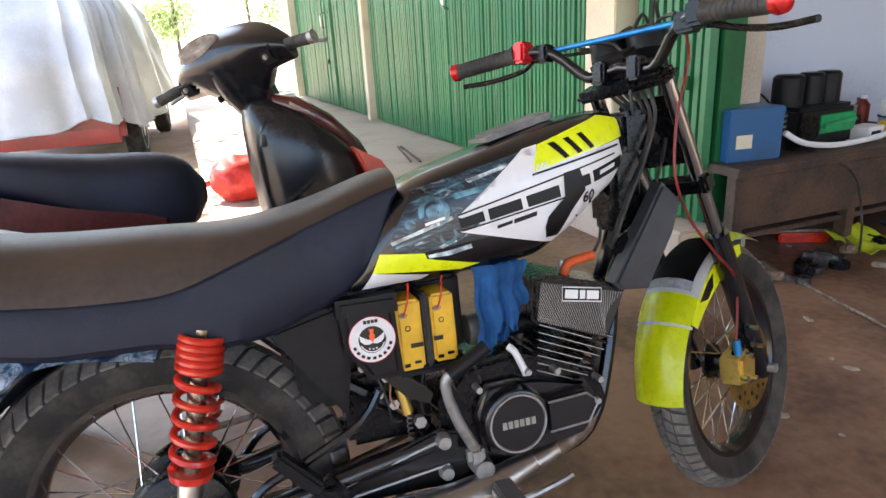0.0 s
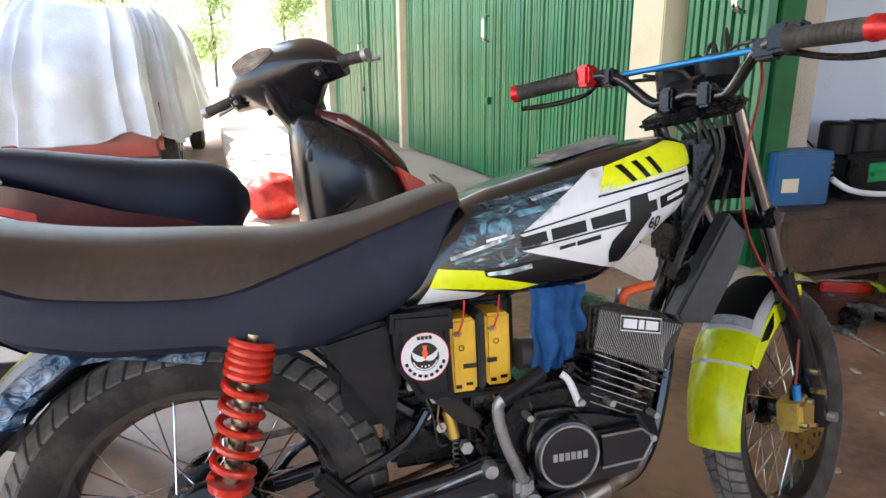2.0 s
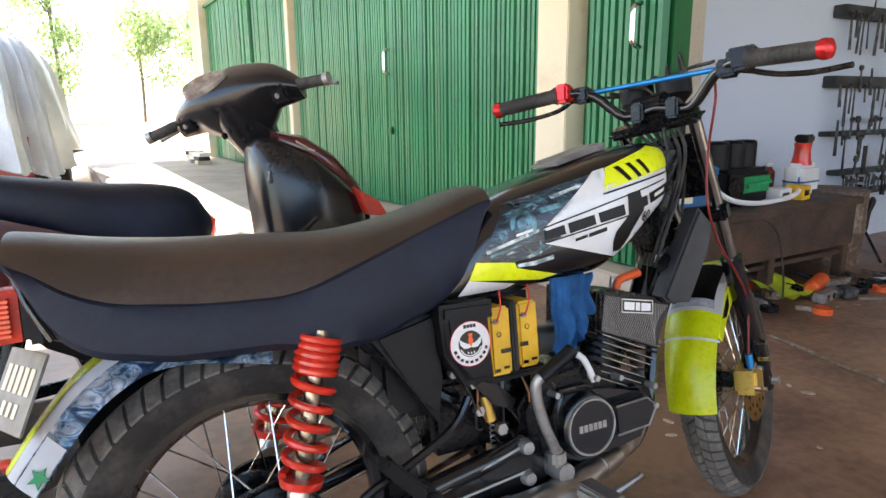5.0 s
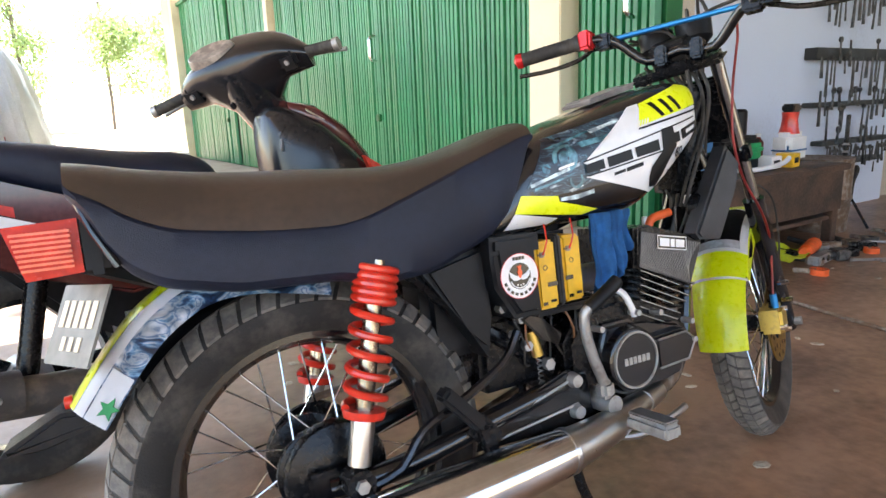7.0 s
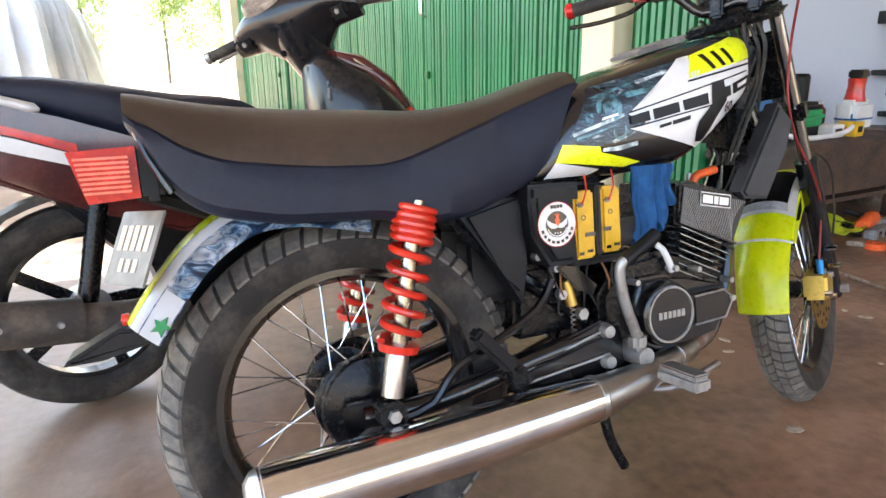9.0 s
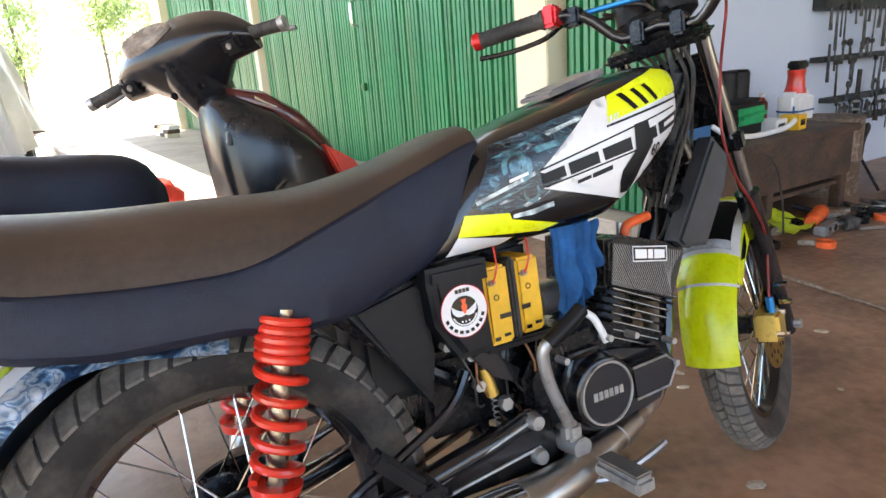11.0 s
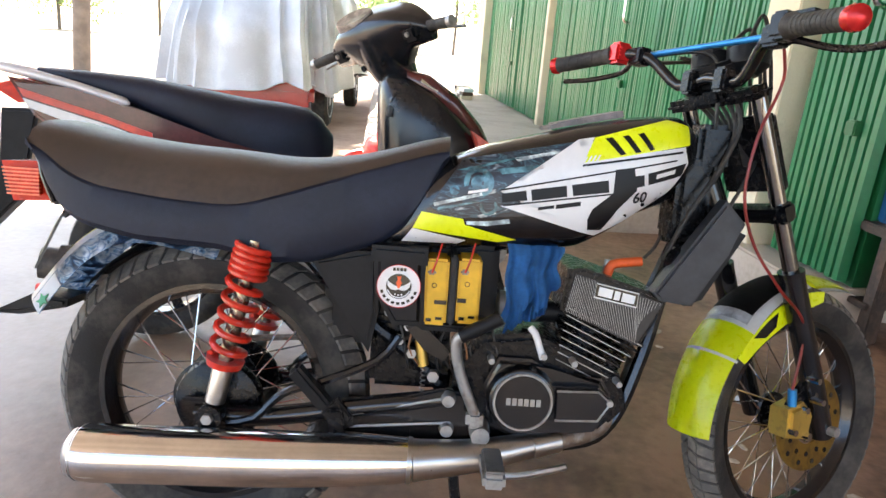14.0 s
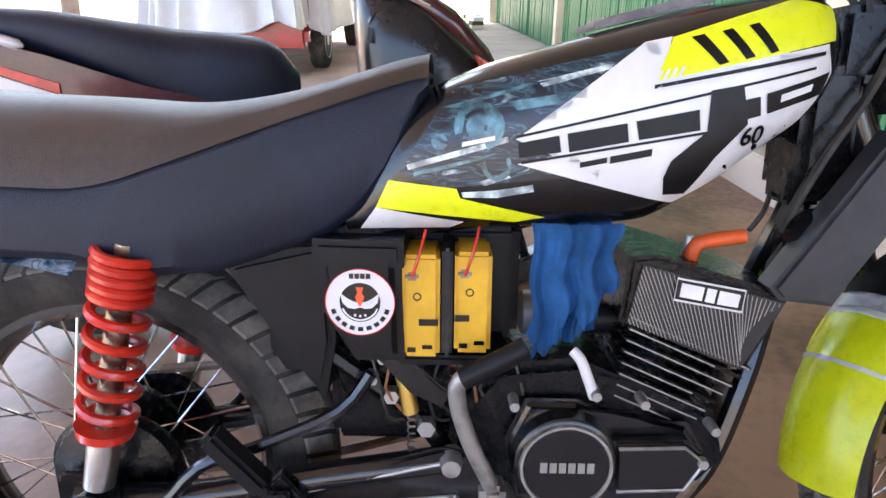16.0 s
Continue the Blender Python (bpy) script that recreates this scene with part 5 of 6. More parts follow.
# folded pouch lying on the tank
M_SLEEVE = mat("grey_vinyl_sleeve", (0.17, 0.15, 0.145), 0.4, var=0.3, scale=18, bump=0.4, bump_scale=60)
pouch = thing("pouch", "folded grey plastic sleeve lying on the tank", "pouch")
part("sleeve", box(B(), -0.075, 0.075, -0.042, 0.042, 0, 0.008, 0.003, BIKE @ pose(0.69, -0.01, 0.914, 0, -13, 6)), M_SLEEVE, pouch)
part("flap", box(B(), -0.065, 0.07, -0.04, 0.04, 0, 0.005, 0.002, BIKE @ pose(0.695, -0.008, 0.923, 2, -14, 2)), M_SLEEVE, pouch, "crinkled grey flap")

# ---- the scooter beside it ----
SCOOT = pose(-0.713, 1.90, 0, 0, 0, 20) @ pose(0, 0, 0, -6, 0, 0)
M_MAROON = mat("maroon_gloss_plastic", (0.075, 0.016, 0.014), 0.22, var=0.2, scale=8, coat=0.6)
M_COWL = mat("scuffed_black_plastic", (0.01, 0.01, 0.012), 0.22, scale=6, bump=0.12, bump_scale=14, tint=(0.026, 0.024, 0.023), tint_at=0.7, spec=0.5)
M_SILVER = mat("silver_plastic", (0.62, 0.61, 0.62), 0.35, 0.3, var=0.06, scale=10)
scooter = thing("scooter", "maroon and black step-through scooter with key in its lock", "scooter", SCOOT)


def small_wheel(x, name):
    rim = part(name, lathe(B(), [(-0.03, 0.20), (-0.03, 0.185), (0.03, 0.185), (0.03, 0.20), (-0.03, 0.20)], (x, 0, 0.275), seg=48), M_BLACK, scooter, "wheel with a black cast rim")
    part("tyre", lathe(B(), [(-0.03, 0.198), (-0.042, 0.215), (-0.045, 0.24), (-0.03, 0.268), (0, 0.276), (0.03, 0.268), (0.045, 0.24), (0.042, 0.215), (0.03, 0.198), (-0.03, 0.198)], (x, 0, 0.275), seg=56), M_RUBBER, rim, "worn black tyre")
    for k in range(5):
        a = 2 * math.pi * k / 5
        part("cast_spoke", box(B(), 0.03, 0.19, -0.012, 0.012, -0.016, 0.016, 0.005, pose(x, 0, 0.275, 0, math.degrees(a), 0)), M_BLACKM, rim)
    part("hub", lathe(B(), [(-0.05, 0.02), (-0.05, 0.05), (0.05, 0.05), (0.05, 0.02)], (x, 0, 0.275), seg=24), M_ALLOY, rim)


small_wheel(0, "rear_wheel")
small_wheel(1.21, "front_wheel")
X2 = np.linspace(-0.30, 0.585, 48)


def s2(x, y, k=5):
    v = np.interp(X2, x, y)
    return np.convolve(np.pad(v, k // 2, "edge"), np.ones(k) / k, "valid")


t2 = s2([-0.3, -0.2, 0.0, 0.15, 0.3, 0.42, 0.5, 0.55, 0.575, 0.585], [0.885, 0.882, 0.87, 0.845, 0.82, 0.81, 0.795, 0.765, 0.73, 0.69], 3)
b2 = s2([-0.3, -0.2, 0.0, 0.15, 0.3, 0.42, 0.5, 0.55, 0.575, 0.585], [0.862, 0.832, 0.76, 0.69, 0.605, 0.56, 0.555, 0.575, 0.61, 0.65], 3)
w2 = s2([-0.3, -0.2, 0.0, 0.2, 0.4, 0.5, 0.55, 0.575, 0.585], [0.05, 0.09, 0.12, 0.14, 0.135, 0.12, 0.09, 0.06, 0.03], 3)
rings = []
for x, t, b, w in zip(X2, t2, b2, w2):
    rings.append([(x, w * math.copysign(abs(math.cos(a)) ** 0.7, math.cos(a)), (t + b) / 2 + (t - b) / 2 * math.copysign(abs(math.sin(a)) ** 0.75, math.sin(a))) for a in [2 * math.pi * k / 28 for k in range(28)]])
part("seat", loft(B(), rings), M_VINYL2, scooter, "smooth black vinyl saddle")
for sgn in (-1, 1):
    pan = part("side_panel", prism(B(), [(-0.36, 0.85), (-0.2, 0.825), (0.0, 0.765), (0.2, 0.69), (0.38, 0.64), (0.45, 0.62), (0.44, 0.46), (0.25, 0.44), (0.05, 0.52), (-0.15, 0.62), (-0.3, 0.74)], sgn * 0.13, sgn * 0.09, 0.012, seg=3), M_MAROON, scooter, "glossy maroon side panel")
    part("stripe", prism(B(), [(-0.32, 0.79), (-0.1, 0.72), (0.1, 0.64), (0.1, 0.615), (-0.12, 0.69), (-0.31, 0.765)], sgn * 0.1375, sgn * 0.1315), M_WHITE, pan, "white stripe")
    part("stripe", prism(B(), [(-0.33, 0.82), (-0.1, 0.745), (0.02, 0.70), (0.02, 0.675), (-0.1, 0.725), (-0.32, 0.795)], sgn * 0.1375, sgn * 0.1315), M_RED, pan, "red stripe")
    part("grab_rail", tube(B(), soft([(-0.46, sgn * 0.05, 0.89), (-0.36, sgn * 0.085, 0.873), (-0.2, sgn * 0.11, 0.835), (-0.04, sgn * 0.125, 0.785)]), [0.006] + [0.014] * (len(soft([(-0.46, sgn * 0.05, 0.89), (-0.36, sgn * 0.085, 0.873), (-0.2, sgn * 0.11, 0.835), (-0.04, sgn * 0.125, 0.785)])) - 2) + [0.004], 10), M_SILVER, scooter, "silver grab rail")
part("tail_unit", prism(B(), [(-0.43, 0.825), (-0.34, 0.85), (-0.29, 0.785), (-0.36, 0.775)], -0.06, 0.06, 0.015), M_LENS, scooter, "red tail light unit")
part("rear_mudguard", prism(B(), [(-0.4, 0.76), (-0.3, 0.76), (-0.36, 0.5), (-0.5, 0.36), (-0.53, 0.38), (-0.42, 0.52)], -0.07, 0.07, 0.01), M_PLASTIC, scooter, "black rear mudguard flap")
part("under_body", prism(B(), [(-0.2, 0.75), (0.45, 0.63), (0.5, 0.45), (0.7, 0.3), (0.85, 0.28), (0.85, 0.22), (0.4, 0.2), (0.1, 0.4)], -0.08, 0.08, 0.02), M_PLASTIC, scooter)
M_DUSTY = mat("dusty_black_metal", (0.05, 0.047, 0.045), 0.55, var=0.3, scale=14, tint=(0.15, 0.125, 0.1), tint_at=0.6, bump=0.2)
for x in (-0.1, -0.22):
    part("bolt", lathe(B(), [(-0.245, 1e-7), (-0.245, 0.006), (-0.235, 0.009), (-0.225, 0.009)], (x, 0, 0.295 - 0.15 * (x + 0.16)), seg=12), M_ALLOY, scooter, "shield bolt")
hug = [(q * math.cos(radians(a_)), 0.275 + q * math.sin(radians(a_))) for q, a_ in [(0.31, 30 + 10 * k) for k in range(13)] + [(0.296, 150 - 10 * k) for k in range(13)]]
part("inner_mudguard", prism(B(), hug, -0.06, 0.06, 0.003), M_DUSTY, scooter, "dusty black mudguard over the wheel")
part("muffler", tube(B(), soft([(0.32, -0.14, 0.22), (0.05, -0.17, 0.25), (-0.3, -0.18, 0.31)]), 0.048, 20), M_DUSTY, scooter, "dusty dark muffler")
part("muffler_shield", tube(B(), [(-0.05, -0.18, 0.278), (-0.25, -0.185, 0.31)], 0.054, 20), M_DUSTY, scooter, "dusty black heat shield")
part("engine", box(B(), 0.2, 0.55, -0.1, 0.1, 0.2, 0.42, 0.03), M_ALLOY, scooter, "grey engine block")
part("shock", tube(B(), [(-0.02, -0.12, 0.3), (0.06, -0.12, 0.6)], 0.025, 12), M_BLACKM, scooter)
# leg shield, front cowl and mudguard
def cowl(prof, width, material, name, label):
    """prof: rows of x, z low, z high; width: half widths."""
    R = []
    for (x, zb, zt), w in zip(prof, width):
        R.append([(x, w * math.copysign(abs(math.cos(a)) ** 0.65, math.cos(a)), (zt + zb) / 2 + (zt - zb) / 2 * math.copysign(abs(math.sin(a)) ** 0.65, math.sin(a))) for a in [2 * math.pi * k / 24 for k in range(24)]])
    return part(name, loft(B(), R), material, scooter, label)


cowl([(0.755, 0.66, 0.90), (0.775, 0.5, 0.925), (0.82, 0.38, 0.93), (0.92, 0.4, 0.89), (1.02, 0.46, 0.81), (1.11, 0.53, 0.725), (1.17, 0.60, 0.65)], [0.05, 0.085, 0.115, 0.145, 0.14, 0.11, 0.03], M_COWL, "leg_shield", "scuffed glossy black leg shield and front cowl")
cowl([(0.84, 0.885, 0.945), (0.92, 0.83, 0.93), (1.02, 0.76, 0.865), (1.12, 0.66, 0.765), (1.19, 0.60, 0.66)], [0.05, 0.095, 0.105, 0.085, 0.03], M_MAROON, "front_panel", "faded maroon front panel")
for sgn in (-1, 1):
    part("leg_wing", prism(B(), [(0.81, 0.6), (0.9, 0.66), (1.02, 0.62), (1.05, 0.5), (0.97, 0.3), (0.86, 0.24), (0.81, 0.4)], sgn * 0.15, sgn * 0.10, 0.012), M_COWL, scooter, "black leg shield wing")
    part("indicator", prism(B(), [(1.06, 0.74), (1.16, 0.68), (1.2, 0.62), (1.1, 0.64)], sgn * 0.14, sgn * 0.11, 0.006), M_RED, scooter, "red side trim")
part("front_mudguard", prism(B(), [(1.0, 0.46), (1.1, 0.54), (1.25, 0.57), (1.38, 0.52), (1.46, 0.42), (1.44, 0.40), (1.35, 0.48), (1.22, 0.51), (1.1, 0.48)], -0.07, 0.07, 0.01), M_MAROON, scooter, "maroon front mudguard")
for sgn in (-1, 1):
    part("fork", tube(B(), [(1.21, sgn * 0.07, 0.275), (1.08, sgn * 0.07, 0.6)], 0.016, 10), M_BLACKM, scooter)
part("lock", lathe(B(), [(0, 1e-7), (0.004, 0.02), (0.002, 0.03), (-0.01, 0.032)], (0, 0, 0), "z", 24, pose(0.80, -0.062, 0.835, 0, -60, -62)), M_COWL, scooter, "ignition lock")
key = part("key", box(box(B(), -0.004, 0.004, -0.0015, 0.0015, -0.02, 0.03, 0.001, pose(0.79, -0.075, 0.83, 0, -70, -50)), -0.015, 0.012, -0.003, 0.003, -0.04, 0.0, 0.003, pose(0.778, -0.088, 0.815, 0, 20, 40)), M_ALLOY, scooter, "metal key with bow hanging from the lock")
# handlebar cover, turned to one side
HBM = pose(0.768, 0.07, 1.05, 0, 0, 40) @ pose(0, 0, 0, -12, -24, 0) @ Matrix.Diagonal((1.0, 0.915, 1.15, 1))
rings = []
for u in np.linspace(-1, 1, 33):
    k1 = abs(u)
    top = 0.028 + 0.06 * (1 - k1 ** 3.5)
    low = -0.03 - 0.11 * max(0.0, 1 - 1.7 * k1) - 0.03 * (1 - k1)
    back = -0.03 - 0.062 * (1 - k1 ** 2.4)
    fore = 0.03 + 0.085 * (1 - k1 ** 2)
    ring = []
    for q in range(32):
        a = 2 * math.pi * q / 32
        cx, cz = math.copysign(abs(math.cos(a)) ** 0.55, math.cos(a)), math.copysign(abs(math.sin(a)) ** 0.55, math.sin(a))
        z = (top + low) / 2 + cz * (top - low) / 2
        taper = 0.5 + 0.5 * min(1, max(0, (z - low) / (top - low)) * 1.5)
        ring.append(((back + fore) / 2 + cx * (fore - back) / 2 * taper, 0.255 * u, z - 0.02 * k1 + (0.012 if z > 0 else 0) * cx * (1 - k1)))
    rings.append(ring)
bm = loft(B(), rings)
bmesh.ops.transform(bm, matrix=HBM, verts=bm.verts)
hc = part("handlebar_cover", bm, M_COWL, scooter, "scuffed black handlebar cover")
bm = lathe(B(), [(0, 1e-7), (0.004, 0.06), (0.001, 0.064), (-0.02, 0.068)], (0, 0, 0), "z", 32, HBM @ pose(-0.035, 0.06, 0.086, 0, -22, 8) @ Matrix.Diagonal((0.62, 1.35, 1, 1)))
part("speedometer", bm, mat("dusty_dial_glass", (0.24, 0.2, 0.17), 0.3, var=0.3, scale=30), hc, "oval dark speedometer glass")
for sgn in (-1, 1):
    b1 = box(B(), -0.065, -0.02, sgn * 0.19 - 0.035, sgn * 0.19 + 0.035, -0.03, 0.02, 0.012)
    bmesh.ops.transform(b1, matrix=HBM, verts=b1.verts)
    part("switch_pod", b1, M_PLASTIC, hc, "black switch pod")
    b1 = lathe(B(), [(-0.006, 1e-7), (-0.006, 0.007), (0.004, 0.008)], (-0.068, sgn * 0.19, -0.005), "x", 12)
    bmesh.ops.transform(b1, matrix=HBM, verts=b1.verts)
    part("button", b1, M_ALLOY, hc)
    b1 = lathe(B(), [(-0.004, 1e-7), (-0.004, 0.009), (0.006, 0.01)], (-0.098, sgn * 0.05, -0.06), "x", 12)
    bmesh.ops.transform(b1, matrix=HBM, verts=b1.verts)
    part("screw", b1, M_BLACK, hc)
part("sticker", prism(B(), [(0.0, -0.03), (0.07, -0.035), (0.08, 0.02), (0.01, 0.03)], -0.001, 0.001, 0, pose(0.885, -0.07, 0.915, -58, 24, 0)), M_CREAM, scooter, "torn pale sticker")
bm = loft(B(), [[(x + w * math.cos(a), 1.1 * w * math.sin(a), z) for a in [2 * math.pi * k / 18 for k in range(18)]] for x, z, w in ((0.0, 0.02, 0.095), (0.0, -0.07, 0.09), (0.01, -0.15, 0.072), (0.03, -0.25, 0.06))])
bmesh.ops.transform(bm, matrix=HBM, verts=bm.verts)
part("column_cover", bm, M_COWL, hc)
for sgn in (-1, 1):
    b1 = tube(B(), [(-0.01, sgn * 0.24, -0.005), (-0.035, sgn * 0.36, -0.01)], 0.016, 12)
    bmesh.ops.transform(b1, matrix=HBM, verts=b1.verts)
    part("grip", b1, M_RUBBER, scooter, "black rubber grip")
    b1 = tube(B(), [(-0.035, sgn * 0.36, -0.01), (-0.038, sgn * 0.38, -0.01)], 0.018, 12)
    bmesh.ops.transform(b1, matrix=HBM, verts=b1.verts)
    part("bar_end", b1, M_ALLOY, scooter)
    b1 = tube(B(), soft([(0.03, sgn * 0.2, -0.02), (0.045, sgn * 0.28, -0.03), (0.02, sgn * 0.38, -0.04)]), 0.006)
    bmesh.ops.transform(b1, matrix=HBM, verts=b1.verts)
    part("lever", b1, M_ALLOY, scooter, "alloy brake lever")

# red plastic bag on the porch
bag = thing("plastic_bag", "knotted red plastic bag with a pale mark", "bag", WALL @ pose(1.15, 1.84, PORCH, 0, 0, -99))
bm = B()
bmesh.ops.create_icosphere(bm, subdivisions=4, radius=1)
for v in bm.verts:
    f = 1 + 0.12 * noise.noise(v.co * 2.2) + 0.05 * noise.noise(v.co * 7)
    v.co = Vector((v.co.x * 0.17 * f, v.co.y * 0.14 * f, max(-0.9, v.co.z) * 0.15 * f + 0.133))
M_BAG = mat("red_plastic_film", (0.6, 0.04, 0.03), 0.35, var=0.25, scale=8, bump=0.8, bump_scale=25)
part("body", bm, M_BAG, bag)
part("knot", tube(B(), soft([(-0.17, -0.02, 0.13), (-0.24, -0.03, 0.11), (-0.29, 0.0, 0.07)]), 0.022, 8), M_BAG, bag)

# ---- the car under its cover ----
M_CARRED = mat("red_car_paint", (0.35, 0.015, 0.012), 0.25, var=0.1, scale=3, coat=0.6)
M_COVER = mat("silver_white_cover_fabric", (0.56, 0.58, 0.59), 0.42, var=0.12, scale=2, bump=0.5, bump_scale=25)
car = thing("car", "red car mostly hidden under a pale fabric cover", "car", pose(-2.45, 8.9, 0, 0, 0, 4))
part("body", box(box(B(), -0.76, 0.76, -1.9, 1.95, 0.28, 0.9, 0.12), -0.55, 0.55, -1.0, 1.2, 0.9, 1.5, 0.2), M_CARRED, car, "glossy red car body")
part("bumper", box(B(), -0.78, 0.78, -1.98, -1.8, 0.25, 0.47, 0.06), M_CARRED, car)
for x in (-0.76, 0.76):
    for y in (-1.25, 1.3):
        w = part("wheel", lathe(B(), [(-0.09, 0.19), (-0.09, 0.27), (-0.07, 0.3), (0.07, 0.3), (0.09, 0.27), (0.09, 0.19)], (x, y, 0.27), "x", 40), M_RUBBER, car, "black car tyre")
        part("rim", lathe(B(), [(-0.094, 0.03), (-0.094, 0.05), (-0.085, 0.06), (-0.085, 0.17), (-0.095, 0.19), (0.095, 0.19), (0.085, 0.17), (0.085, 0.06), (0.094, 0.05), (0.094, 0.03)], (x, y, 0.27), "x", 32), M_SILVER, w, "silver wheel rim")
rings = []
for k in range(34):
    u = k / 33
    z = 1.78 - 1.34 * u
    drop = min(1, u * 4.5) ** 0.5
    row = []
    for i in range(300):
        a = 2 * math.pi * i / 300
        c, s_ = math.cos(a), math.sin(a)
        w1 = 17 * a + 2.2 * math.sin(3 * a) + 1.1 * u * math.sin(2 * a + 1)
        w2 = 41 * a + 3.0 * math.sin(4 * a + 2) - 1.6 * u
        ridge = 0.095 * (1 - 2 * abs(math.sin(w1 / 2))) * (0.55 + 0.45 * math.sin(5 * a + 1)) + 0.045 * (1 - 2 * abs(math.sin(w2 / 2)))
        fold = (0.3 + 0.7 * min(1, u * 2.2)) * ridge + 0.05 * u * math.sin(9 * a)
        px = (0.66 + 0.14 * drop + 0.17 * u + fold) * math.copysign(abs(c) ** 0.42, c)
        py = (1.5 + 0.42 * min(1, u * 1.8) ** 0.7 + 0.26 * u + fold) * math.copysign(abs(s_) ** 0.42, s_)
        row.append((px, py, z - 0.05 * (1 - drop) * abs(ridge) * 8 + (0.04 * math.sin(13 * a) + 0.06 * math.sin(4 * a)) * u ** 3 + 0.03 * noise.noise(Vector((px, py, z)) * 2)))
    rings.append(row)
cov = thing("car_cover", "wrinkled silver-white fabric cover draped over the car", "car cover", pose(-2.45, 8.9, 0, 0, 0, 4))
bm = loft(B(), rings, True, False)
bm.faces.new([v for v in bm.verts[:300]][::-1])
part("fabric", bm, M_COVER, cov)
part("hem", tube(B(), rings[-1], 0.012, 6, True), M_COVER, cov, "stitched hem of the cover")

# ---- workshop clutter along the pale wall ----
M_WOOD = mat("greasy_brown_wood", (0.1, 0.055, 0.034), 0.6, scale=6, fine=60, bump=0.3, bump_scale=90, tint=(0.035, 0.024, 0.018), tint_at=0.5)
M_DARKWOOD = mat("dark_board_paint", (0.03, 0.035, 0.035), 0.6, var=0.3, scale=8, bump=0.2)
M_BLUEBOX = mat("blue_enamel", (0.012, 0.1, 0.25), 0.4, var=0.2, scale=6, tint=(0.03, 0.06, 0.1), tint_at=0.7)
M_TOOLGREEN = mat("green_tool_plastic", (0.01, 0.3, 0.1), 0.4, var=0.1, scale=20)
bench = thing("workbench", "low greasy brown wooden workbench along the wall", "workbench", BLUE)
part("top", box(B(), 0.05, 1.6, -0.62, -0.02, 0.44, 0.48, 0.006), M_WOOD, bench)
for x in (0.1, 0.8, 1.52):
    for y in (-0.56, -0.1):
        part("leg", box(B(), x - 0.03, x + 0.03, y - 0.03, y + 0.03, 0, 0.44, 0.004), M_WOOD, bench)
part("front_board", box(B(), 0.08, 1.56, -0.6, -0.575, 0.2, 0.437, 0.004), M_WOOD, bench, "stained front board")
part("shelf", box(B(), 0.05, 1.6, -0.57, -0.02, 0.14, 0.165, 0.004), M_WOOD, bench)


def onbench(name, label, cat, x, y, z, rz=0):
    return thing(name, label, cat, BLUE @ pose(x, y, z, 0, 0, rz))


q = onbench("toolbox", "blue steel box with a pale label on the workbench", "box", 0.25, -0.42, 0.48, -8)
part("body", box(B(), -0.14, 0.14, -0.09, 0.09, 0, 0.22, 0.008), M_BLUEBOX, q)
part("lid", box(B(), -0.143, 0.143, -0.093, 0.093, 0.19, 0.235, 0.008), M_BLUEBOX, q)
part("label_card", box(B(), -0.1, -0.02, -0.094, -0.091, 0.06, 0.12), M_CREAM, q, "pale label")
q = onbench("charger", "small grey electric device with dark slots", "charger", 0.47, -0.35, 0.48, 10)
part("body", box(B(), -0.06, 0.06, -0.07, 0.07, 0, 0.2, 0.012), M_PLASTIC, q)
for k in range(3):
    part("slot", box(B(), -0.04, 0.04, -0.073, -0.069, 0.11 + 0.025 * k, 0.122 + 0.025 * k), M_ALLOY, q)
q = onbench("stereo_case", "black and green machine with three dark canisters behind", "machine", 0.72, -0.36, 0.48, 4)
part("body", box(B(), -0.2, 0.2, -0.1, 0.1, 0, 0.2, 0.02), M_PLASTIC, q)
part("green_panel", box(B(), -0.06, 0.19, -0.108, -0.1, 0.07, 0.16, 0.004), M_TOOLGREEN, q, "green plastic handle")
part("green_bar", tube(B(), [(-0.05, -0.12, 0.11), (0.17, -0.12, 0.125)], 0.012), M_TOOLGREEN, q)
part("dial", lathe(B(), [(-0.115, 1e-7), (-0.115, 0.06), (-0.1, 0.065)], (-0.13, 0, 0.1), "y", 28), M_BLACKM, q, "round speaker")
for k, (x, r) in enumerate(((-0.13, 0.07), (0.03, 0.06), (0.15, 0.06))):
    part("canister", lathe(B(), [(0.2, r), (0.33, r), (0.345, r * 0.8), (0.345, 1e-7)], (x, 0.03, 0), "z", 20), M_PLASTIC, q)
q = onbench("pipe", "white bent plastic pipe along the bench", "pipe", 0.75, -0.5, 0.48)
part("tube", tube(B(), soft([(-0.3, 0.03, 0.1), (-0.2, 0.0, 0.045), (0.0, -0.02, 0.02), (0.3, 0.0, 0.03), (0.42, 0.02, 0.06)]), 0.014), M_WHITE, q)
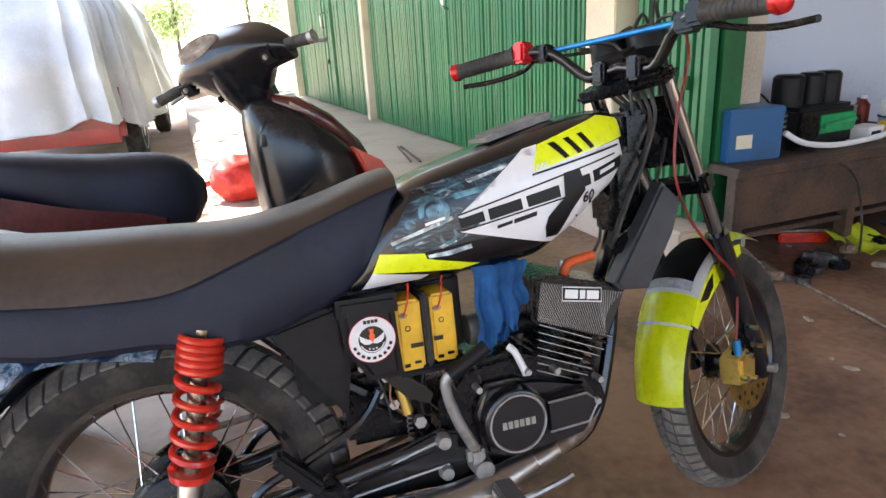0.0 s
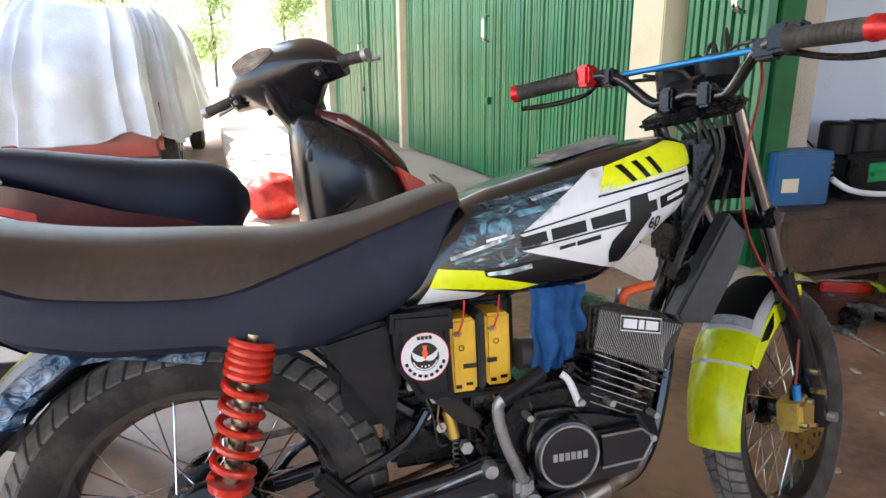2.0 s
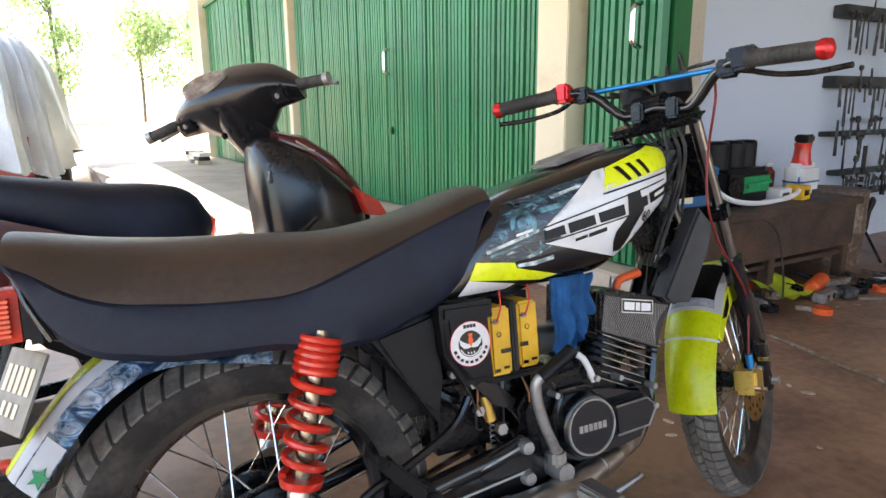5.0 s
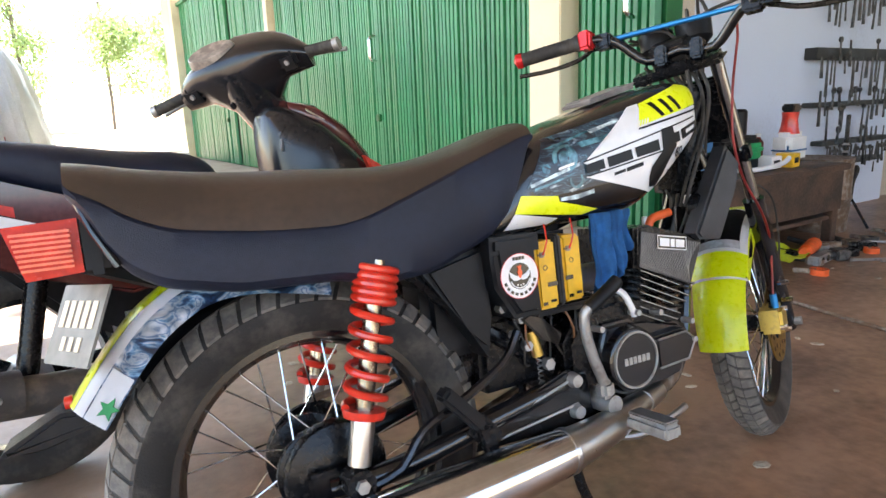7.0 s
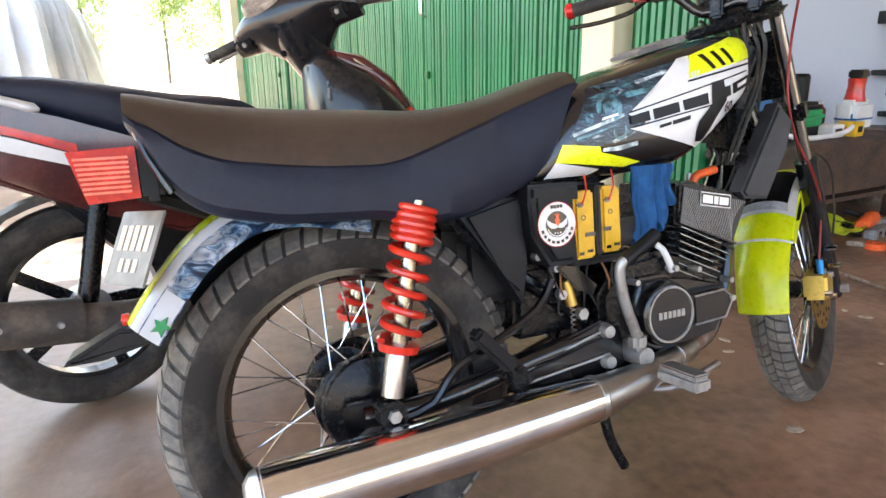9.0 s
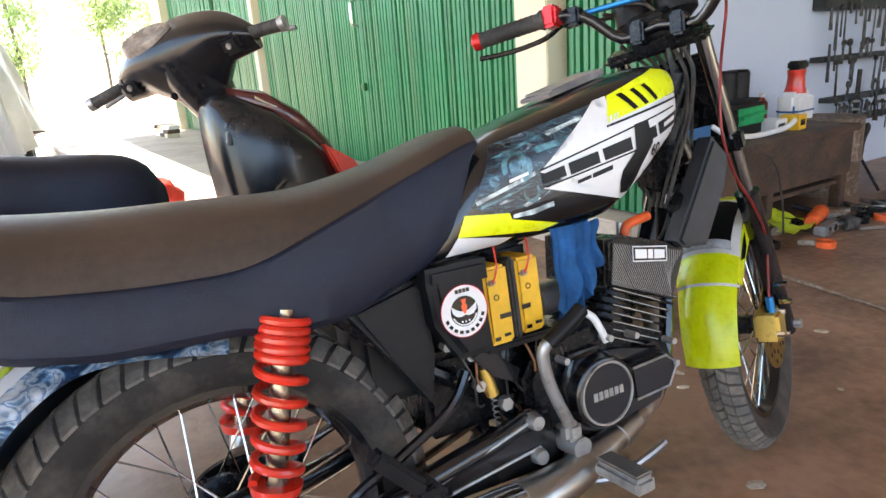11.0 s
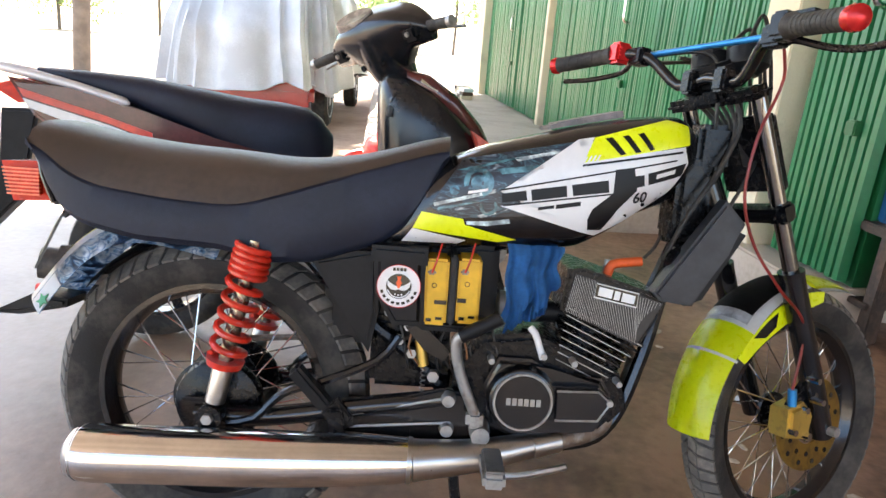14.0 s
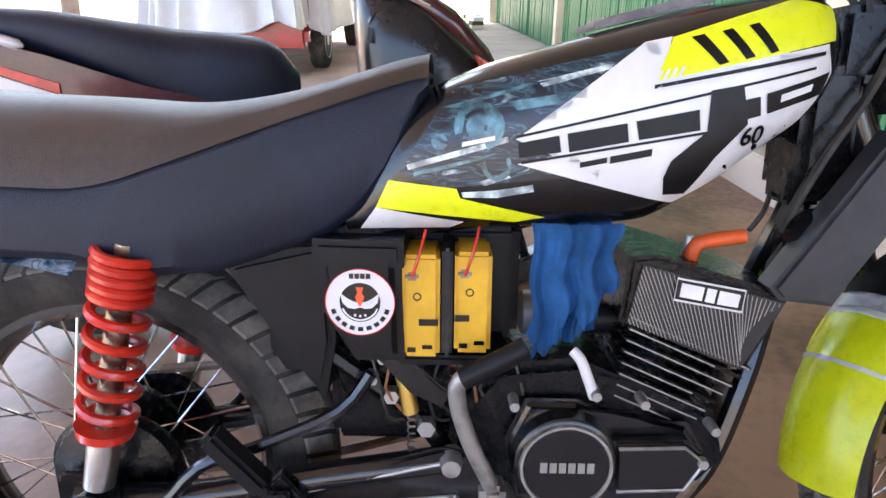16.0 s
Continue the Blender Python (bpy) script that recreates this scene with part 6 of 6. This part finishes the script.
for nm, lab, x, y, dx, dz, m_ in (("carton", "white carton with dark print", 1.05, -0.42, 0.07, 0.07, M_WHITE), ("carton", "small yellow carton on the bench", 1.2, -0.45, 0.05, 0.08, M_BATT), ("paint_can", "grey tin on the bench", 1.12, -0.25, 0.045, 0.15, M_ALLOY), ("paint_can", "dark tin on the bench", 1.0, -0.22, 0.05, 0.17, M_RUST)):
    q = onbench(nm, lab, nm.replace("_", " "), x, y, 0.48, 8)
    if nm == "carton":
        part("body", box(B(), -dx, dx, -0.05, 0.05, 0, dz, 0.003), m_, q)
        part("print", box(B(), -dx * 0.6, dx * 0.5, -0.0525, -0.0505, dz * 0.3, dz * 0.7), M_BLACK, q)
    else:
        part("body", lathe(B(), [(0, 0.0), (0, dx), (dz * 0.95, dx), (dz, dx * 1.05), (dz, dx * 0.9), (dz * 0.97, 1e-7)], (0, 0, 0), "z", 24), m_, q)
q = onbench("oil_jug", "white and blue jug with a red cap", "jug", 1.42, -0.33, 0.48, 5)
part("body", box(B(), -0.12, 0.12, -0.06, 0.06, 0, 0.19, 0.03), M_WHITE, q)
part("band", box(B(), -0.123, 0.123, -0.063, 0.063, 0.05, 0.11, 0.025), M_BLUEBOX, q, "blue label band")
part("neck", lathe(B(), [(0.18, 0.06), (0.22, 0.05), (0.27, 0.045), (0.31, 0.05), (0.31, 1e-7)], (-0.02, 0, 0), "z", 20), M_RED, q, "red cap")
part("spout", box(B(), -0.06, 0.04, -0.04, 0.04, 0.31, 0.36, 0.01), M_BLACK, q)
q = thing("socket_box", "beige wall socket with a black plug", "socket", BLUE @ pose(0.55, -0.03, 0.75))
part("plate", box(B(), -0.05, 0.05, -0.03, 0.03, -0.09, 0.09, 0.006), M_CREAM, q)
part("plug", lathe(B(), [(-0.06, 1e-7), (-0.06, 0.018), (-0.03, 0.02)], (0.02, 0, -0.02), "y", 14), M_BLACK, q, "black plug")
for lab, pts in (("thin black cable up the wall", [(0.53, -0.02, 0.84), (0.5, -0.02, 0.95), (0.58, -0.02, 1.05), (0.62, -0.02, 1.15), (0.56, -0.02, 1.4), (0.5, -0.02, 1.8)]), ("black cable from the socket", [(0.57, -0.07, 0.73), (0.66, -0.1, 0.72), (0.7, -0.2, 0.62), (0.62, -0.45, 0.5), (0.68, -0.65, 0.4), (0.75, -0.68, 0.2), (0.72, -0.72, 0.02)])):
    q = tagged(part("cable", tube(B(), soft(pts), 0.005, 6), M_RUBBER, None, lab), lab, "cable")
    q.matrix_basis = BLUE
# coil of thin black cables hanging by the door
q = thing("cable_bundle", "tangle of thin black cables hanging by the door", "cable", BLUE @ pose(0.42, -0.04, 1.55))
random.seed(4)
for k in range(9):
    a, r = random.uniform(0, 6), random.uniform(0.08, 0.2)
    cx, cz = random.uniform(-0.05, 0.12), random.uniform(-0.3, 0.25)
    part("loop", tube(B(), [(cx + r * math.cos(t_ / 24 * 6.283 + a) * 0.6, random.uniform(-0.003, 0.003) - 0.004 * k, cz + r * math.sin(t_ / 24 * 6.283 + a)) for t_ in range(24)], 0.0035, 5, True), M_RUBBER, q)

# tool boards on the wall
M_TOOL = mat("oily_tool_steel", (0.09, 0.09, 0.09), 0.4, 0.8, var=0.4, scale=30)
for bi, (z, x0, x1) in enumerate(((1.62, 2.13, 3.25), (1.16, 2.1, 3.28), (0.81, 2.12, 3.32), (0.53, 2.28, 3.28), (0.375, 2.34, 3.2))):
    rk = thing("tool_rack", "dark tool board on the wall hung with steel tools", "tool rack", BLUE @ pose(0, -0.03, z), "tool boards on the wall")
    part("board", box(B(), x0, x1, -0.06, 0.03, -0.035 if bi < 2 else -0.015, 0.045 if bi < 2 else 0.02, 0.004), M_DARKWOOD, rk)
    x = x0 + 0.04
    while x < x1 - 0.03:
        ln = random.uniform(0.08, 0.3 if bi < 3 else 0.14)
        w_ = random.uniform(0.006, 0.013)
        up = random.random() < (0.2 if bi < 2 else 0.55)
        zz = (0.1 if up else -0.02)
        tl = part("tool", tube(B(), [(x, -0.075, zz), (x + random.uniform(-0.02, 0.02), -0.075, zz - ln)], [w_ * 0.6, w_], 6), M_TOOL, rk, "hanging steel tool")
        if random.random() < 0.5:
            part("head", lathe(B(), [(-0.008, w_), (-0.008, w_ * 2.2), (0.008, w_ * 2.2), (0.008, w_), (-0.008, w_)], (x, -0.075, zz), "y", 12), M_TOOL, tl)
        x += random.uniform(0.035, 0.08)
st_ = thing("tripod_stand", "thin black stand with a ribbed post", "stand", BLUE @ pose(2.05, -0.36, 0))
part("post", tube(B(), [(0, 0, 0.12), (0, 0, 0.75)], 0.014), M_BLACKM, st_)
for k in range(3):
    a = 2.1 * k + 0.4
    part("leg", tube(B(), [(0, 0, 0.3), (0.2 * math.cos(a), 0.2 * math.sin(a), 0.01)], 0.009), M_BLACKM, st_)
for k in range(6):
    part("collar", lathe(B(), [(0.3 + 0.05 * k, 0.014), (0.3 + 0.05 * k, 0.024), (0.315 + 0.05 * k, 0.014)], (0, 0, 0), "z", 12), M_ALLOY, st_)
# dark cabinet beside the bench with coiled hoses
q = thing("drum", "dark brown drum standing beside the bench", "drum", BLUE @ pose(1.85, -0.3, 0))
part("body", lathe(B(), [(0, 1e-7), (0, 0.19), (0.2, 0.2), (0.22, 0.21), (0.24, 0.2), (0.46, 0.2), (0.48, 0.205), (0.48, 0.18), (0.465, 1e-7)], (0, 0, 0), "z", 32), M_RUST, q)
for k in range(3):
    q = thing("hose_coil", "dark coiled hose leaning by the bench", "hose", BLUE @ pose(2.12 + 0.07 * k, -0.32, 0.2, 8, 0, 10 * k))
    part("coil", tube(B(), [((0.1 + 0.01 * math.sin(3 * t_)) * math.cos(t_ / 30 * 6.283), 0.006 * math.sin(t_), 0.19 * math.sin(t_ / 30 * 6.283)) for t_ in range(30)], 0.011, 6, True), M_RUBBER, q)

# bottles, tins and oily parts crowded on the bench and its shelf
rb = random.Random(23)
M_BOTTLES = [mat("brown_bottle_plastic", (0.06, 0.03, 0.02), 0.3), M_PLASTIC, mat("dull_red_plastic", (0.22, 0.03, 0.02), 0.4), M_RUST, M_WHITE, mat("dusty_grey_plastic", (0.16, 0.15, 0.14), 0.6)]
for k in range(16):
    x = 0.16 + 0.085 * k + rb.uniform(-0.02, 0.02)
    r, h = rb.uniform(0.02, 0.042), rb.uniform(0.08, 0.2)
    q = onbench("bottle", "small oily bottle standing at the back of the bench", "bottle", x, rb.uniform(-0.18, -0.08), 0.48)
    part("body", lathe(B(), [(0, 1e-7), (0, r), (h * 0.7, r), (h * 0.82, r * 0.5), (h * 0.9, r * 0.42)], (0, 0, 0), "z", 14), M_BOTTLES[k % 6], q)
    part("cap", lathe(B(), [(h * 0.88, r * 0.5), (h, r * 0.5), (h, 1e-7)], (0, 0, 0), "z", 12), M_BOTTLES[(k + 2) % 6], q)
for k in range(12):
    q = onbench("spare_part", "dark oily spare part on the shelf under the bench", "spare part", 0.14 + 0.12 * k, rb.uniform(-0.45, -0.2), 0.165, rb.uniform(0, 90))
    w, d, h = rb.uniform(0.03, 0.06), rb.uniform(0.03, 0.06), rb.uniform(0.05, 0.2)
    part("block", box(B(), -w, w, -d, d, 0, h, 0.01), (M_RUST, M_TOOL, M_BLACKM)[k % 3], q)
    part("shaft", tube(B(), [(0, 0, h), (0.01, 0, h + 0.04)], 0.014, 10), M_TOOL, q)
for k in range(14):
    q = thing("spare_part", "dark oily spare part lying before the bench", "spare part", BLUE @ pose(0.25 + 0.16 * k + rb.uniform(-0.06, 0.06), rb.uniform(-0.95, -0.68), 0, 0, 0, rb.uniform(0, 180)))
    r = rb.uniform(0.03, 0.06)
    part("ring", lathe(B(), [(0, r * 0.5), (0, r), (0.03, r), (0.03, r * 0.5), (0, r * 0.5)], (0, 0, 0), "z", 16), (M_RUST, M_TOOL, M_BLACKM, M_ORANGE)[k % 4 if k % 5 else 1], q)
    part("arm", box(B(), 0.01, 0.12, -0.012, 0.012, 0.004, 0.03, 0.005), (M_TOOL, M_RUST)[k % 2], q)

# things lying on the floor
def on_floor(name, lab, cat, x, y, rz=0):
    return thing(name, lab, cat, pose(x, y, 0, 0, 0, rz))


q = on_floor("grinder", "orange power tool lying on the floor", "power tool", 2.95, 2.4, 25)
part("body", tube(B(), soft([(-0.14, 0, 0.045), (0.0, 0, 0.05), (0.1, 0, 0.05)]), [0.03] + [0.04] * (len(soft([(-0.14, 0, 0.045), (0.0, 0, 0.05), (0.1, 0, 0.05)])) - 1), 14), M_ORANGE, q)
part("guard", lathe(B(), [(0.0, 1e-7), (0.0, 0.07), (0.03, 0.07), (0.03, 0.02)], (0.14, 0, 0.015), "z", 20), M_ALLOY, q)
part("handle", tube(B(), [(0.05, 0.03, 0.06), (0.05, 0.13, 0.08)], 0.016), M_PLASTIC, q)
q = on_floor("plastic_scoop", "yellow-green crumpled plastic sheet on the floor", "plastic", 2.72, 2.42, 10)
bm = B()
bmesh.ops.create_grid(bm, x_segments=12, y_segments=12, size=0.12)
for v in bm.verts:
    v.co.z = 0.03 + 0.05 * abs(noise.noise(v.co * 11)) + 0.12 * max(0, v.co.y * 5) * 0.5
bmesh.ops.solidify(bm, geom=bm.faces[:], thickness=0.003)
part("sheet", bm, mat("lime_plastic", (0.5, 0.6, 0.03), 0.4), q)
q = on_floor("clamp_bar", "red and orange clamp on the floor", "clamp", 2.55, 2.62, -20)
part("bar", box(B(), -0.12, 0.12, -0.03, 0.03, 0, 0.05, 0.01), M_RED, q)
part("screw", tube(B(), [(-0.18, 0, 0.05), (0.18, 0, 0.06)], 0.01), M_RUST, q)
q = on_floor("metal_block", "grey metal block with round holes", "block", 2.88, 2.28, 15)
part("body", box(B(), -0.12, 0.12, -0.03, 0.03, 0, 0.05, 0.006), M_ALLOY, q)
for k in range(3):
    part("hole", lathe(B(), [(-0.032, 1e-7), (-0.032, 0.017), (-0.029, 0.018)], (-0.07 + 0.07 * k, 0, 0.026), "y", 14), M_BLACK, q)
for k in range(8):
    q = on_floor("scrap_part", "dark oily machine part on the floor", "scrap", 2.1 + 0.17 * k + random.uniform(-0.05, 0.05), 2.2 + random.uniform(0.05, 0.25), random.uniform(0, 180))
    part("body", box(tube(B(), [(-0.07, 0, 0.03), (0.07, 0.01, 0.03)], 0.022, 10), -0.05, 0.03, -0.04, 0.04, 0, 0.04 + 0.01 * (k % 3), 0.008), (M_RUST, M_BLACKM, M_TOOL)[k % 3], q)
for lab, pts in (("thin dark rod lying along the floor joint", [(2.16, 2.35, 0.008), (2.1, 1.65, 0.008), (2.1, 0.6, 0.008), (2.14, -0.6, 0.008)]), ("pale hose curled on the floor", [(3.0, 2.2, 0.01), (3.4, 2.05, 0.01), (3.7, 2.25, 0.01), (3.3, 2.5, 0.01), (2.9, 2.45, 0.01)]), ("pale hose curled on the floor", [(3.1, 2.1, 0.012), (3.6, 1.95, 0.012), (4.1, 2.2, 0.012), (3.8, 2.5, 0.012)])):
    tagged(part("hose", tube(B(), soft(pts, 0.05), 0.009, 6), M_RUST if "rod" in lab else M_ALLOY, None, lab), lab, "hose")
rnd = random.Random(11)
bm = B()
for k in range(110):
    x, y = rnd.uniform(-1.2, 4.5), rnd.uniform(-0.2, 2.6)
    r = rnd.uniform(0.004, 0.018)
    bmesh.ops.create_icosphere(bm, subdivisions=1, radius=1, matrix=Matrix.Translation((x, y, 0.002)) @ Matrix.Rotation(rnd.uniform(0, 6), 4, "Z") @ Matrix.Diagonal((r * rnd.uniform(0.8, 2.2), r, 0.004, 1)))
tagged(part("litter", bm, mat("pale_litter", (0.4, 0.34, 0.27), 0.8, var=0.3, scale=3), None, "", False), "small pale chips and dust scattered on the floor", "litter", "", "stuff")
# boxes with leaflets at the far end of the porch
for k in range(3):
    q = thing("book_stack", "small stack of worn books and cartons on the porch", "books", WALL @ pose(7.6 + 0.28 * k, 0.5, PORCH, 0, 0, 10 * k), "books on the porch")
    for j in range(3):
        part("book", box(B(), -0.12, 0.12, -0.09, 0.09, 0.06 * j, 0.06 * j + 0.055, 0.004, pose(0, 0, 0, 0, 0, 7 * j)), (M_CREAM, M_WOOD, M_WHITE)[(j + k) % 3], q)
q = thing("stick", "two thin sticks lying on the porch", "stick", WALL @ pose(1.9, 0.4, PORCH))
part("rod", tube(B(), [(-0.35, 0.1, 0.012), (0.4, 0.0, 0.012)], 0.01), M_WOOD, q)
part("rod", tube(B(), [(-0.3, 0.16, 0.01), (0.42, 0.02, 0.01)], 0.008), M_WOOD, q)

# ---- trees beyond the yard ----
M_BARK = mat("grey_bark", (0.16, 0.13, 0.1), 0.9, scale=5, bump=0.6, bump_scale=20)
M_LEAF = mat("leaves", (0.12, 0.16, 0.07), 0.6, var=0.4, scale=1.5)
lt = M_LEAF.node_tree
tr_n, ms_n = lt.nodes.new("ShaderNodeBsdfTranslucent"), lt.nodes.new("ShaderNodeMixShader")
tr_n.inputs["Color"].default_value = (0.42, 0.55, 0.24, 1)
ms_n.inputs["Fac"].default_value = 0.6
lt.links.new(lt.nodes["Principled BSDF"].outputs[0], ms_n.inputs[1])
lt.links.new(tr_n.outputs[0], ms_n.inputs[2])
lt.links.new(ms_n.outputs[0], lt.nodes["Material Output"].inputs["Surface"])


def tree(x, y, h, seed):
    rnd = random.Random(seed)
    tr = thing("tree", "leafy green tree beyond the sunlit yard", "tree", pose(x, y, -0.03), "trees beyond the yard")
    trunk = tube(B(), soft([(0, 0, 0), (0.1, 0.05, h * 0.3), (-0.05, 0.1, h * 0.6), (0.1, 0, h * 0.85)], 0.4), 0.14, 8)
    tips = []
    for k in range(9):
        a = rnd.uniform(0, 6.28)
        z = h * rnd.uniform(0.2, 0.8)
        tip_ = Vector((math.cos(a), math.sin(a), 0)) * rnd.uniform(0.8, 3.2) + Vector((0, 0, z + rnd.uniform(0.4, 1.2)))
        tube(trunk, [(0, 0, z * 0.9), tip_ * 0.6 + Vector((0, 0, z * 0.38)), tip_], [0.07, 0.045, 0.02], 6)
        tips.append(tip_)
    part("trunk", trunk, M_BARK, tr)
    vs, fs = [], []
    for k in range(4200):
        t_ = rnd.choice(tips)
        p = t_ + Vector((rnd.gauss(0, 1.1), rnd.gauss(0, 1.1), rnd.gauss(0, 0.9) - 0.6))
        r = Euler((rnd.uniform(0, 6), rnd.uniform(0, 6), rnd.uniform(0, 6))).to_matrix()
        i = len(vs)
        for c in ((-0.2, 0, 0), (0, -0.09, 0.03), (0.22, 0, 0), (0, 0.09, 0.03)):
            vs.append(p + r @ Vector(c))
        fs.append((i, i + 1, i + 2, i + 3))
    me = bpy.data.meshes.new("crown")
    me.from_pydata(vs, [], fs)
    me.materials.append(M_LEAF)
    o = new("crown", me)
    o.parent = tr


def shade_tree(x, y, lean, h):
    """Wide tree added beside the yard; its crown, out of view, shades the parked car."""
    rnd = random.Random(40)
    tr = thing("tree", "broad tree added beside the yard to shade it", "tree", pose(x, y, -0.03))
    trunk = tube(B(), soft([(0, 0, 0), (lean * 0.12, 0.05, h * 0.3), (lean * 0.4, 0.1, h * 0.6), (lean * 0.8, 0.2, h * 0.9)], 0.4), 0.16, 10)
    tips = []
    for k in range(16):
        tip_ = Vector((lean + rnd.uniform(-1.9, 1.9), rnd.uniform(-3.4, 3.4), h + rnd.uniform(-0.8, 1.0)))
        tube(trunk, [(lean * 0.5, 0.1, h * 0.68), Vector((lean * 0.8, 0, h * 0.85)).lerp(tip_, 0.5), tip_], [0.09, 0.05, 0.02], 6)
        tips.append(tip_)
    part("trunk", trunk, M_BARK, tr)
    vs, fs = [], []
    for k in range(6500):
        t_ = rnd.choice(tips)
        p = t_ + Vector((rnd.gauss(0, 0.42), rnd.gauss(0, 0.5), rnd.gauss(0, 0.35)))
        r = Euler((rnd.uniform(-0.8, 0.8), rnd.uniform(-0.8, 0.8), rnd.uniform(0, 6))).to_matrix()
        i = len(vs)
        for c in ((-0.14, 0, 0), (0, -0.06, 0.02), (0.15, 0, 0), (0, 0.06, 0.02)):
            vs.append(p + r @ Vector(c))
        fs.append((i, i + 1, i + 2, i + 3))
    me = bpy.data.meshes.new("crown")
    me.from_pydata(vs, [], fs)
    me.materials.append(M_LEAF)
    o = new("crown", me)
    o.parent = tr


# placed between sun and car only to darken the cover and ground
shade_tree(-7.6, 12.4, 1.6, 6.6)
for k, (x, y, h) in enumerate(((-9.0, 62, 14), (-15, 58, 13), (-22, 55, 14), (-3.0, 66, 13), (-33, 50, 13), (-28, 56, 14), (3.0, 70, 14), (-41, 48, 13), (-18, 68, 15))):
    tree(x, y, h, k + 3)
